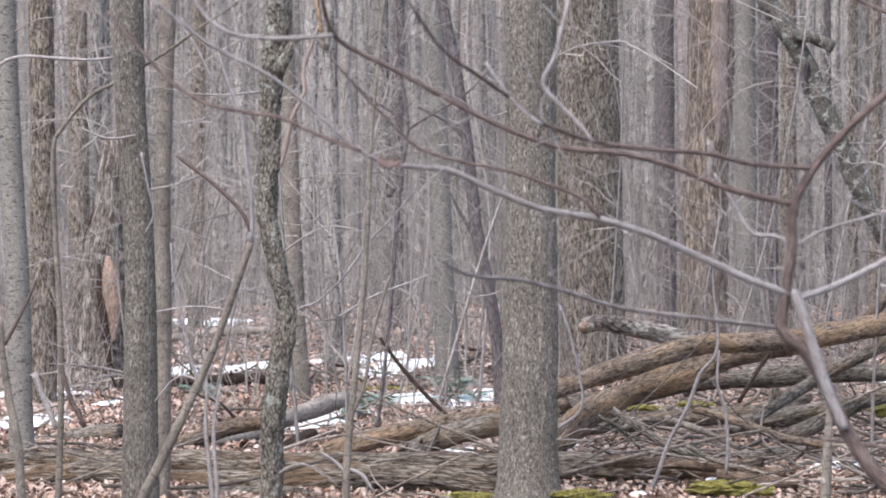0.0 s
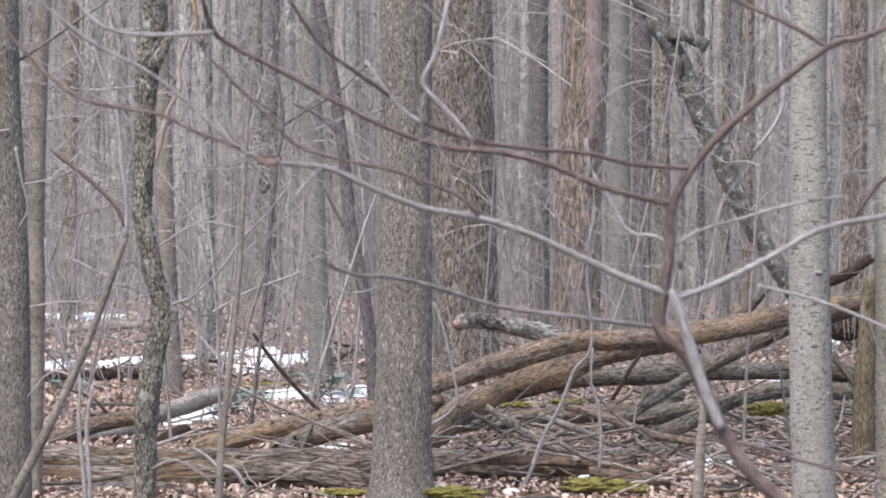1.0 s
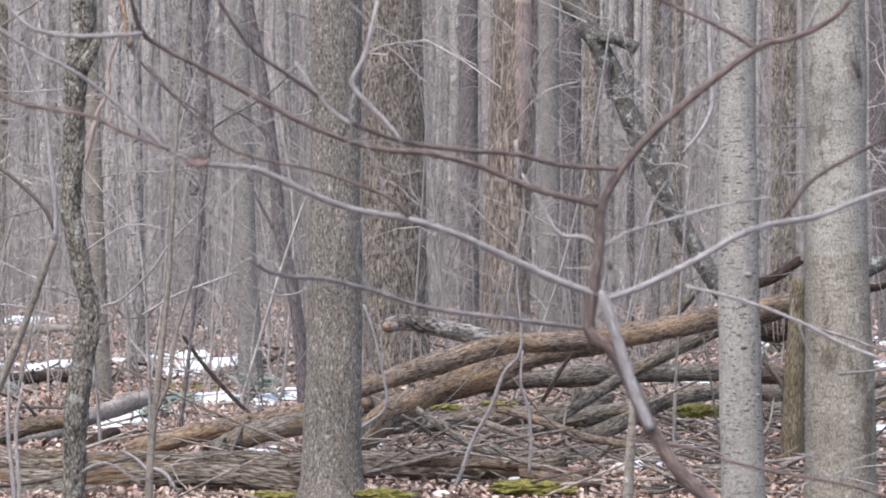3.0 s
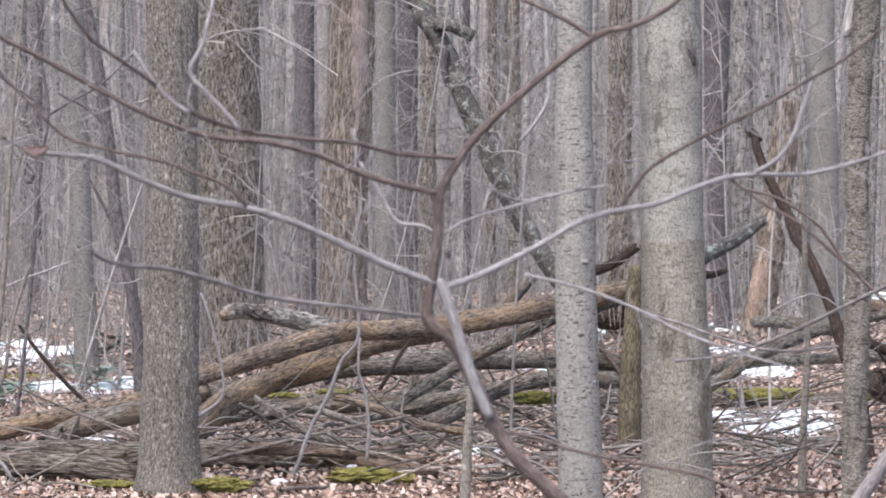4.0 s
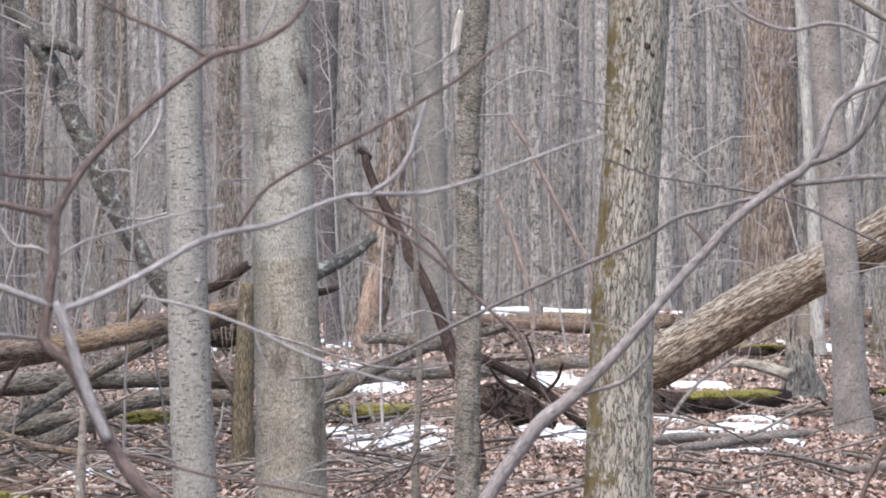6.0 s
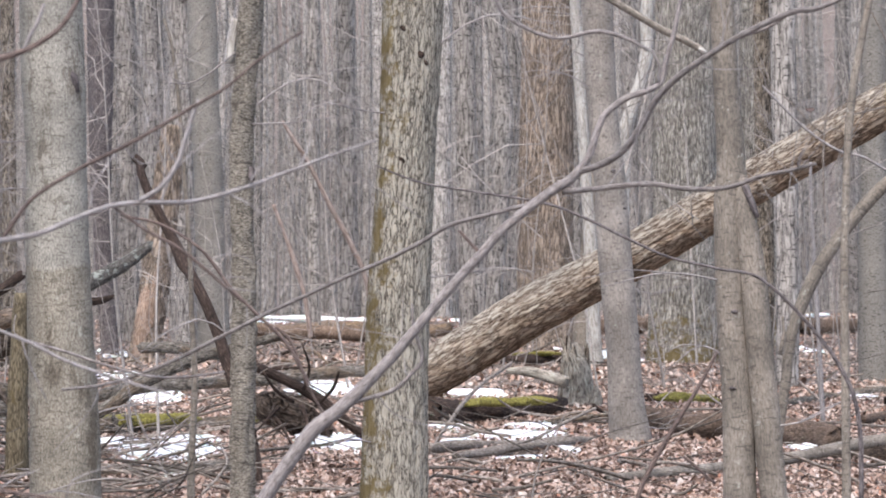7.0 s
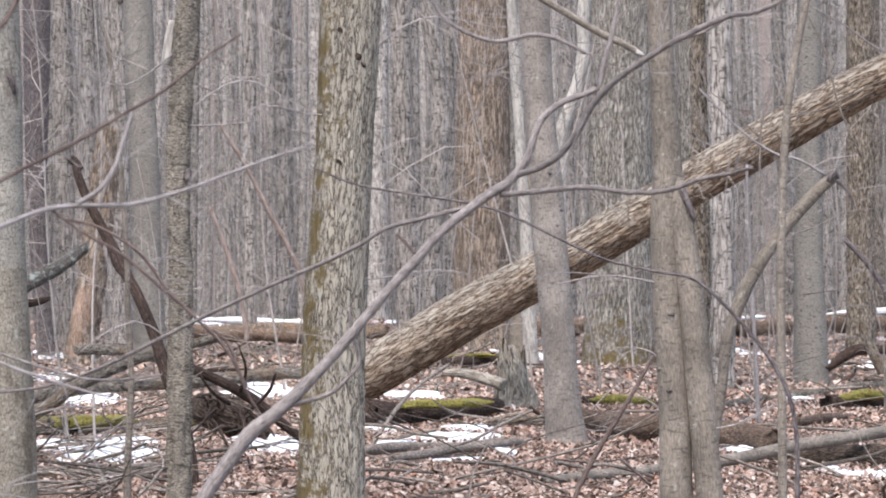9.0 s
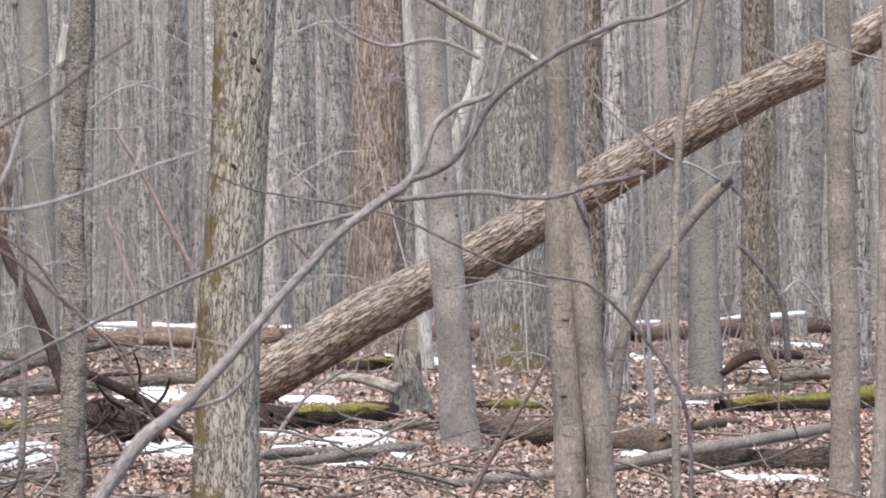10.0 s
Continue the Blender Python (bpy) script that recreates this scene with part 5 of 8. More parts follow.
fallen("slanting grey limb in the heap", [(-0.99, 24.00, 0.20, 0.056), (-0.74, 24.30, 0.28, 0.057), (-0.55, 24.60, 0.36, 0.050)], GREYLOG, gnarled, 44, 0.028)
fallen("short brown log half under the heap", [(-2.00, 21.90, 0.17, 0.038), (-1.55, 21.90, 0.15, 0.034), (-1.07, 21.90, 0.11, 0.041), (-0.90, 21.90, 0.10, 0.031)], ROTTEN, gnarled, 44, 0.028)
fallen("rotten brown stub on the leaves", [(-1.30, 21.60, 0.11, 0.041), (-1.06, 21.60, 0.08, 0.044), (-0.82, 21.60, 0.07, 0.034)], ROTTEN, gnarled, 44, 0.028)
fallen("long weathered log lying along the floor", [(-6.06, 22.40, 0.06, 0.077), (-5.16, 22.36, 0.08, 0.084), (-4.35, 22.31, 0.09, 0.080), (-3.55, 22.27, 0.10, 0.080), (-2.69, 22.23, 0.09, 0.080), (-1.91, 22.19, 0.10, 0.076), (-1.35, 22.14, 0.11, 0.069), (-1.06, 22.10, 0.16, 0.052)], SPLITLOG, gnarled, 56, 0.03)
fallen("split weathered log beside a longer one", [(-5.81, 21.50, 0.02, 0.067), (-5.09, 21.46, 0.06, 0.074), (-4.59, 21.42, 0.03, 0.077), (-3.82, 21.38, 0.06, 0.077), (-3.06, 21.34, 0.07, 0.074), (-2.56, 21.30, 0.06, 0.067)], SPLITLOG, gnarled, 56, 0.03)
fallen("brown mossy short log between two grey logs", [(-5.53, 21.80, 0.02, 0.068), (-5.25, 21.80, 0.05, 0.075), (-4.96, 21.80, 0.07, 0.061)], DEAD, gnarled, 44, 0.028)
fallen("grey log end lying on the leaves", [(-4.50, 21.00, -0.03, 0.043), (-3.89, 21.00, -0.00, 0.046), (-3.62, 21.00, -0.02, 0.033)], GREYLOG, gnarled, 44, 0.028)
fallen("brown rotten log reaching the heap", [(-4.13, 24.40, 0.04, 0.061), (-3.86, 24.44, 0.12, 0.069), (-3.51, 24.48, 0.20, 0.073), (-3.21, 24.52, 0.26, 0.069), (-2.90, 24.56, 0.32, 0.065), (-2.51, 24.60, 0.39, 0.065)], DEAD, gnarled, 44, 0.028)
fallen("grey-brown log beside a stout tree", [(-3.48, 23.60, 0.09, 0.063), (-3.29, 23.70, 0.17, 0.071), (-3.07, 23.80, 0.23, 0.075), (-2.82, 23.90, 0.28, 0.075), (-2.49, 24.00, 0.33, 0.071)], GREYLOG, gnarled, 44, 0.028)
fallen("pale grey log sloping to the leaves", [(-5.18, 25.50, 0.03, 0.052), (-4.96, 25.88, 0.08, 0.057), (-4.78, 26.25, 0.17, 0.066), (-4.59, 26.62, 0.24, 0.071), (-4.43, 27.00, 0.28, 0.068)], SILVER, gnarled, 44, 0.028)
fallen("brown slanting log behind a leaning sapling", [(-5.35, 24.80, 0.01, 0.054), (-5.15, 24.93, 0.09, 0.062), (-4.93, 25.07, 0.16, 0.063), (-4.71, 25.20, 0.20, 0.055)], DEAD, gnarled, 44, 0.028)
fallen("grey log on the leaves beside saplings", [(-6.99, 26.00, -0.03, 0.053), (-6.56, 26.00, -0.00, 0.061), (-6.26, 26.00, 0.03, 0.061), (-5.94, 26.00, 0.06, 0.057)], GREYLOG, gnarled, 44, 0.028)
fallen("short dark stub by the log", [(-4.55, 25.00, 0.01, 0.039), (-4.45, 25.10, 0.07, 0.047), (-4.38, 25.20, 0.12, 0.039)], DARKLOG, gnarled, 20, 0.028)
fallen("far brown log with snow beyond", [(-7.41, 34.50, 0.06, 0.059), (-7.04, 34.87, 0.07, 0.066), (-6.60, 35.24, 0.07, 0.066)], DARKLOG, gnarled, 44, 0.028)
fallen("far thin grey log", [(-11.27, 52.00, -0.12, 0.057), (-10.71, 53.00, -0.01, 0.066), (-10.21, 54.00, 0.01, 0.051)], GREYLOG, gnarled, 14, 0.1)
fallen("long pale far log lying behind snow", [(-10.45, 48.00, 0.05, 0.058), (-9.95, 48.00, 0.11, 0.062), (-9.45, 48.00, 0.16, 0.060), (-8.95, 48.00, 0.20, 0.045)], SILVER, gnarled, 18, 0.06)
fallen("bent dark stick standing in the leaves", [(-4.172, 27.00, 0.747, 0.0106), (-4.008, 27.00, 0.525, 0.0148), (-3.792, 27.00, 0.291, 0.0169), (-3.619, 27.00, 0.134, 0.0169)], DARKLOG, gnarled, 8, 0.028)
fallen("thin grey stick lying in the heap", [(-1.70, 22.92, 0.37, 0.022), (-1.449, 22.92, 0.286, 0.0194), (-1.224, 22.92, 0.184, 0.0130)], SMOOTH, gnarled, 8, 0.05, name='stick', category='stick', group='sticks of the heap')
fallen("thin brown stick lying in the heap", [(-2.650, 26.00, 0.496, 0.0189), (-2.460, 25.83, 0.494, 0.0169), (-2.292, 25.65, 0.447, 0.0112)], GREYLOG, gnarled, 8, 0.05, name='stick', category='stick', group='sticks of the heap')
fallen("thin grey stick lying in the heap", [(-0.51, 21.60, 0.35, 0.021), (-0.392, 21.71, 0.218, 0.0194), (-0.258, 21.82, 0.062, 0.0130)], GREYLOG, gnarled, 8, 0.05, name='stick', category='stick', group='sticks of the heap')
fallen("pale bare stick caught in the heap", [(-1.373, 26.00, 0.298, 0.0129), (-1.286, 26.03, 0.357, 0.0116), (-1.246, 26.07, 0.429, 0.0078)], SMOOTH, gnarled, 8, 0.05, name='stick', category='stick', group='sticks of the heap')
fallen("thin brown stick lying in the heap", [(-1.092, 24.58, 0.076, 0.0146), (-0.942, 24.76, 0.055, 0.0133), (-0.795, 24.95, 0.094, 0.0089)], SMOOTH, gnarled, 8, 0.05, name='stick', category='stick', group='sticks of the heap')
fallen("thin grey stick lying in the heap", [(0.16, 25.16, 0.69, 0.020), (0.325, 25.22, 0.481, 0.0184), (0.498, 25.29, 0.289, 0.0123)], DEAD, gnarled, 8, 0.05, name='stick', category='stick', group='sticks of the heap')
fallen("thin grey stick lying in the heap", [(-1.474, 21.60, 0.285, 0.0156), (-1.342, 21.60, 0.204, 0.0140), (-1.176, 21.59, 0.144, 0.0093)], GREYLOG, gnarled, 8, 0.05, name='stick', category='stick', group='sticks of the heap')
fallen("pale bare stick caught in the heap", [(-2.101, 22.62, 0.399, 0.0150), (-1.964, 22.67, 0.318, 0.0135), (-1.848, 22.73, 0.186, 0.0090)], GREYLOG, gnarled, 8, 0.05, name='stick', category='stick', group='sticks of the heap')
fallen("pale bare stick caught in the heap", [(-1.149, 26.00, 0.189, 0.0131), (-1.033, 26.02, 0.266, 0.0118), (-0.867, 26.04, 0.285, 0.0079)], DEAD, gnarled, 8, 0.05, name='stick', category='stick', group='sticks of the heap')
fallen("thin grey stick lying in the heap", [(-0.221, 23.71, 0.265, 0.0189), (-0.154, 23.63, 0.220, 0.0169), (-0.073, 23.55, 0.160, 0.0112)], GREYLOG, gnarled, 8, 0.05, name='stick', category='stick', group='sticks of the heap')
fallen("thin brown stick lying in the heap", [(-0.614, 23.64, 0.015, 0.0125), (-0.460, 23.80, 0.093, 0.0114), (-0.280, 23.96, 0.151, 0.0076)], SMOOTH, gnarled, 8, 0.05, name='stick', category='stick', group='sticks of the heap')
fallen("pale bare stick caught in the heap", [(-1.79, 26.00, 0.38, 0.025), (-1.63, 25.83, 0.47, 0.023), (-1.499, 25.66, 0.508, 0.0150)], GREYLOG, gnarled, 8, 0.05, name='stick', category='stick', group='sticks of the heap')
fallen("pale bare stick caught in the heap", [(-0.646, 21.60, 0.304, 0.0160), (-0.511, 21.60, 0.164, 0.0144), (-0.335, 21.60, 0.066, 0.0096)], GREYLOG, gnarled, 8, 0.05, name='stick', category='stick', group='sticks of the heap')
fallen("pale bare stick caught in the heap", [(-0.175, 24.16, 0.008, 0.0167), (0.009, 24.36, 0.059, 0.0151), (0.194, 24.56, 0.158, 0.0102)], SMOOTH, gnarled, 8, 0.05, name='stick', category='stick', group='sticks of the heap')
fallen("thin brown stick lying in the heap", [(-1.076, 22.62, 0.228, 0.0122), (-0.978, 22.66, 0.170, 0.0110), (-0.913, 22.71, 0.130, 0.0073)], GREYLOG, gnarled, 8, 0.05, name='stick', category='stick', group='sticks of the heap')
fallen("moss-topped log on the leaves", [(0.93, 29.48, 0.07, 0.069), (1.29, 29.79, 0.06, 0.070), (1.68, 30.11, 0.06, 0.066), (2.06, 30.42, 0.05, 0.062), (2.63, 30.73, 0.06, 0.058)], GREYLOG, gnarled, 44, 0.028)
fallen("long thin grey log across brushwood", [(0.92, 27.00, 0.43, 0.047), (1.35, 27.20, 0.51, 0.047), (1.79, 27.40, 0.51, 0.043), (2.36, 27.60, 0.53, 0.048), (2.77, 27.80, 0.56, 0.048), (3.19, 28.00, 0.57, 0.044)], GREYLOG, gnarled, 20, 0.028)
fallen("grey log end lying on another", [(1.40, 28.00, 0.77, 0.039), (1.59, 27.67, 0.77, 0.048), (1.83, 27.33, 0.74, 0.047), (2.02, 27.00, 0.72, 0.042)], GREYLOG, gnarled, 20, 0.028)
fallen("forked grey limb sloping to the leaves", [(0.88, 26.00, 0.32, 0.053), (1.09, 26.10, 0.42, 0.053), (1.30, 26.20, 0.55, 0.049), (1.59, 26.30, 0.68, 0.045), (1.89, 26.40, 0.78, 0.041), (2.35, 26.50, 0.89, 0.033)], GREYLOG, gnarled, 20, 0.028)
fallen("dark broken stem leaning from the brushwood", [(1.88, 23.00, -0.17, 0.036), (1.89, 23.14, 0.12, 0.034), (1.85, 23.27, 0.40, 0.036), (1.74, 23.41, 0.74, 0.040), (1.68, 23.55, 0.98, 0.039), (1.60, 23.68, 1.20, 0.037), (1.52, 23.82, 1.37, 0.037), (1.48, 23.95, 1.45, 0.047), (1.42, 24.09, 1.60, 0.036), (1.30, 24.23, 1.85, 0.032), (1.23, 24.36, 2.04, 0.029), (1.22, 24.50, 2.14, 0.025)], DARKLOG, gentle, 18, 0.03)
fallen("short broken stub beside the dark stem", [(1.19, 24.45, 2.16, 0.029), (1.22, 24.45, 2.13, 0.031), (1.25, 24.45, 2.09, 0.023)], DARKLOG, gnarled, 12, 0.028)
fallen("dark root limb curving through brushwood", [(1.98, 25.00, 0.74, 0.033), (2.22, 25.00, 0.63, 0.035), (2.45, 25.00, 0.50, 0.039), (2.61, 25.00, 0.37, 0.037), (2.79, 25.00, 0.22, 0.029)], DARKLOG, gentle, 20, 0.028)
root = fallen("dark brown root plate of a fallen tree", [(2.14, 26.10, 0.46, 0.045), (2.20, 26.05, 0.40, 0.120), (2.32, 26.00, 0.36, 0.130), (2.42, 26.00, 0.32, 0.160), (2.52, 26.00, 0.28, 0.100), (2.66, 25.95, 0.20, 0.045)], ROOTWOOD, gnarled, 56, 0.016, name="root", category="root plate", group="", jag=0.0)
g = np.random.default_rng(88)
for i in range(16):
    x, z = 2.16 + 0.45 * g.random(), 0.22 + 0.28 * g.random()
    a, n = g.random() * 6.28, 0.10 + 0.16 * g.random()
    limb(root, [(x, 25.92, z, 0.012), (x + math.cos(a) * n * 0.5, 25.82, z + math.sin(a) * n * 0.4, 0.009), (x + math.cos(a + 0.5) * n, 25.80, z + math.sin(a + 0.5) * n * 0.8 - 0.03, 0.004)], ROOTWOOD, "rootlet", 7, 0.03, seed=i)
fallen("thin dark root among brushwood", [(2.124, 24.80, 0.402, 0.0155), (2.194, 24.70, 0.310, 0.0135), (2.243, 24.60, 0.200, 0.0077)], DARKLOG, gnarled, 8, 0.028, group='loose roots')
fallen("thin dark root among brushwood", [(2.338, 24.80, 0.442, 0.0175), (2.368, 24.70, 0.330, 0.0135), (2.339, 24.60, 0.212, 0.0077)], DARKLOG, gnarled, 8, 0.028, group='loose roots')
fallen("thin dark root among brushwood", [(2.416, 24.80, 0.422, 0.0155), (2.484, 24.70, 0.311, 0.0116), (2.501, 24.60, 0.239, 0.0058)], DARKLOG, gnarled, 8, 0.028, group='loose roots')
fallen("thin dark root among brushwood", [(2.280, 24.80, 0.480, 0.0136), (2.154, 24.70, 0.562, 0.0116), (2.060, 24.60, 0.689, 0.0077)], DARKLOG, gnarled, 8, 0.028, group='loose roots')
fallen("thin dark root among brushwood", [(2.435, 24.80, 0.442, 0.0136), (2.541, 24.70, 0.563, 0.0116), (2.576, 24.60, 0.683, 0.0077)], DARKLOG, gnarled, 8, 0.028, group='loose roots')
fallen("thin dark root among brushwood", [(2.183, 24.80, 0.441, 0.0136), (2.077, 24.70, 0.349, 0.0097), (1.992, 24.60, 0.276, 0.0058)], DARKLOG, gnarled, 8, 0.028, group='loose roots')
fallen("thin dark root among brushwood", [(2.357, 24.80, 0.558, 0.0117), (2.386, 24.70, 0.717, 0.0097), (2.329, 24.60, 0.875, 0.0058)], DARKLOG, gnarled, 8, 0.028, group='loose roots')
fallen("short grey log on the leaves", [(0.93, 24.01, 0.04, 0.038), (1.28, 24.14, 0.05, 0.045), (1.59, 24.27, 0.05, 0.049), (1.86, 24.40, 0.05, 0.046)], GREYLOG, gnarled, 20, 0.028)
fallen("brown half-buried pole on the leaves", [(-0.08, 22.69, 0.03, 0.028), (0.24, 22.98, 0.04, 0.032), (0.46, 23.28, 0.03, 0.033)], DEAD, gnarled, 16, 0.028)
fallen("pink-brown dead stem leaning in the stand", [(2.951, 33.00, 2.684, 0.0155), (3.18, 33.00, 2.31, 0.023), (3.39, 33.00, 1.89, 0.026), (3.60, 33.00, 1.51, 0.026), (3.73, 33.00, 1.15, 0.026), (3.79, 33.00, 0.53, 0.026)], DRYSTEM, gnarled, 10, 0.028)
fallen("second pink-brown stem leaning in the stand", [(3.12, 36.00, 1.95, 0.023), (3.28, 36.00, 1.50, 0.028), (3.42, 36.00, 1.05, 0.028), (3.48, 36.00, 0.60, 0.028)], DRYSTEM, gnarled, 10, 0.028)
fallen("brown rotting log at the back of the clearing", [(3.68, 46.00, 0.48, 0.086), (4.40, 46.00, 0.38, 0.094), (5.18, 46.00, 0.34, 0.086)], ROTTEN, gnarled, 20, 0.08)
fallen("huge fallen trunk leaning across the stand", [(3.97, 33.00, 0.17, 0.222), (4.31, 32.81, 0.38, 0.226), (4.75, 32.62, 0.66, 0.225), (5.14, 32.42, 0.91, 0.223), (5.63, 32.23, 1.19, 0.217), (6.07, 32.04, 1.44, 0.211), (6.60, 31.85, 1.77, 0.204), (7.08, 31.65, 2.08, 0.198), (7.87, 31.46, 2.55, 0.192), (8.56, 31.27, 2.94, 0.181), (9.08, 31.08, 3.19, 0.170), (9.64, 30.88, 3.52, 0.160), (10.53, 30.69, 4.04, 0.144), (11.68, 30.50, 4.68, 0.129)], LEANING, ridges, 110, 0.02, category='fallen trunk', group='')
fallen("dark log with a mossy top", [(3.95, 30.45, 0.11, 0.110), (4.44, 30.98, 0.10, 0.107), (4.92, 31.50, 0.09, 0.099), (5.36, 32.03, 0.09, 0.085)], DARKLOG, gnarled, 44, 0.028)
fallen("far mossy log behind the stump", [(6.61, 43.68, 0.07, 0.068), (7.08, 44.02, 0.07, 0.076), (7.53, 44.36, 0.06, 0.063)], DARKLOG, gnarled, 44, 0.028)
fallen("red-brown rotten log lying in fallen leaves", [(5.54, 29.16, 0.10, 0.100), (5.70, 28.32, 0.10, 0.111), (5.89, 27.49, 0.11, 0.112), (6.19, 26.65, 0.10, 0.104), (6.38, 25.81, 0.10, 0.093)], ROTTEN, gnarled, 44, 0.028)
fallen("dark rotten log beneath a pole", [(6.10, 25.00, 0.02, 0.080), (6.50, 24.75, 0.02, 0.102), (6.83, 24.55, 0.03, 0.108), (7.30, 24.30, 0.05, 0.100)], ROOTWOOD, gnarled, 32, 0.028)
fallen("long pale pole lying on the leaves", [(4.11, 22.80, 0.04, 0.030), (4.57, 23.19, 0.05, 0.037), (5.02, 23.57, 0.05, 0.041), (5.59, 23.90, 0.09, 0.042), (6.08, 24.20, 0.15, 0.043), (6.63, 24.50, 0.20, 0.043), (7.11, 24.80, 0.24, 0.040), (7.51, 25.10, 0.27, 0.036)], SMOOTH, gentle, 24, 0.028)
fallen("thin grey pole on the leaves", [(3.42, 26.49, 0.04, 0.037), (3.86, 26.95, 0.03, 0.042), (4.32, 27.41, 0.01, 0.034), (4.73, 27.87, 0.03, 0.026)], STICKS, gnarled, 16, 0.028)
fallen("grey pole beside snow on the leaves", [(3.52, 25.70, 0.03, 0.032), (4.02, 26.31, 0.04, 0.037), (4.55, 26.91, 0.04, 0.034), (4.85, 27.52, 0.03, 0.026)], STICKS, gnarled, 16, 0.028)
fallen("pale broken root log behind the mossy one", [(4.91, 32.20, 0.39, 0.030), (5.06, 32.07, 0.38, 0.045), (5.20, 31.93, 0.35, 0.050), (5.37, 31.80, 0.29, 0.065)], STUMPWOOD, gnarled, 20, 0.028)
fallen("long thin pale stick propped on leaves", [(3.440, 26.50, -0.001, 0.0125), (3.768, 27.50, 0.235, 0.0151), (4.088, 28.50, 0.390, 0.0156), (4.515, 29.50, 0.554, 0.0139)], STICKS, gnarled, 8, 0.028)
fallen("thin pale stick across snow", [(3.425, 26.60, 0.225, 0.0104), (3.627, 26.47, 0.212, 0.0124), (3.798, 26.33, 0.166, 0.0124), (4.009, 26.20, 0.136, 0.0103)], STICKS, gnarled, 8, 0.028)
fallen("thin forked stick across snow", [(3.999, 26.00, 0.081, 0.0102), (4.240, 26.33, 0.121, 0.0103), (4.509, 26.67, 0.214, 0.0125), (4.783, 27.00, 0.292, 0.0106)], STICKS, gnarled, 8, 0.028)
fallen("thin bent stick on the leaves", [(3.272, 25.05, 0.008, 0.0078), (3.474, 24.78, 0.061, 0.0097), (3.670, 24.50, 0.008, 0.0077)], STICKS, gnarled, 8, 0.028)
fallen("fallen log with bright green moss", [(8.39, 31.89, 0.08, 0.080), (8.94, 32.14, 0.08, 0.086), (9.50, 32.40, 0.09, 0.091), (10.17, 32.65, 0.10, 0.092), (10.65, 32.90, 0.09, 0.088)], DARKLOG, gnarled, 44, 0.028)
fallen("thin brown log lying over mossy ones", [(7.48, 32.40, 0.04, 0.041), (8.33, 33.80, 0.04, 0.053), (9.32, 35.20, 0.05, 0.055), (10.36, 36.61, 0.05, 0.046)], GREYLOG, gnarled, 18, 0.028)
fallen("short brown branch on the leaves", [(7.45, 29.35, 0.04, 0.037), (7.83, 29.95, 0.04, 0.042), (8.25, 30.56, 0.03, 0.033)], ROTTEN, gnarled, 16, 0.028)
fallen("far reddish log capped with snow", [(13.10, 55.40, 0.15, 0.147), (14.51, 56.60, 0.13, 0.160), (15.97, 57.80, 0.12, 0.163), (17.49, 59.00, 0.15, 0.148)], ROTTEN, gnarled, 24, 0.06)
fallen("far brown log behind massive trees", [(9.56, 56.87, 0.14, 0.134), (10.42, 57.07, 0.14, 0.134), (11.10, 57.26, 0.13, 0.126)], ROTTEN, gnarled, 24, 0.08)
fallen("far log behind the stand", [(4.55, 56.97, 0.12, 0.116), (5.43, 56.86, 0.14, 0.125), (6.50, 56.75, 0.12, 0.124), (7.66, 56.64, 0.11, 0.106)], DEAD, gnarled, 20, 0.08)
fallen("short branch leaning on brushwood", [(9.28, 34.00, 0.80, 0.037), (9.32, 34.00, 0.59, 0.048), (9.39, 34.00, 0.43, 0.053), (9.47, 34.00, 0.27, 0.048)], GREYLOG, gnarled, 14, 0.028)
fallen("curved brown branch among far logs", [(9.47, 36.00, 0.25, 0.039), (9.65, 36.00, 0.39, 0.056), (9.83, 36.00, 0.44, 0.056), (10.31, 36.00, 0.42, 0.039)], DARKLOG, gnarled, 16, 0.028)
fallen("grey broken limb among far logs", [(10.07, 36.00, 0.18, 0.039), (10.49, 36.00, 0.23, 0.056), (10.92, 36.00, 0.18, 0.051)], GREYLOG, gnarled, 16, 0.028)
owner, trunk = tree("splintered grey stump among snow and leaves", [(5.71, 33.03, 0.00, 0.215), (5.70, 33.03, 0.14, 0.160), (5.67, 33.03, 0.36, 0.135), (5.64, 33.03, 0.50, 0.105), (5.62, 33.03, 0.60, 0.060)], STUMPWOOD, gnarled, 48, 0.02, 0.0, crown=False, name='stump', category='stump', group='')
g = np.random.default_rng(64)
for i in range(9):
    a = math.pi * (1.05 + 0.9 * i / 8)
    x, y = 5.66 + 0.10 * math.cos(a), 33.03 + 0.10 * math.sin(a)
    top = 0.34 + 0.34 * g.random()
    limb(owner, [(x + 0.06 * math.cos(a), y - 0.02, -0.04, 0.050), (x + 0.02 * math.cos(a), y, 0.5 * top, 0.034), (x + g.normal(0, 0.015), y, 0.86 * top, 0.022), (x + g.normal(0, 0.03), y, top, 0.005)], (STUMPWOOD, GREYLOG, STUMPWOOD)[i % 3], "splinter", 9, 0.03, relief=gnarled, seed=i)
limb(owner, [(5.60, 32.98, 0.50, 0.036), (5.59, 32.98, 0.61, 0.026), (5.577, 32.98, 0.680, 0.0077)], DARKLOG, "splinter", 8, 0.05)
limb(owner, [(5.80, 32.86, -0.02, 0.085), (5.83, 32.86, 0.10, 0.060), (5.82, 32.86, 0.22, 0.020)], STUMPWOOD, "splinter", 14, 0.05, relief=gnarled)

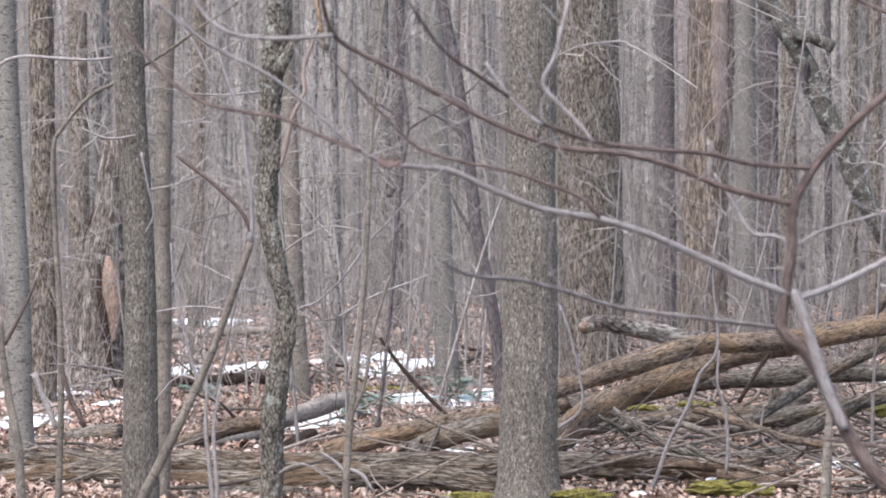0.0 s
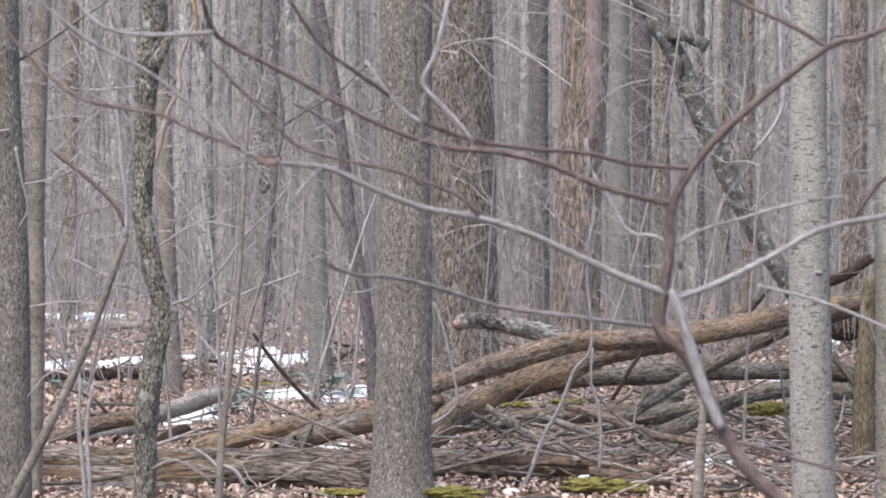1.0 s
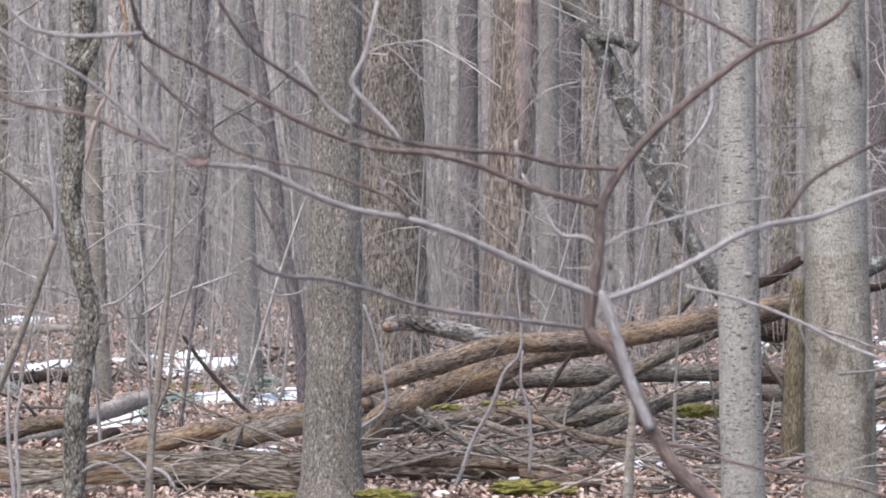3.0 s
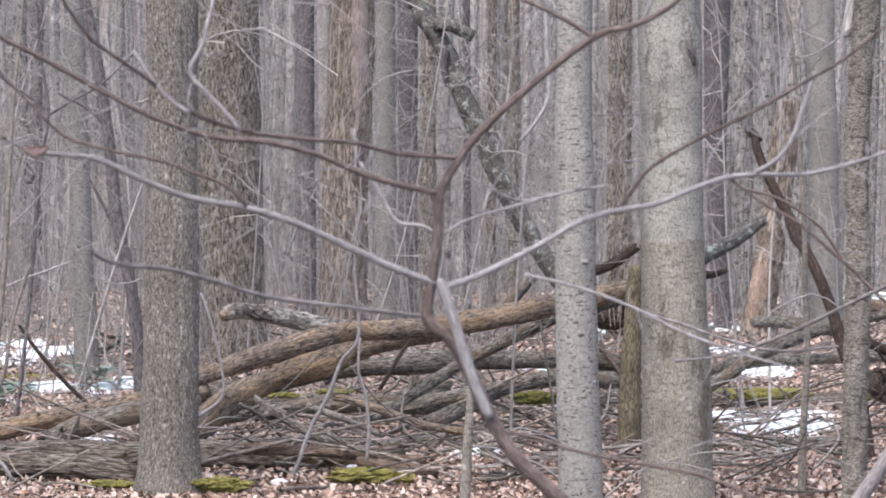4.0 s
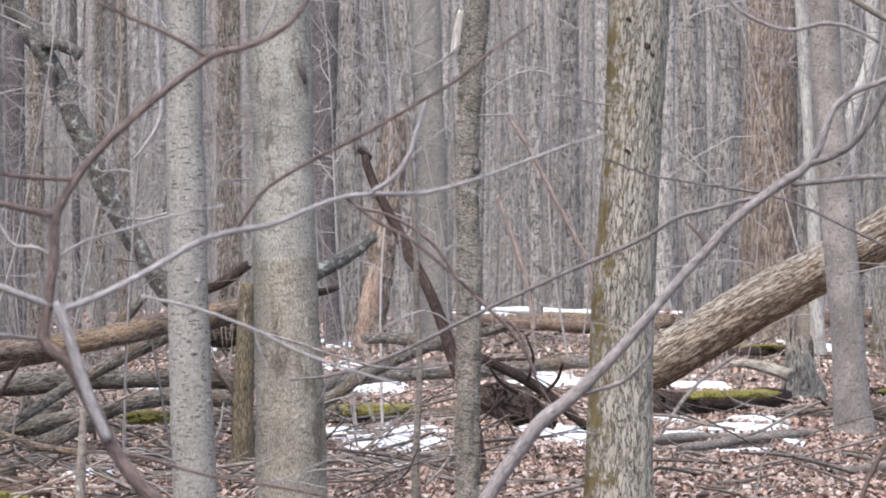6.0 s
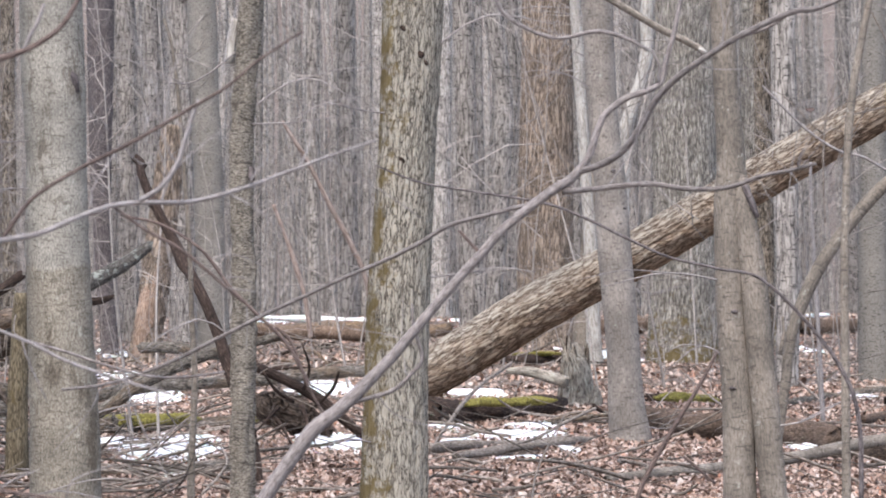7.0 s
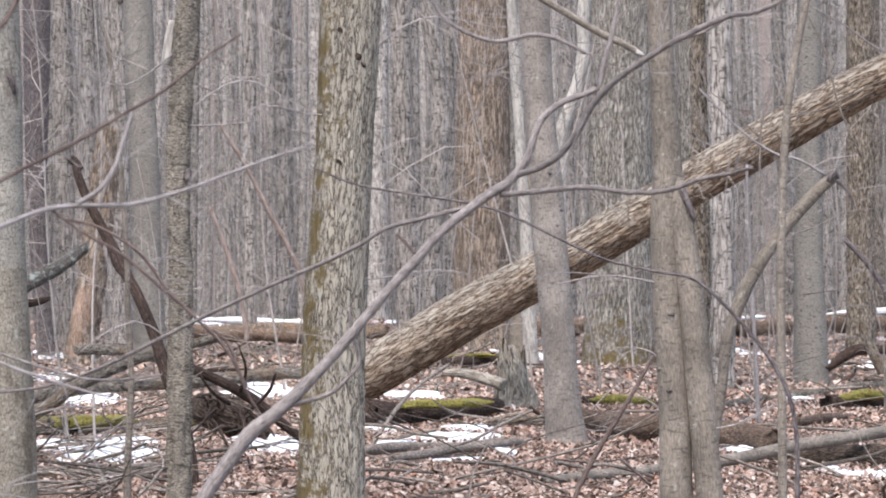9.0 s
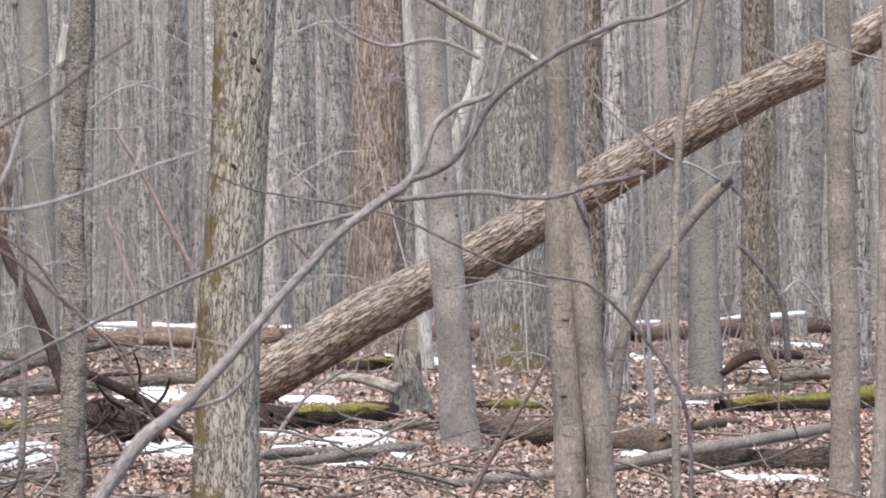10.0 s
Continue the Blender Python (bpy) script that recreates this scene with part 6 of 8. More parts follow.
# Solid dark body put in for the shaded gap below the raised logs.
root = fallen("dark body standing for the shaded gap under raised logs", [(0.10, 27.05, 0.88, 0.070), (0.22, 27.05, 0.87, 0.120), (0.36, 27.05, 0.86, 0.125), (0.50, 27.05, 0.90, 0.080)], ROOTWOOD, gnarled, 32, 0.03, name="root", category="root", group="", jag=0.05)
for i in range(9):
    x = 0.13 + 0.04 * i + 0.012 * math.sin(i * 5)
    limb(root, [(x, 26.86, 1.00, 0.007), (x + 0.012 * math.sin(i * 3), 26.82, 0.90, 0.006), (x + 0.02 * math.sin(i * 7), 26.80, 0.76 + 0.03 * math.sin(i * 4), 0.003)], STICKS, "rootlet", 6, 0.03, label="pale hanging rootlet")

# tangles of brushwood
brush_pile(-5.84, 34.60, 0, 0.43, 0.33, 16, 70, "tangle of crooked dead sticks on the leaves")
brush_pile(10.60, 37.43, 0, 1.11, 0.35, 22, 71, "tangle of crooked dead sticks on the leaves")
brush_pile(4.63, 49.28, 0, 1.39, 0.39, 18, 72, "tangle of crooked dead sticks on the leaves")
brush_pile(3.91, 41.16, 0, 1.03, 0.32, 18, 73, "tangle of crooked dead sticks on the leaves")
brush_pile(0.53, 44.45, 0, 0.77, 0.49, 14, 74, "tangle of crooked dead sticks on the leaves")
brush_pile(5.29, 29.59, 0, 0.74, 0.19, 18, 75, "tangle of crooked dead sticks on the leaves")
brush_pile(-4.97, 38.82, 0, 0.55, 0.43, 14, 76, "tangle of crooked dead sticks on the leaves")

# moss
moss_cushion("yellow-green moss cushion on damp wood", -0.27, 25.00, 0.322, 0.157, 0.060, 0.043)
moss_cushion("yellow-green moss cushion on damp wood", -2.15, 26.80, 0.241, 0.126, 0.060, 0.021)
moss_cushion("yellow-green moss cushion on damp wood", -1.78, 26.80, 0.268, 0.126, 0.060, 0.021)
moss_cushion("yellow-green moss cushion on damp wood", -1.22, 21.50, 0.040, 0.219, 0.066, 0.040)
moss_cushion("yellow-green moss cushion on damp wood", -2.00, 20.50, 0.046, 0.144, 0.060, 0.042)
moss_cushion("yellow-green moss cushion on damp wood", 2.48, 30.00, 0.127, 0.070, 0.060, 0.047)
moss_cushion("yellow-green moss cushion on damp wood", 7.08, 44.00, 0.150, 0.276, 0.083, 0.028)
moss_cushion("yellow-green moss cushion on damp wood", -5.16, 34.00, 0.021, 0.319, 0.096, 0.037)
moss_cushion("yellow-green moss cushion on damp wood", -4.35, 34.00, -0.006, 0.160, 0.060, 0.027)
moss_cushion("yellow-green moss cushion on damp wood", -6.87, 33.00, 0.002, 0.181, 0.060, 0.026)
moss_cushion("yellow-green moss cushion on damp wood", -2.65, 20.80, 0.024, 0.195, 0.060, 0.020)
moss_cushion("yellow-green moss cushion on damp wood", -2.03, 20.50, 0.059, 0.177, 0.060, 0.022)
moss_cushion("yellow-green moss cushion on damp wood", -1.19, 21.10, 0.056, 0.248, 0.074, 0.036)
moss_cushion("yellow-green moss cushion on damp wood", -4.47, 21.60, 0.083, 0.101, 0.060, 0.017)
moss_on([(1.05, 29.76, 0.105, 0.056), (1.34, 29.76, 0.115, 0.062), (1.67, 29.78, 0.12, 0.058), (1.98, 29.80, 0.12, 0.042)], "yellow-green moss growing along a log")
moss_on([(4.23, 30.70, 0.16, 0.034), (4.45, 30.70, 0.18, 0.048), (4.79, 30.70, 0.18, 0.043), (5.11, 30.70, 0.19, 0.029)], "yellow-green moss growing along a log")
moss_on([(6.38, 33.00, 0.09, 0.041), (6.70, 33.00, 0.09, 0.057), (7.02, 33.00, 0.06, 0.047)], "yellow-green moss growing along a log")
fallen("half-hidden grey log under moss", [(6.34, 33.10, 0.05, 0.062), (6.72, 33.10, 0.04, 0.067), (7.09, 33.10, 0.01, 0.057)], DARKLOG, gnarled, 44, 0.028)
moss_on([(8.43, 31.93, 0.12, 0.035), (8.77, 31.93, 0.15, 0.055), (9.09, 31.93, 0.15, 0.040), (9.36, 31.93, 0.16, 0.055), (9.74, 31.93, 0.19, 0.065), (9.94, 31.93, 0.19, 0.060), (10.22, 31.93, 0.18, 0.045)], "bright green moss growing along a log")

# snow
snow_patch(-8.22, 32.55, 0.41, 1.20)
snow_patch(-7.18, 28.36, 0.22, 0.91)
snow_patch(-7.21, 31.31, 0.10, 0.98)
snow_patch(-8.03, 38.10, 0.19, 1.09)
snow_patch(-7.55, 39.25, 0.17, 1.35)
snow_patch(-4.98, 29.41, 0.23, 1.83)
snow_patch(-5.85, 40.38, 0.38, 2.62)
snow_patch(-6.59, 43.37, 0.25, 1.17)
snow_patch(-6.97, 41.85, 0.29, 1.31)
snow_patch(-4.14, 32.36, 0.25, 0.91)
snow_patch(-11.79, 58.06, 0.54, 1.26)
snow_patch(-1.31, 22.35, 0.10, 0.37)
snow_patch(-0.69, 23.69, 0.14, 0.31)
snow_patch(-3.32, 25.10, 0.15, 0.47)
snow_patch(-2.62, 25.65, 0.11, 0.41)
snow_patch(-4.78, 32.49, 0.29, 0.92)
snow_patch(-1.34, 22.39, 0.11, 0.37)
snow_patch(-0.66, 23.72, 0.19, 0.31)
snow_patch(0.55, 48.71, 0.36, 1.16)
snow_patch(2.12, 50.79, 0.24, 1.26)
snow_patch(1.85, 42.72, 0.38, 0.78)
snow_patch(-0.63, 37.38, 0.29, 0.77)
snow_patch(1.92, 36.38, 0.25, 1.30)
snow_patch(1.21, 28.45, 0.15, 0.99)
snow_patch(1.47, 27.12, 0.37, 1.08)
snow_patch(1.80, 28.87, 0.25, 0.61)
snow_patch(1.87, 27.34, 0.12, 0.64)
snow_patch(1.41, 23.81, 0.12, 0.24)
snow_patch(3.93, 37.59, 0.31, 1.38)
snow_patch(2.97, 28.40, 0.24, 1.09)
snow_patch(1.29, 28.22, 0.28, 0.68)
snow_patch(1.68, 28.11, 0.17, 0.58)
snow_patch(2.12, 51.02, 0.27, 1.26)
snow_patch(1.44, 24.03, 0.09, 0.25)
snow_patch(2.92, 28.16, 0.29, 0.97)
snow_patch(3.88, 37.46, 0.48, 1.54)
snow_patch(1.85, 36.74, 0.40, 1.31)
snow_patch(5.16, 36.05, 0.42, 0.96)
snow_patch(4.31, 28.49, 0.36, 0.80)
snow_patch(4.81, 29.74, 0.23, 0.76)
snow_patch(4.31, 31.12, 0.27, 0.48)
snow_patch(3.82, 27.73, 0.19, 0.28)
snow_patch(4.53, 27.61, 0.19, 0.24)
snow_patch(4.03, 25.83, 0.20, 0.16)
snow_patch(8.52, 47.92, 0.26, 3.11)
snow_patch(4.08, 30.14, 0.18, 0.56)
snow_patch(6.18, 25.95, 0.13, 0.50)
snow_patch(6.32, 24.04, 0.09, 0.43)
snow_patch(6.35, 23.14, 0.14, 0.47)
snow_patch(4.49, 26.42, 0.06, 0.34)
snow_patch(8.66, 34.26, 0.13, 0.51)
snow_patch(6.81, 70.19, 1.37, 2.11)
snow_patch(9.47, 66.94, 0.39, 1.65)
snow_patch(6.32, 23.16, 0.22, 0.47)
snow_patch(6.61, 23.08, 0.16, 0.40)
snow_patch(8.62, 34.18, 0.15, 0.51)
snow_patch(11.75, 43.30, 0.25, 1.18)
snow_patch(14.85, 53.09, 0.18, 1.77)
snow_patch(11.48, 49.24, 0.19, 1.51)
snow_on([(4.90, 60.00, 0.28, 0.038), (5.42, 60.00, 0.26, 0.052), (6.07, 60.00, 0.23, 0.052), (6.78, 60.00, 0.21, 0.038)])
snow_on([(13.85, 53.00, 0.41, 0.021), (14.21, 53.00, 0.44, 0.037), (14.65, 53.00, 0.45, 0.037), (15.23, 53.00, 0.50, 0.029)])
snow_on([(12.58, 53.00, 0.37, 0.025), (12.80, 53.00, 0.38, 0.037), (12.96, 53.00, 0.38, 0.025)])
snow_on([(0.27, 47.00, 0.05, 0.022), (0.49, 47.00, 0.07, 0.033), (0.77, 47.00, 0.07, 0.022)])
snow_clump(-1.72, 21.07, 0.043)
snow_clump(-1.73, 21.07, 0.043)
snow_clump(-0.70, 26.22, 0.033)
snow_clump(6.24, 23.71, 0.056)
snow_clump(6.12, 25.70, 0.080)

# saplings and bare shrubs

sapling = thing("sapling", (-3.99, 18.00, 0), "thin grey leaning sapling with few twigs", "sapling")
limb(sapling, [(-4.19, 18.50, -0.06, 0.029), (-4.11, 18.50, 0.16, 0.028), (-3.96, 18.50, 0.46, 0.026), (-3.81, 18.50, 0.77, 0.023), (-3.70, 18.50, 1.03, 0.020), (-3.608, 18.50, 1.285, 0.0188), (-3.530, 18.50, 1.506, 0.0174)], SMOOTH, "stem", 14, 0.05)
limb(sapling, [(-3.530, 18.50, 1.506, 0.0145), (-3.524, 18.50, 1.682, 0.0116), (-3.554, 18.50, 1.918, 0.0116), (-3.578, 18.50, 2.154, 0.0101), (-3.647, 18.50, 2.331, 0.0087), (-3.707, 18.50, 2.508, 0.0072)], GREYTWIG, "branch", 8, 0.05)
limb(sapling, [(-3.530, 18.50, 1.565, 0.0116), (-3.587, 18.50, 1.677, 0.0101), (-3.707, 18.50, 1.795, 0.0101), (-3.827, 18.50, 1.889, 0.0087), (-3.927, 18.50, 1.960, 0.0087)], TWIG, "branch", 8, 0.05)
limb(sapling, [(-3.813, 18.50, 0.767, 0.0087), (-3.873, 18.50, 1.003, 0.0072), (-3.939, 18.50, 1.328, 0.0058), (-3.957, 18.50, 1.505, 0.0043)], GREYTWIG, "branch", 8, 0.05)

sapling = thing("sapling", (-3.11, 19.00, 0), "slim upright grey sapling beside logs", "sapling")
limb(sapling, [(-3.12, 19.00, -0.03, 0.022), (-3.11, 19.00, 0.18, 0.021), (-3.099, 19.00, 0.418, 0.0193), (-3.068, 19.00, 0.720, 0.0179), (-3.038, 19.00, 1.022, 0.0164), (-3.007, 19.00, 1.353, 0.0134), (-2.989, 19.00, 1.715, 0.0119), (-2.971, 19.00, 2.076, 0.0104), (-2.940, 19.00, 2.437, 0.0074), (-2.904, 19.00, 2.798, 0.0060)], SMOOTH, "stem", 12, 0.05)
limb(sapling, [(-3.081, 19.00, 0.584, 0.0119), (-3.010, 19.00, 0.750, 0.0104), (-2.965, 19.00, 1.022, 0.0089), (-2.873, 19.00, 1.323, 0.0074)], SMOOTH, "branch", 8, 0.05)
limb(sapling, [(-3.102, 19.00, 0.267, 0.0104), (-3.178, 19.00, 0.342, 0.0089), (-3.255, 19.00, 0.387, 0.0060)], GREYTWIG, "branch", 8, 0.05)
limb(sapling, [(-3.099, 19.00, 0.297, 0.0119), (-3.026, 19.00, 0.268, 0.0104), (-2.959, 19.00, 0.172, 0.0104)], GREYTWIG, "branch", 8, 0.05)

sapling = thing("sapling", (-4.88, 19.00, 0), "twisted thin sapling at the edge", "sapling")
limb(sapling, [(-4.88, 19.00, -0.12, 0.030), (-4.89, 19.00, 0.16, 0.027), (-4.91, 19.00, 0.43, 0.025), (-4.96, 19.00, 0.68, 0.022), (-4.994, 19.00, 0.922, 0.0179), (-5.006, 19.00, 1.105, 0.0149)], SMOOTH, "stem", 12, 0.05)
limb(sapling, [(-4.981, 19.00, 0.952, 0.0119), (-4.896, 19.00, 1.105, 0.0089), (-4.799, 19.00, 1.304, 0.0074)], TWIG, "branch", 8, 0.05)

sapling = thing("sapling", (-4.82, 19.50, 0), "straight thin sapling bending at the top", "sapling")
limb(sapling, [(-4.818, 19.50, -0.128, 0.0199), (-4.805, 19.50, 0.154, 0.0199), (-4.792, 19.50, 0.593, 0.0183), (-4.798, 19.50, 1.093, 0.0183), (-4.826, 19.50, 1.594, 0.0153), (-4.836, 19.50, 2.016, 0.0122), (-4.778, 19.50, 2.141, 0.0107), (-4.624, 19.50, 2.312, 0.0107), (-4.417, 19.50, 2.417, 0.0092), (-4.178, 19.50, 2.566, 0.0092), (-3.988, 19.50, 2.698, 0.0076), (-3.798, 19.50, 2.821, 0.0061)], SMOOTH, "stem", 10, 0.05)
limb(sapling, [(-4.946, 19.50, 0.779, 0.0183), (-4.869, 19.50, 0.592, 0.0153), (-4.817, 19.50, 0.467, 0.0137)], GREYTWIG, "branch", 8, 0.05)
limb(sapling, [(-4.657, 19.50, 0.481, 0.0137), (-4.737, 19.50, 0.640, 0.0137), (-4.792, 19.50, 0.812, 0.0122)], TWIG, "branch", 8, 0.05)

sapling = thing("sapling", (-5.20, 20.50, 0), "arching grey branchlet sapling", "sapling")
limb(sapling, [(-5.404, 20.00, -0.016, 0.0125), (-5.370, 20.00, 1.594, 0.0125), (-5.320, 20.00, 2.366, 0.0094), (-5.270, 20.00, 2.510, 0.0094), (-5.138, 20.00, 2.557, 0.0094), (-4.908, 20.00, 2.543, 0.0094), (-4.744, 20.00, 2.536, 0.0078), (-4.606, 20.00, 2.548, 0.0078)], GREYTWIG, "stem", 8, 0.05)

sapling = thing("sapling", (-3.94, 19.50, 0), "pair of thin pale shoots", "sapling")
limb(sapling, [(-3.931, 19.50, -0.086, 0.0153), (-3.944, 19.50, 0.163, 0.0137), (-3.976, 19.50, 0.474, 0.0122), (-3.969, 19.50, 0.692, 0.0092), (-3.988, 19.50, 0.909, 0.0061)], GREYTWIG, "stem", 8, 0.05)
limb(sapling, [(-3.912, 19.50, -0.086, 0.0137), (-3.912, 19.50, 0.163, 0.0122), (-3.931, 19.50, 0.474, 0.0107), (-3.893, 19.50, 0.723, 0.0061)], GREYTWIG, "stem", 8, 0.05)

sapling = thing("sapling", (-4.29, 24.00, 0), "thin bare sapling with arching pale twigs", "sapling")
limb(sapling, [(-3.950, 22.00, 0.579, 0.0086), (-3.933, 22.00, 1.034, 0.0069), (-3.791, 22.00, 1.122, 0.0069), (-3.614, 22.00, 1.287, 0.0069), (-3.455, 22.00, 1.507, 0.0069), (-3.331, 22.00, 1.629, 0.0052), (-3.173, 22.00, 1.820, 0.0052)], GREYTWIG, "stem", 8, 0.05)
limb(sapling, [(-3.983, 24.00, 0.984, 0.0075), (-3.752, 24.00, 1.119, 0.0075), (-3.521, 24.00, 1.207, 0.0075), (-3.337, 24.00, 1.275, 0.0056)], GREYTWIG, "branch", 8, 0.05)

sapling = thing("sapling", (-3.75, 25.00, 0), "thin dark upright sapling", "sapling")
limb(sapling, [(-3.877, 25.00, 0.167, 0.0137), (-3.789, 25.00, 0.960, 0.0137), (-3.741, 25.00, 1.594, 0.0137), (-3.701, 25.00, 1.990, 0.0117), (-3.661, 25.00, 2.306, 0.0117), (-3.717, 25.00, 2.702, 0.0117), (-3.749, 25.00, 3.098, 0.0098)], DARK, "stem", 8, 0.05)
limb(sapling, [(-3.661, 25.00, 2.267, 0.0098), (-3.509, 25.00, 2.365, 0.0078), (-3.270, 25.00, 2.502, 0.0059), (-3.031, 25.00, 2.738, 0.0059)], DARK, "branch", 8, 0.05)
limb(sapling, [(-3.749, 25.00, 1.871, 0.0059), (-3.79, 25.00, 1.81, 0.023), (-3.813, 25.00, 1.800, 0.0059)], DARK, "seed_head", 8, 0.05)
limb(sapling, [(-3.701, 25.00, 2.346, 0.0078), (-3.949, 25.00, 2.505, 0.0098), (-4.150, 25.00, 2.705, 0.0078), (-4.311, 25.00, 2.904, 0.0059)], DARK, "branch", 8, 0.05)

sapling = thing("sapling", (-1.48, 21.00, 0), "pale vine-like shoots rising from the heap", "shoot")
limb(sapling, [(-1.719, 21.50, -0.059, 0.0135), (-1.651, 21.50, 0.077, 0.0135), (-1.567, 21.50, 0.314, 0.0118), (-1.466, 21.50, 0.500, 0.0118), (-1.382, 21.50, 0.719, 0.0118), (-1.281, 21.50, 0.871, 0.0101), (-1.308, 21.50, 1.325, 0.0067), (-1.265, 21.50, 1.662, 0.0051)], GREYTWIG, "stem", 8, 0.05)
limb(sapling, [(-1.230, 21.50, 0.114, 0.0101), (-1.220, 21.50, 0.316, 0.0101), (-1.241, 21.50, 0.518, 0.0101), (-1.281, 21.50, 0.652, 0.0084), (-1.274, 21.50, 0.854, 0.0084)], GREYTWIG, "stem", 8, 0.05)
limb(sapling, [(-2.297, 22.00, 0.347, 0.0103), (-2.141, 22.00, 0.487, 0.0086), (-2.176, 22.00, 0.764, 0.0086), (-2.228, 22.00, 0.971, 0.0086), (-2.280, 22.00, 1.110, 0.0069)], GREYTWIG, "stem", 8, 0.05)

sapling = thing("sapling", (-0.54, 18.00, 0), "short pale stem beside the shrub", "sapling")
limb(sapling, [(-0.57, 18.50, -0.05, 0.029), (-0.55, 18.50, 0.18, 0.028), (-0.54, 18.50, 0.41, 0.025), (-0.53, 18.50, 0.58, 0.020), (-0.531, 18.50, 0.700, 0.0145)], SMOOTH, "stem", 12, 0.05)

sapling = thing("sapling", (1.28, 20.00, 0), "slim grey sapling among brushwood", "sapling")
limb(sapling, [(1.30, 20.60, -0.04, 0.023), (1.31, 20.60, 0.35, 0.021), (1.332, 20.60, 0.797, 0.0177), (1.317, 20.60, 1.185, 0.0161), (1.309, 20.60, 1.572, 0.0145), (1.268, 20.60, 2.217, 0.0129), (1.225, 20.60, 2.668, 0.0097), (1.176, 20.60, 2.861, 0.0081)], SMOOTH, "stem", 12, 0.05)

sapling = thing("sapling", (3.62, 19.00, 0), "dark thin sapling rising from the leaves", "sapling")
limb(sapling, [(3.661, 19.50, 0.080, 0.0137), (3.716, 19.50, 0.234, 0.0137), (3.812, 19.50, 0.413, 0.0137), (3.934, 19.50, 0.610, 0.0122), (4.047, 19.50, 0.789, 0.0107), (4.146, 19.50, 0.968, 0.0076)], TWIG, "stem", 8, 0.05)
limb(sapling, [(3.948, 19.50, 0.386, 0.0092), (4.059, 19.50, 0.290, 0.0076), (4.122, 19.50, 0.233, 0.0076)], TWIG, "branch", 8, 0.05)

dead_pole = thing("dead_pole", (4.74, 20.50, 0), "pale broken dead stem leaning in the stand", "dead stem")
limb(dead_pole, [(4.72, 20.60, 0.37, 0.032), (4.78, 20.60, 0.74, 0.032), (4.82, 20.60, 1.03, 0.035), (4.93, 20.60, 1.31, 0.039), (5.05, 20.60, 1.51, 0.039), (5.19, 20.60, 1.69, 0.039), (5.35, 20.60, 1.86, 0.039), (5.46, 20.60, 1.95, 0.032)], SMOOTH, "stem", 16, 0.05, relief=gentle)
limb(dead_pole, [(5.402, 20.50, 1.920, 0.0193), (5.44, 20.50, 1.98, 0.026), (5.457, 20.50, 1.936, 0.0128)], DARK, "broken_end", 12, 0.05, relief=gnarled)
limb(dead_pole, [(4.723, 20.50, 0.905, 0.0128), (4.748, 20.50, 1.036, 0.0112), (4.741, 20.50, 1.128, 0.0080)], SMOOTH, "branch", 8, 0.05)
limb(dead_pole, [(5.415, 20.60, 1.961, 0.0097), (5.246, 20.60, 2.055, 0.0081), (5.110, 20.60, 2.088, 0.0081), (4.908, 20.60, 2.221, 0.0065), (4.656, 20.60, 2.469, 0.0065)], GREYTWIG, "branch", 8, 0.05)
limb(dead_pole, [(5.449, 20.60, 1.954, 0.0097), (5.551, 20.60, 1.854, 0.0081), (5.571, 20.60, 1.754, 0.0065)], DARK, "branch", 8, 0.05)

sapling = thing("sapling", (2.18, 17.00, 0), "thin dark twig stretched across the stand", "sapling")
limb(sapling, [(1.968, 17.00, 1.946, 0.0040), (2.184, 17.00, 1.864, 0.0053), (2.454, 17.00, 1.817, 0.0053), (2.781, 17.00, 1.761, 0.0067), (2.972, 17.00, 1.690, 0.0067), (3.163, 17.00, 1.597, 0.0067), (3.383, 17.00, 1.498, 0.0067), (3.618, 17.00, 1.441, 0.0067), (3.881, 17.00, 1.352, 0.0080), (4.269, 17.00, 0.857, 0.0106), (4.320, 17.00, 0.227, 0.0133)], DARK, "stem", 8, 0.05)

sapling = thing("sapling", (6.76, 28.00, 0), "thin shoot beside the pale tree", "sapling")
limb(sapling, [(6.793, 28.00, 0.104, 0.0197), (6.769, 28.00, 0.644, 0.0175), (6.737, 28.00, 1.273, 0.0153), (6.713, 28.00, 1.813, 0.0132), (6.707, 28.00, 2.172, 0.0110)], GREYTWIG, "stem", 8, 0.05)

sapling = thing("sapling", (10.19, 36.00, 0), "dark crooked sapling beyond mossy logs", "sapling")
limb(sapling, [(9.60, 34.00, 0.42, 0.032), (9.55, 34.00, 0.97, 0.032), (9.35, 34.00, 1.31, 0.029), (9.11, 34.00, 1.57, 0.027)], DARK, "stem", 8, 0.05)
limb(sapling, [(9.546, 34.00, 1.085, 0.0160), (9.746, 34.00, 1.193, 0.0133), (10.086, 34.00, 0.749, 0.0133)], GREYTWIG, "branch", 8, 0.05)
limb(sapling, [(8.762, 30.00, 2.848, 0.0164), (8.963, 30.00, 2.629, 0.0164), (9.165, 30.00, 2.546, 0.0164), (9.196, 30.00, 2.799, 0.0117)], DARK, "branch", 8, 0.05)


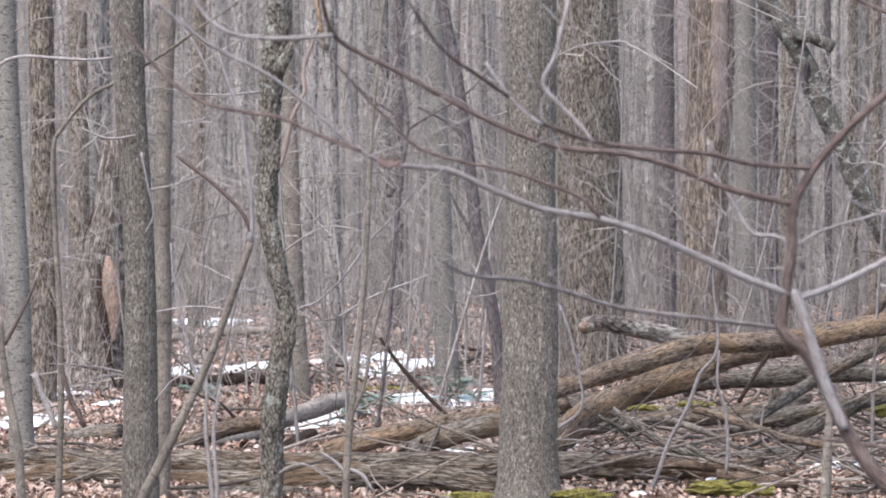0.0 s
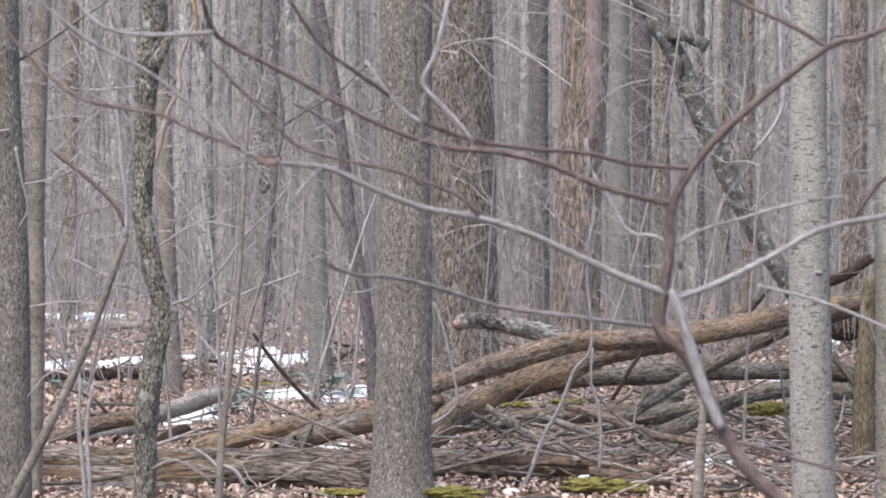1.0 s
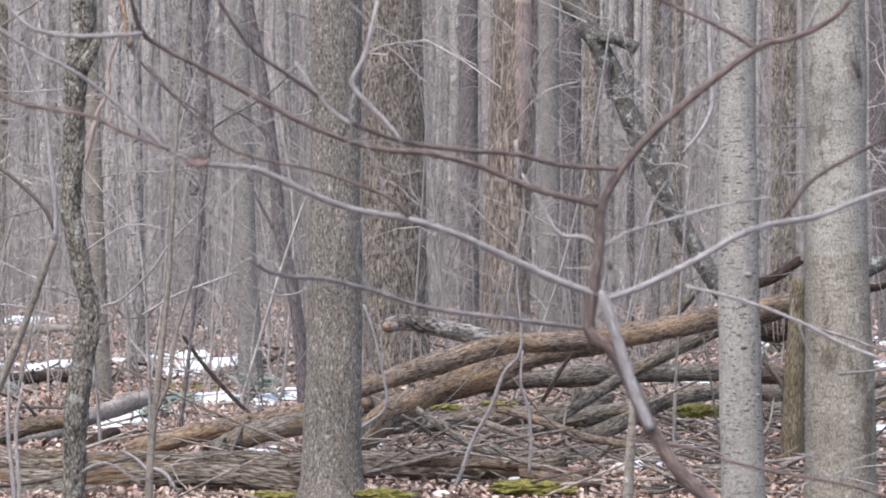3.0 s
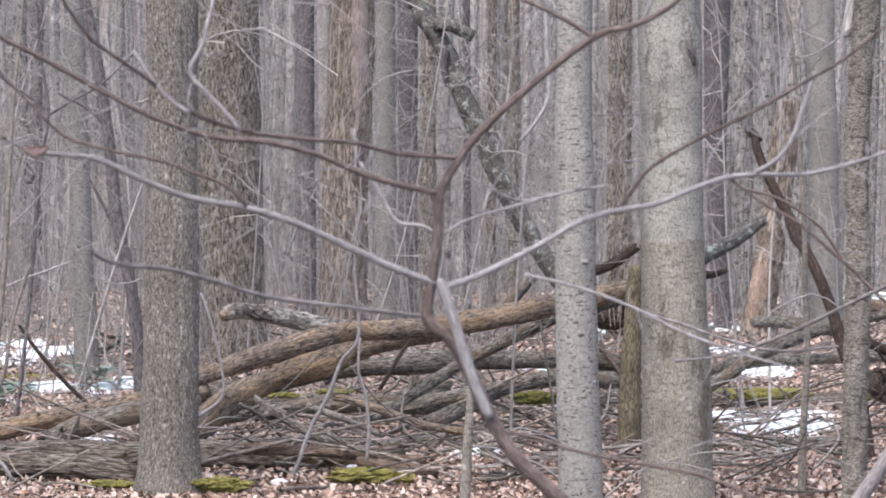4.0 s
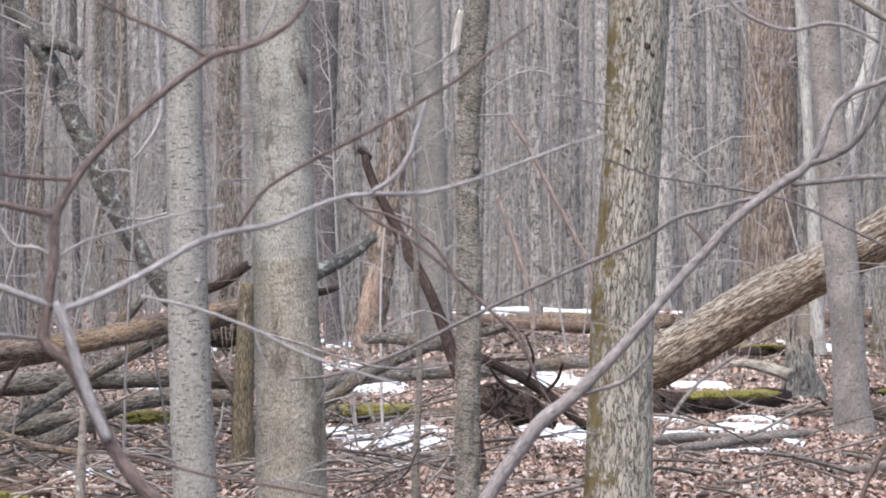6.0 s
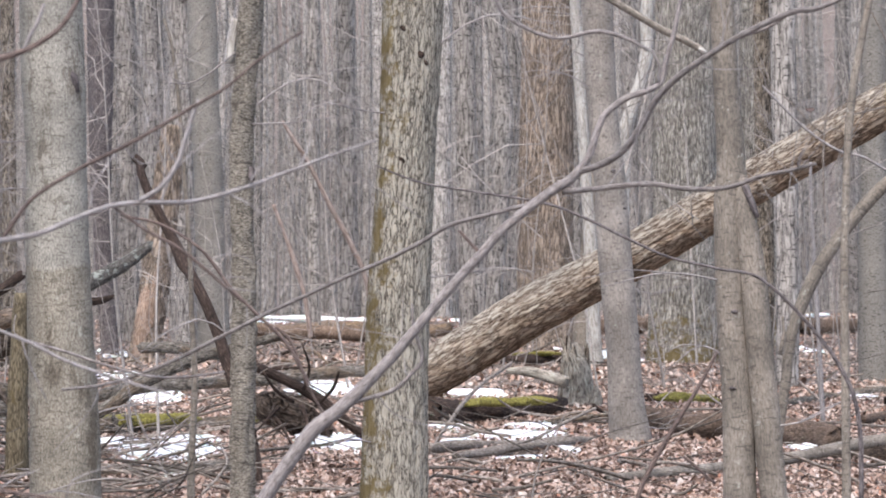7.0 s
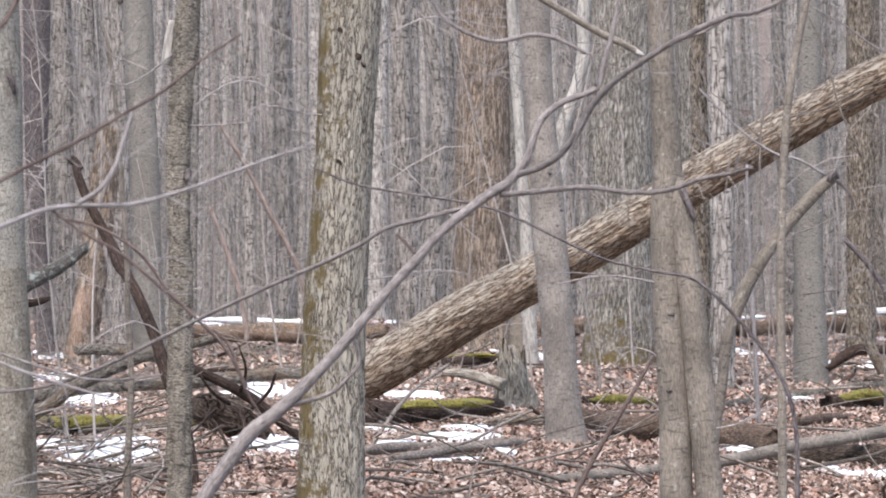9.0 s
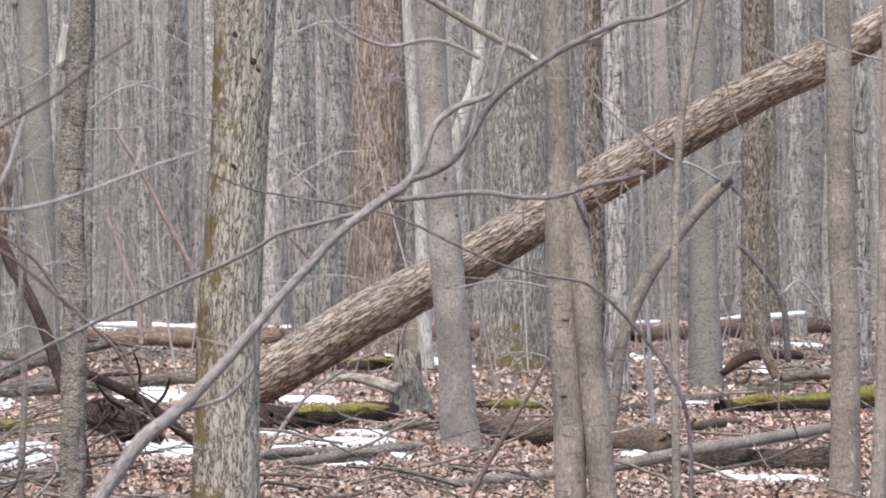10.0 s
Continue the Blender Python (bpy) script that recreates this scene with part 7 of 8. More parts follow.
sapling = thing("sapling", (7.50, 31.00, 0), "thin pale twigs and withered leaves on the leaning trunk", "sapling")
limb(sapling, [(7.55, 31.00, 1.70, 0.009), (7.54, 31.00, 2.10, 0.010), (7.55, 31.00, 2.48, 0.010), (7.59, 31.00, 2.72, 0.008), (7.67, 31.00, 2.95, 0.005)], STICKS, "stem", 8, 0.04)
limb(sapling, [(7.54, 31.00, 2.48, 0.008), (7.42, 30.98, 2.58, 0.007), (7.24, 30.96, 2.76, 0.006), (7.05, 30.95, 2.90, 0.004)], STICKS, "branch", 8, 0.04)
limb(sapling, [(7.60, 31.00, 2.74, 0.006), (7.70, 31.00, 2.82, 0.005), (7.84, 31.00, 3.02, 0.003)], STICKS, "branch", 8, 0.04)
dry_leaf(sapling, 7.41, 30.95, 2.69, 0.040, "crumpled withered orange leaf")
dry_leaf(sapling, 7.78, 30.95, 2.76, 0.045, "crumpled withered orange leaf")

sapling = thing("sapling", (8.30, 30.80, 0), "bent bare vine hanging over the leaning trunk", "vine")
limb(sapling, [(7.90, 30.80, 3.60, 0.008), (8.05, 30.80, 3.32, 0.009), (8.12, 30.80, 3.10, 0.010), (8.20, 30.80, 2.78, 0.009), (8.30, 30.80, 2.52, 0.008), (8.41, 30.80, 2.31, 0.007)], STICKS, "stem", 8, 0.04)
limb(sapling, [(7.96, 30.70, 3.60, 0.007), (8.25, 30.70, 3.44, 0.008), (8.52, 30.70, 3.25, 0.009), (8.79, 30.70, 3.12, 0.009)], DULLTWIG, "branch", 8, 0.04)

shrub = thing("shrub", (0.09, 8.00, 0), "bare red-brown forked shrub close to the path", "shrub")
limb(shrub, [(0.40, 8.00, -0.04, 0.021), (0.22, 8.00, 0.52, 0.020), (0.072, 8.00, 0.848, 0.0188), (-0.041, 8.00, 0.981, 0.0169), (-0.116, 8.00, 1.051, 0.0163), (-0.179, 8.00, 1.146, 0.0157), (-0.223, 8.00, 1.242, 0.0157), (-0.270, 8.00, 1.321, 0.0150), (-0.318, 8.00, 1.368, 0.0138), (-0.308, 8.00, 1.461, 0.0113), (-0.296, 8.00, 1.549, 0.0113), (-0.292, 8.00, 1.639, 0.0113), (-0.249, 8.00, 1.721, 0.0094), (-0.181, 8.00, 1.802, 0.0088), (-0.081, 8.00, 1.892, 0.0081), (0.050, 8.00, 1.991, 0.0075), (0.129, 8.00, 2.014, 0.0069), (0.194, 8.00, 2.044, 0.0063), (0.250, 8.00, 2.094, 0.0056), (0.306, 8.00, 2.202, 0.0050)], TWIG, "stem", 16, 0.015, relief=gentle)
limb(shrub, [(-0.179, 7.98, 1.147, 0.0100), (-0.214, 7.98, 1.224, 0.0125), (-0.242, 7.98, 1.305, 0.0131), (-0.265, 7.98, 1.380, 0.0119), (-0.285, 7.98, 1.439, 0.0112), (-0.295, 7.98, 1.452, 0.0050)], GREYTWIG, "second_stem", 14, 0.015, label="silvery grey second stem")
path = [(-0.298, 8.00, 1.442, 0.0081), (-0.397, 7.97, 1.480, 0.0081), (-0.495, 7.95, 1.525, 0.0081), (-0.605, 7.92, 1.576, 0.0074), (-0.714, 7.89, 1.610, 0.0074), (-0.836, 7.87, 1.632, 0.0068), (-0.933, 7.84, 1.669, 0.0068), (-1.029, 7.81, 1.714, 0.0067), (-1.100, 7.79, 1.723, 0.0055), (-1.158, 7.76, 1.730, 0.0049), (-1.229, 7.73, 1.764, 0.0042), (-1.336, 7.71, 1.861, 0.0042), (-1.418, 7.68, 1.924, 0.0042), (-1.524, 7.65, 1.979, 0.0042), (-1.581, 7.63, 2.023, 0.0036), (-1.650, 7.60, 2.080, 0.0036)]
sprout(limb(shrub, path, GREYTWIG, "branch", 10, 0.02), path, 8, 61, GREYTWIG)
path = [(-0.292, 8.00, 1.642, 0.0075), (-0.433, 7.95, 1.676, 0.0069), (-0.554, 7.91, 1.725, 0.0062), (-0.662, 7.86, 1.753, 0.0062), (-0.781, 7.82, 1.764, 0.0061), (-0.900, 7.77, 1.803, 0.0055), (-1.017, 7.73, 1.863, 0.0054), (-1.134, 7.68, 1.929, 0.0054), (-1.225, 7.64, 1.976, 0.0054), (-1.254, 7.59, 2.004, 0.0053), (-1.268, 7.55, 2.056, 0.0047), (-1.269, 7.50, 2.118, 0.0035)]
sprout(limb(shrub, path, TWIG, "branch", 10, 0.02), path, 6, 62, GREYTWIG)
path = [(-0.253, 8.00, 1.722, 0.0056), (-0.381, 7.90, 1.730, 0.0049), (-0.473, 7.80, 1.751, 0.0049), (-0.587, 7.70, 1.758, 0.0048), (-0.699, 7.60, 1.774, 0.0048), (-0.796, 7.50, 1.810, 0.0047), (-0.855, 7.40, 1.861, 0.0041), (-0.913, 7.30, 1.906, 0.0040), (-0.969, 7.20, 1.953, 0.0034), (-1.023, 7.10, 2.044, 0.0028)]
sprout(limb(shrub, path, TWIG, "branch", 8, 0.02), path, 5, 63, GREYTWIG)
path = [(-0.689, 7.50, 1.769, 0.0047), (-0.725, 7.50, 1.813, 0.0047), (-0.760, 7.50, 1.848, 0.0047), (-0.796, 7.50, 1.892, 0.0053), (-0.772, 7.50, 1.943, 0.0047), (-0.758, 7.50, 1.996, 0.0041), (-0.742, 7.50, 2.066, 0.0035)]
sprout(limb(shrub, path, GREYTWIG, "branch", 8, 0.02), path, 3, 64, GREYTWIG)
limb(shrub, [(-0.785, 7.40, 1.804, 0.0035), (-0.820, 7.40, 1.828, 0.0035), (-0.855, 7.40, 1.863, 0.0035), (-0.903, 7.40, 1.933, 0.0029)], GREYTWIG, "branch", 8, 0.02)
path = [(-0.694, 7.70, 1.613, 0.0048), (-0.735, 7.70, 1.655, 0.0042), (-0.793, 7.70, 1.679, 0.0042), (-0.891, 7.70, 1.712, 0.0036), (-0.989, 7.70, 1.732, 0.0036), (-1.087, 7.70, 1.763, 0.0036), (-1.149, 7.70, 1.820, 0.0030), (-1.211, 7.70, 1.881, 0.0024), (-1.260, 7.70, 1.937, 0.0024)]
sprout(limb(shrub, path, TWIG, "branch", 8, 0.02), path, 4, 65, GREYTWIG)
path = [(-0.328, 8.00, 1.370, 0.0050), (-0.479, 7.90, 1.391, 0.0049), (-0.656, 7.80, 1.417, 0.0049), (-0.769, 7.70, 1.455, 0.0048), (-0.855, 7.60, 1.480, 0.0048), (-0.927, 7.50, 1.488, 0.0041), (-0.961, 7.40, 1.501, 0.0035), (-0.983, 7.30, 1.525, 0.0029)]
sprout(limb(shrub, path, DULLTWIG, "branch", 8, 0.02), path, 4, 66, GREYTWIG)
path = [(-1.195, 7.60, 1.754, 0.0036), (-1.297, 7.63, 1.791, 0.0042), (-1.377, 7.66, 1.826, 0.0042), (-1.469, 7.69, 1.842, 0.0042), (-1.549, 7.71, 1.859, 0.0036), (-1.631, 7.74, 1.904, 0.0036), (-1.713, 7.77, 1.980, 0.0037), (-1.796, 7.80, 2.069, 0.0031)]
sprout(limb(shrub, path, TWIG, "branch", 8, 0.02), path, 4, 67, GREYTWIG)
path = [(-1.222, 7.40, 1.991, 0.0046), (-1.306, 7.40, 1.985, 0.0052), (-1.401, 7.40, 1.988, 0.0046), (-1.461, 7.40, 2.007, 0.0041), (-1.509, 7.40, 2.055, 0.0035), (-1.521, 7.40, 2.114, 0.0029)]
sprout(limb(shrub, path, GREYTWIG, "branch", 8, 0.02), path, 3, 68, GREYTWIG)
dry_leaf(shrub, -1.131, 7.580, 1.727, 0.027, "crumpled withered reddish-brown leaf")
path = [(-0.280, 8.00, 1.436, 0.0075), (-0.231, 8.04, 1.451, 0.0076), (-0.169, 8.07, 1.478, 0.0076), (-0.081, 8.11, 1.524, 0.0070), (0.020, 8.14, 1.581, 0.0070), (0.097, 8.18, 1.605, 0.0070), (0.188, 8.21, 1.621, 0.0064), (0.279, 8.25, 1.658, 0.0058), (0.358, 8.29, 1.684, 0.0058), (0.437, 8.32, 1.691, 0.0052), (0.544, 8.36, 1.693, 0.0052), (0.664, 8.39, 1.723, 0.0046), (0.786, 8.43, 1.766, 0.0040), (0.882, 8.46, 1.801, 0.0033), (0.992, 8.50, 1.836, 0.0027)]
sprout(limb(shrub, path, GREYTWIG, "branch", 10, 0.02), path, 7, 69, GREYTWIG)
path = [(0.105, 8.20, 1.607, 0.0045), (0.136, 8.20, 1.652, 0.0045), (0.181, 8.20, 1.706, 0.0045), (0.277, 8.20, 1.765, 0.0045), (0.366, 8.20, 1.809, 0.0045), (0.443, 8.20, 1.850, 0.0045), (0.533, 8.20, 1.903, 0.0039), (0.616, 8.20, 1.951, 0.0039), (0.687, 8.20, 2.010, 0.0032), (0.789, 8.20, 2.077, 0.0026)]
sprout(limb(shrub, path, TWIG, "branch", 8, 0.02), path, 5, 70, GREYTWIG)
path = [(0.421, 8.30, 1.695, 0.0058), (0.469, 8.30, 1.725, 0.0058), (0.507, 8.30, 1.777, 0.0058), (0.527, 8.30, 1.836, 0.0052), (0.546, 8.30, 1.894, 0.0045), (0.559, 8.30, 1.927, 0.0032)]
sprout(limb(shrub, path, GREYTWIG, "branch", 8, 0.02), path, 3, 71, GREYTWIG)
path = [(0.358, 8.30, 1.684, 0.0032), (0.436, 8.30, 1.627, 0.0039), (0.515, 8.30, 1.582, 0.0039), (0.593, 8.30, 1.517, 0.0039), (0.658, 8.30, 1.459, 0.0032)]
sprout(limb(shrub, path, TWIG, "branch", 8, 0.02), path, 2, 72, GREYTWIG)
path = [(0.046, 8.00, 1.991, 0.0050), (-0.006, 8.00, 2.023, 0.0050), (-0.063, 8.00, 2.053, 0.0050), (-0.132, 8.00, 2.083, 0.0044), (-0.195, 8.00, 2.113, 0.0038)]
sprout(limb(shrub, path, TWIG, "branch", 8, 0.02), path, 2, 73, GREYTWIG)
limb(shrub, [(0.150, 8.00, 2.016, 0.0038), (0.166, 8.00, 2.051, 0.0044), (0.187, 8.00, 2.089, 0.0044), (0.200, 8.00, 2.127, 0.0038)], GREYTWIG, "branch", 8, 0.02)
path = [(-0.297, 8.10, 1.546, 0.0038), (-0.335, 8.10, 1.571, 0.0044), (-0.386, 8.10, 1.576, 0.0044), (-0.409, 8.10, 1.605, 0.0038), (-0.437, 8.10, 1.656, 0.0032), (-0.475, 8.10, 1.713, 0.0025)]
sprout(limb(shrub, path, GREYTWIG, "branch", 8, 0.02), path, 3, 74, GREYTWIG)
path = [(-0.289, 8.10, 1.551, 0.0032), (-0.234, 8.10, 1.584, 0.0032), (-0.132, 8.10, 1.615, 0.0032), (-0.031, 8.10, 1.643, 0.0032), (0.083, 8.10, 1.664, 0.0025)]
sprout(limb(shrub, path, GREYTWIG, "branch", 8, 0.02), path, 2, 75, GREYTWIG)
limb(shrub, [(-0.482, 8.00, 1.786, 0.0025), (-0.479, 8.00, 1.724, 0.0025), (-0.486, 8.00, 1.674, 0.0019)], GREYTWIG, "branch", 8, 0.02)
limb(shrub, [(-0.281, 8.00, 1.518, 0.0050), (-0.273, 8.00, 1.509, 0.0063), (-0.271, 8.00, 1.499, 0.0031)], DARK, "bud", 8, 0.01)
path = [(-0.110, 8.40, 1.458, 0.0033), (0.021, 8.40, 1.426, 0.0039), (0.153, 8.40, 1.377, 0.0039), (0.259, 8.40, 1.324, 0.0039), (0.390, 8.40, 1.277, 0.0033), (0.496, 8.40, 1.246, 0.0026)]
sprout(limb(shrub, path, GREYTWIG, "branch", 8, 0.02), path, 3, 76, GREYTWIG)
path = [(-0.235, 8.20, 1.111, 0.0032), (-0.107, 8.20, 1.096, 0.0039), (0.022, 8.20, 1.058, 0.0039), (0.151, 8.20, 1.033, 0.0039), (0.279, 8.20, 1.010, 0.0039), (0.382, 8.20, 0.974, 0.0039), (0.511, 8.20, 0.908, 0.0032)]
sprout(limb(shrub, path, TWIG, "branch", 8, 0.02), path, 3, 77, GREYTWIG)

sapling = thing("sapling", (-0.10, 14.00, 0), "pale thin twig hanging before the stand", "sapling")
limb(sapling, [(-0.117, 14.00, 2.586, 0.0099), (-0.110, 14.00, 2.454, 0.0099), (-0.103, 14.00, 2.235, 0.0088), (-0.096, 14.00, 2.060, 0.0088), (-0.142, 14.00, 1.961, 0.0066), (-0.207, 14.00, 1.880, 0.0055)], GREYTWIG, "stem", 8, 0.03)


shrub = thing("shrub", (0.82, 11.00, 0), "bare grey-brown forked shrub beside the path", "shrub")
limb(shrub, [(0.61, 11.00, 0.12, 0.026), (0.79, 11.00, 0.58, 0.024), (0.94, 11.00, 0.83, 0.022), (1.01, 11.00, 0.93, 0.022), (1.08, 11.00, 1.02, 0.023), (1.17, 11.00, 1.09, 0.021), (1.312, 11.00, 1.228, 0.0172), (1.418, 11.00, 1.348, 0.0155), (1.524, 11.00, 1.469, 0.0146), (1.603, 11.00, 1.552, 0.0155), (1.683, 11.00, 1.638, 0.0146), (1.825, 11.00, 1.745, 0.0155), (1.887, 11.00, 1.783, 0.0146), (1.941, 11.00, 1.850, 0.0121), (1.968, 11.00, 1.928, 0.0112), (1.995, 11.00, 1.981, 0.0103), (2.058, 11.00, 2.029, 0.0103), (2.162, 11.00, 2.071, 0.0095), (2.187, 11.00, 2.147, 0.0086), (2.213, 11.00, 2.234, 0.0078), (2.239, 11.00, 2.357, 0.0069), (2.257, 11.00, 2.463, 0.0060)], DULLTWIG, "stem", 16, 0.02, relief=gentle)
path = [(1.905, 11.00, 1.801, 0.0103), (1.977, 10.95, 1.827, 0.0103), (2.031, 10.91, 1.865, 0.0103), (2.076, 10.86, 1.932, 0.0102), (2.112, 10.82, 2.009, 0.0102), (2.165, 10.77, 2.075, 0.0101), (2.235, 10.73, 2.130, 0.0092), (2.348, 10.68, 2.203, 0.0092), (2.495, 10.64, 2.272, 0.0092), (2.571, 10.59, 2.283, 0.0075), (2.656, 10.55, 2.321, 0.0066), (2.741, 10.50, 2.376, 0.0049)]
sprout(limb(shrub, path, DULLTWIG, "branch", 10, 0.02), path, 6, 78, GREYTWIG)
limb(shrub, [(2.352, 10.70, 2.204, 0.0067), (2.439, 10.70, 2.231, 0.0059), (2.527, 10.70, 2.286, 0.0050)], DULLTWIG, "branch", 8, 0.02)
path = [(1.861, 11.00, 1.742, 0.0086), (1.952, 10.91, 1.750, 0.0085), (2.094, 10.83, 1.762, 0.0085), (2.200, 10.74, 1.745, 0.0076), (2.304, 10.66, 1.747, 0.0075), (2.390, 10.57, 1.779, 0.0066), (2.456, 10.49, 1.794, 0.0057), (2.514, 10.40, 1.812, 0.0049)]
sprout(limb(shrub, path, DULLTWIG, "branch", 8, 0.02), path, 4, 79, GREYTWIG)
path = [(1.763, 11.00, 1.707, 0.0069), (1.638, 11.05, 1.674, 0.0069), (1.521, 11.10, 1.643, 0.0070), (1.438, 11.15, 1.591, 0.0070), (1.338, 11.20, 1.539, 0.0070), (1.218, 11.25, 1.486, 0.0062), (1.099, 11.30, 1.430, 0.0062), (0.996, 11.35, 1.381, 0.0062), (0.856, 11.40, 1.310, 0.0062), (0.716, 11.45, 1.238, 0.0063), (0.594, 11.50, 1.184, 0.0054), (0.470, 11.55, 1.145, 0.0054), (0.329, 11.60, 1.127, 0.0045)]
sprout(limb(shrub, path, DULLTWIG, "branch", 8, 0.02), path, 6, 80, GREYTWIG)
limb(shrub, [(1.603, 11.00, 1.552, 0.0060), (1.574, 11.00, 1.581, 0.0052), (1.534, 11.00, 1.625, 0.0043)], TWIG, "branch", 8, 0.02)
path = [(1.172, 11.00, 1.091, 0.0078), (1.241, 11.00, 1.111, 0.0078), (1.329, 11.00, 1.138, 0.0069), (1.381, 11.00, 1.184, 0.0060), (1.417, 11.00, 1.235, 0.0060), (1.391, 11.00, 1.331, 0.0052), (1.387, 11.00, 1.401, 0.0043)]
sprout(limb(shrub, path, DULLTWIG, "branch", 8, 0.02), path, 3, 81, GREYTWIG)
limb(shrub, [(1.184, 11.30, 0.989, 0.0044), (1.096, 11.30, 1.132, 0.0044), (1.044, 11.30, 1.275, 0.0044), (0.991, 11.30, 1.328, 0.0035)], TWIG, "branch", 8, 0.02)
path = [(0.845, 11.50, 1.181, 0.0036), (0.683, 11.50, 1.165, 0.0045), (0.540, 11.50, 1.185, 0.0045), (0.327, 11.50, 1.256, 0.0045), (0.186, 11.50, 1.297, 0.0036)]
sprout(limb(shrub, path, DULLTWIG, "branch", 8, 0.02), path, 2, 82, GREYTWIG)
path = [(0.544, 11.50, 1.678, 0.0045), (0.651, 11.50, 1.651, 0.0045), (0.776, 11.50, 1.569, 0.0054), (0.865, 11.50, 1.451, 0.0054), (0.954, 11.50, 1.360, 0.0054), (1.044, 11.50, 1.269, 0.0054), (1.115, 11.50, 1.142, 0.0054)]
sprout(limb(shrub, path, TWIG, "branch", 8, 0.02), path, 3, 83, GREYTWIG)
path = [(2.073, 10.70, 2.163, 0.0050), (2.004, 10.70, 2.200, 0.0059), (1.917, 10.70, 2.220, 0.0067), (1.797, 10.70, 2.200, 0.0059), (1.694, 10.70, 2.234, 0.0059), (1.626, 10.70, 2.285, 0.0059), (1.600, 10.70, 2.369, 0.0050)]
sprout(limb(shrub, path, DULLTWIG, "branch", 8, 0.02), path, 3, 84, GREYTWIG)
limb(shrub, [(2.083, 10.70, 2.166, 0.0034), (2.107, 10.70, 2.115, 0.0042), (2.103, 10.70, 2.064, 0.0050)], DULLTWIG, "branch", 8, 0.02)

sapling = thing("sapling", (2.90, 15.00, 0), "broken grey limb reaching out before the stand", "sapling")
limb(sapling, [(2.645, 15.50, 2.761, 0.0170), (2.794, 15.50, 2.658, 0.0158), (2.919, 15.50, 2.585, 0.0158), (3.044, 15.50, 2.511, 0.0158), (3.169, 15.50, 2.452, 0.0158), (3.244, 15.50, 2.412, 0.0134)], SMOOTH, "stem", 8, 0.03)
limb(sapling, [(3.214, 15.45, 2.419, 0.0097), (3.234, 15.45, 2.407, 0.0109), (3.249, 15.45, 2.400, 0.0048)], WHITE, "broken_end", 8, 0.02)

# evergreen ferns
fern(-4.75, 29.73, 0.14)
fern(-4.83, 29.36, 0.09)
fern(-4.70, 30.95, 0.12)
fern(-4.34, 32.32, 0.18)
fern(-4.06, 31.94, 0.10)
fern(-6.66, 31.99, 0.13)
fern(-6.57, 32.43, 0.10)
fern(-4.89, 31.22, 0.10)
fern(-4.35, 31.29, 0.07)


# cells of the floor that lying logs cover
floor_cells = np.zeros((800, 1600), bool)
for rows in LYING:
    for x, y, z, r in rows[rows[:, 2] - rows[:, 3] < 0.12]:
        i, j, n = int((x + 15) / 0.04), int((y - 18) / 0.04), max(1, int(r * 0.95 / 0.04))
        floor_cells[max(0, i - n):max(0, i + n + 1), max(0, j - n):max(0, j + n + 1)] = True


def under_log(x, y):
    i = np.clip(((np.asarray(x) + 15) / 0.04).astype(int), 0, 799)
    j = np.clip(((np.asarray(y) - 18) / 0.04).astype(int), 0, 1599)
    return floor_cells[i, j]


def leaf_litter():
    """Dry curled leaves over the floor, thicker near the path."""
    g = np.random.default_rng(5)
    n1, n2 = 300000, 80000
    y = np.concatenate([19 + 17 * g.random(n1), 36 + 40 * g.random(n2) ** 1.1])
    x = y * (-0.285 + 0.615 * g.random(n1 + n2))
    keep = np.ones(n1 + n2, bool)
    for sx, sy, ra, rb in SNOWY:
        keep &= ((x - sx) / ra) ** 2 + ((y - sy) / rb) ** 2 > 1.0 * g.random(n1 + n2) ** 0.7
    keep &= ~under_log(x, y)
    x, y = x[keep], y[keep]
    n = len(x)
    z = ground_z(x, y) + 0.008 + 0.026 * g.random(n)
    size = (0.009 + 0.017 * g.random(n) ** 1.5) * (1 + 0.6 * (y > 36))
    a, tilt, roll = g.random(n) * 6.283, np.clip(g.normal(0, 0.42, n), -1.0, 1.0), np.clip(g.normal(0.05, 0.42, n), -1.0, 1.0)
    shape = np.array([(-1, 0, 0.05), (-0.35, 0.6, 0.18), (0.4, 0.55, 0.12), (1, 0.05, 0.1), (0.45, -0.5, 0.12), (-0.3, -0.6, 0.18), (0.05, 0, -0.05)])
    curl = 0.2 + 1.2 * g.random(n)
    s = shape[None] * size[:, None, None] * (0.65 + 0.7 * g.random((n, 7, 1)))
    s[:, :, 2] *= curl[:, None]
    ca, sa = np.cos(a)[:, None], np.sin(a)[:, None]
    px = s[:, :, 0] * ca - s[:, :, 1] * sa
    py = s[:, :, 0] * sa + s[:, :, 1] * ca
    pz = s[:, :, 2] + px * np.tan(tilt)[:, None] + py * np.tan(roll)[:, None]
    verts = np.stack([px + x[:, None], py + y[:, None], pz + z[:, None]], 2).reshape(-1, 3)
    tri = np.array([(0, 6, 1), (1, 6, 2), (2, 6, 3), (3, 6, 4), (4, 6, 5), (5, 6, 0)])
    faces = (tri[None] + (np.arange(n) * 7)[:, None, None]).reshape(-1, 3)
    me = mesh_from("leaf_litter", verts, faces, smooth=False)
    me.materials.append(LITTER)
    return tagged(new("leaf_litter", me), "carpet of dry brown and reddish fallen leaves", "leaves", kind="stuff")


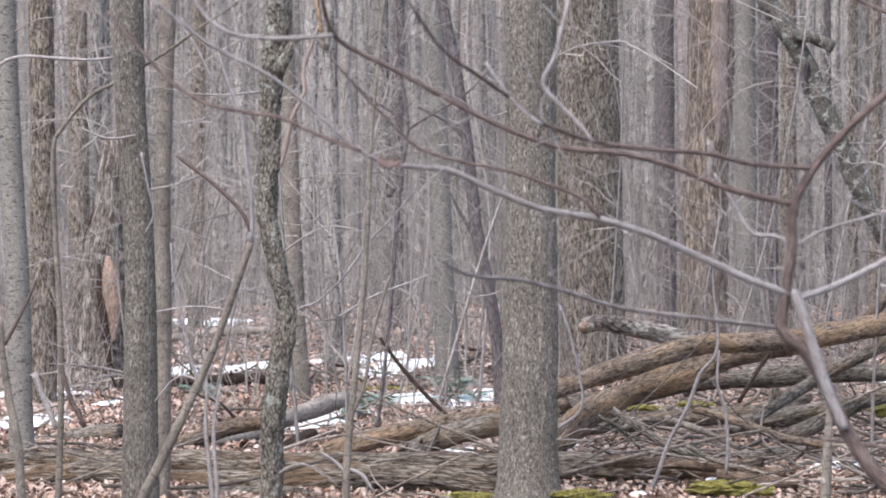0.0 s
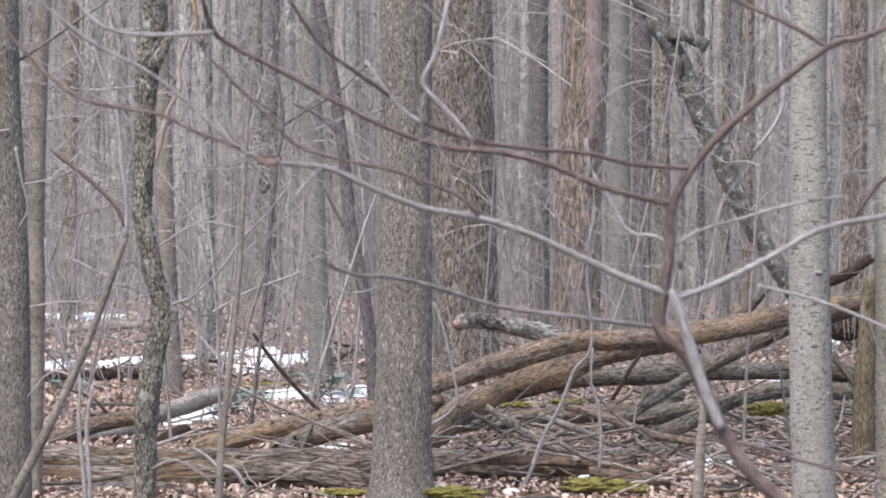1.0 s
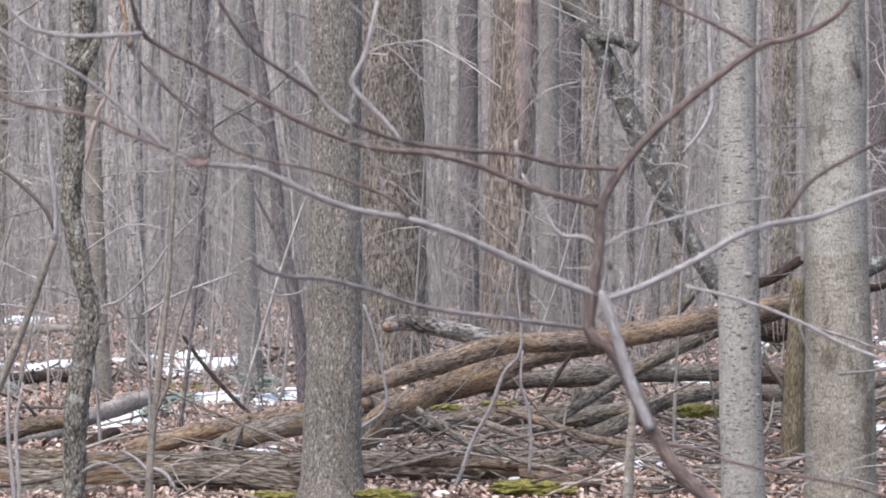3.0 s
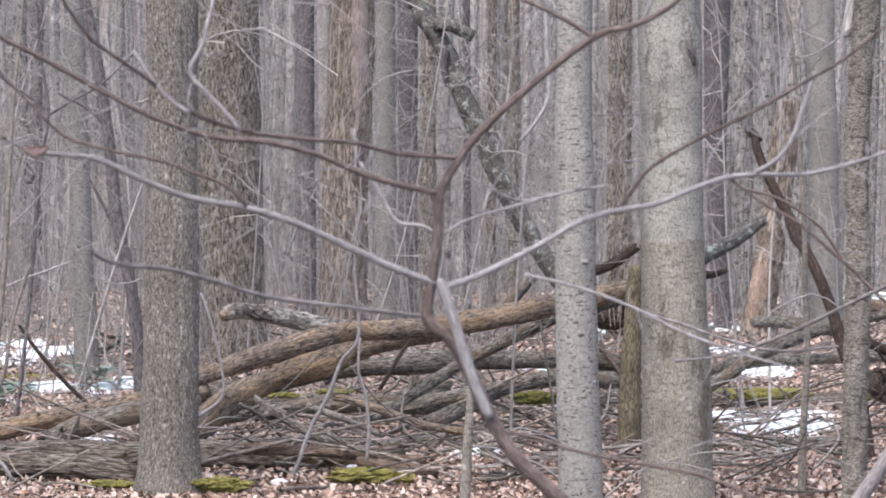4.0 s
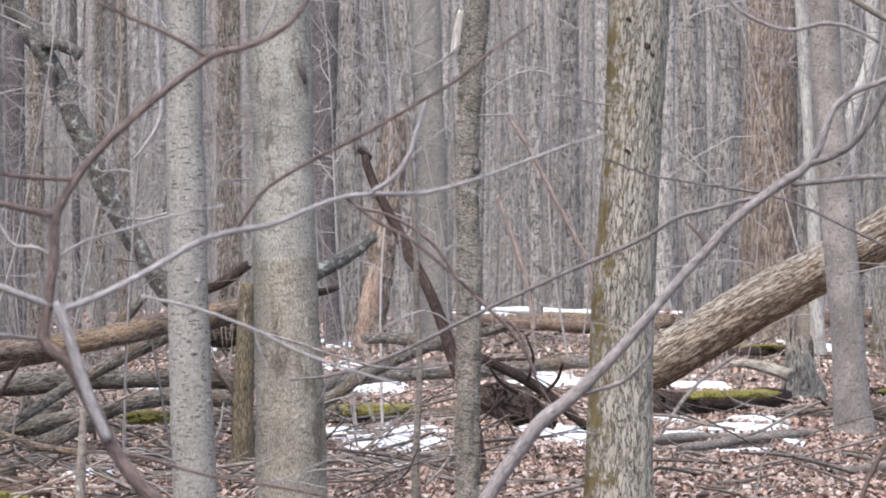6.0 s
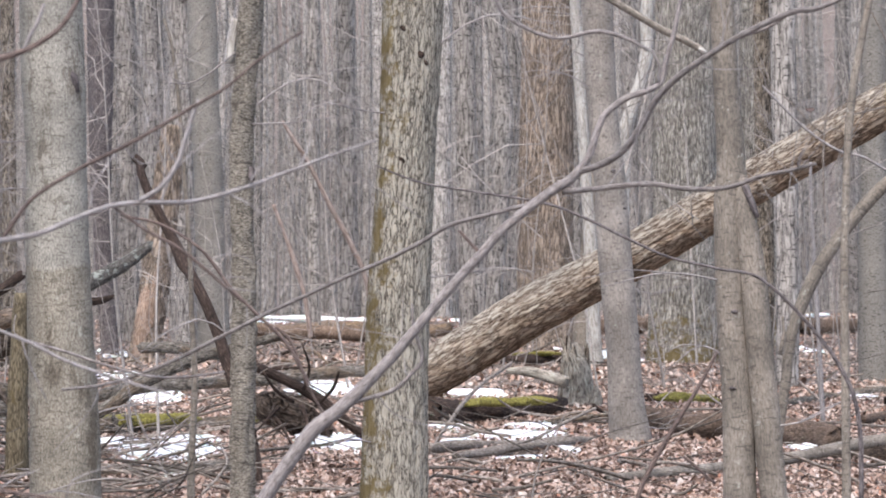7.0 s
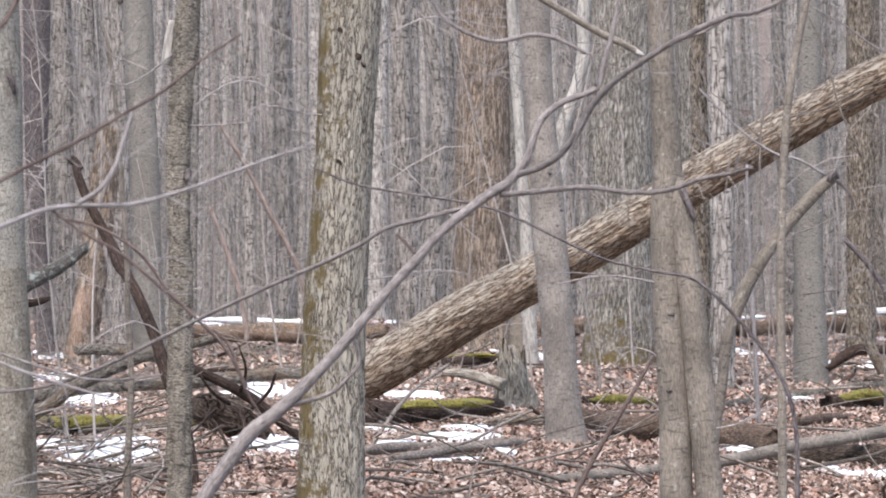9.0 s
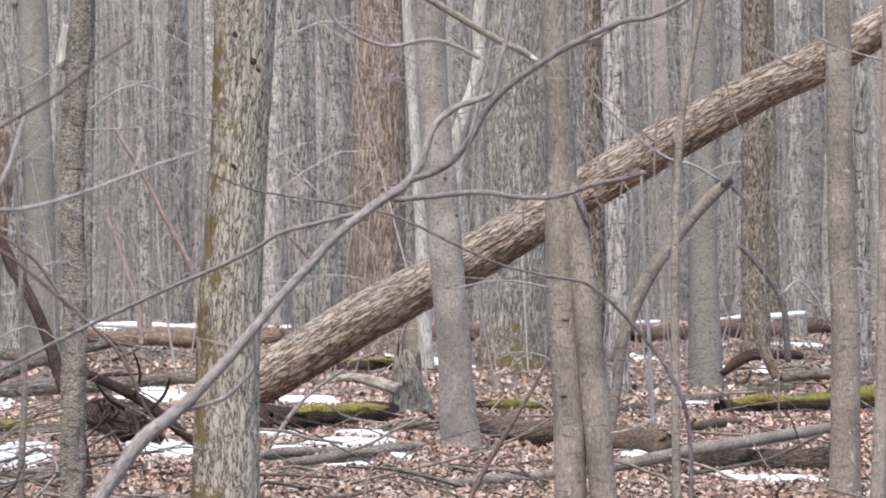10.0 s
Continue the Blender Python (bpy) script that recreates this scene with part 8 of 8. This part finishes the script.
def undergrowth():
    """Fine bare shoots and side twigs between the trees."""
    g = np.random.default_rng(11)
    heap = Heap()
    for i in range(900):
        y = 24 + 62 * g.random() ** 0.62
        x = y * (-0.285 + 0.615 * g.random())
        if i > 520:
            x = y * (-0.285 + 0.30 * g.random())
        h = 0.6 + 5.0 * g.random() ** 1.2
        z = float(ground_z(x, y))
        lean = g.normal(0, 0.13, 2)
        r = 0.004 + 0.0022 * h
        sway = g.normal(0, 0.05, (4, 2)) * h
        stem = [(x + lean[0] * h * t + sway[k, 0] * t, y + lean[1] * h * t + sway[k, 1] * t, z - 0.05 + h * t, r * (1 - 0.75 * t)) for k, t in enumerate((0.0, 0.3, 0.65, 1.0))]
        heap.limb(stem, 4, 0.35, seed=i)
        rows = spline(stem, 0.1)
        for j in range(int(3 + 2.4 * h)):
            at = rows[int(len(rows) * (0.15 + 0.84 * g.random()))]
            crooked(heap, g, at[:3], g.random() * 6.28, (0.3 + 0.7 * g.random()) * (0.5 + 0.2 * h), 0.1 + 0.6 * g.random(), r * 0.45, 1)
    # low brushy growth west of the heap
    for i in range(230):
        y = 28 + 42 * g.random()
        x = y * (-0.285 + 0.265 * g.random())
        z = float(ground_z(x, y))
        for j in range(3):
            crooked(heap, g, (x + g.normal(0, 0.05), y, z), g.random() * 6.28, 0.35 + 0.4 * g.random(), 1.4 + 1.4 * g.random(), 0.007, 1)
    # long bare side branches of the trees, at head height and above
    for i in range(420):
        y = 22 + 45 * g.random() ** 0.8
        x = y * (-0.285 + 0.615 * g.random())
        z = 0.9 + (1.2 + 0.075 * y) * g.random()
        crooked(heap, g, (x, y, z), (0 if g.random() < 0.5 else math.pi) + g.normal(0, 0.5), 0.7 + 1.6 * g.random(), g.normal(0.15, 0.25), 0.007, 2)
    ob = new("undergrowth", heap.mesh("undergrowth"))
    ob.data.materials.append(SHOOTS)
    return tagged(ob, "thicket of thin bare grey shoots and twigs", "undergrowth", kind="stuff")


def brush():
    """Broken sticks strewn over the floor."""
    g = np.random.default_rng(15)
    heap = Heap()
    for i in range(1500):
        y = 20.3 + 34 * g.random() ** 1.2
        x = y * (-0.285 + 0.615 * g.random())
        if g.random() < 0.3:
            y, x = 21.5 + 9 * g.random(), -2.8 + 4.6 * g.random()
        if under_log(x, y):
            continue
        n = 0.25 + 1.3 * g.random() ** 2
        a = g.random() * 6.28
        z = float(ground_z(x, y)) + 0.02 + 0.06 * g.random()
        up = abs(g.normal(0, 0.22))
        d = np.array([math.cos(a), math.sin(a), up]) * n
        r = 0.004 + 0.012 * g.random() ** 2
        p = np.array([x, y, z])
        k = p + d * 0.5 + g.normal(0, 0.09, 3) * n * [1, 1, 0.4]
        heap.limb([(*p, r), (*k, r * 0.9), (*(p + d), r * 0.6)], 5, 0.2, seed=i)
    ob = new("brush", heap.mesh("brush"))
    ob.data.materials.append(STICKS)
    return tagged(ob, "broken twigs and sticks strewn over leaves", "sticks", kind="stuff")


leaf_litter()
undergrowth()
brush()
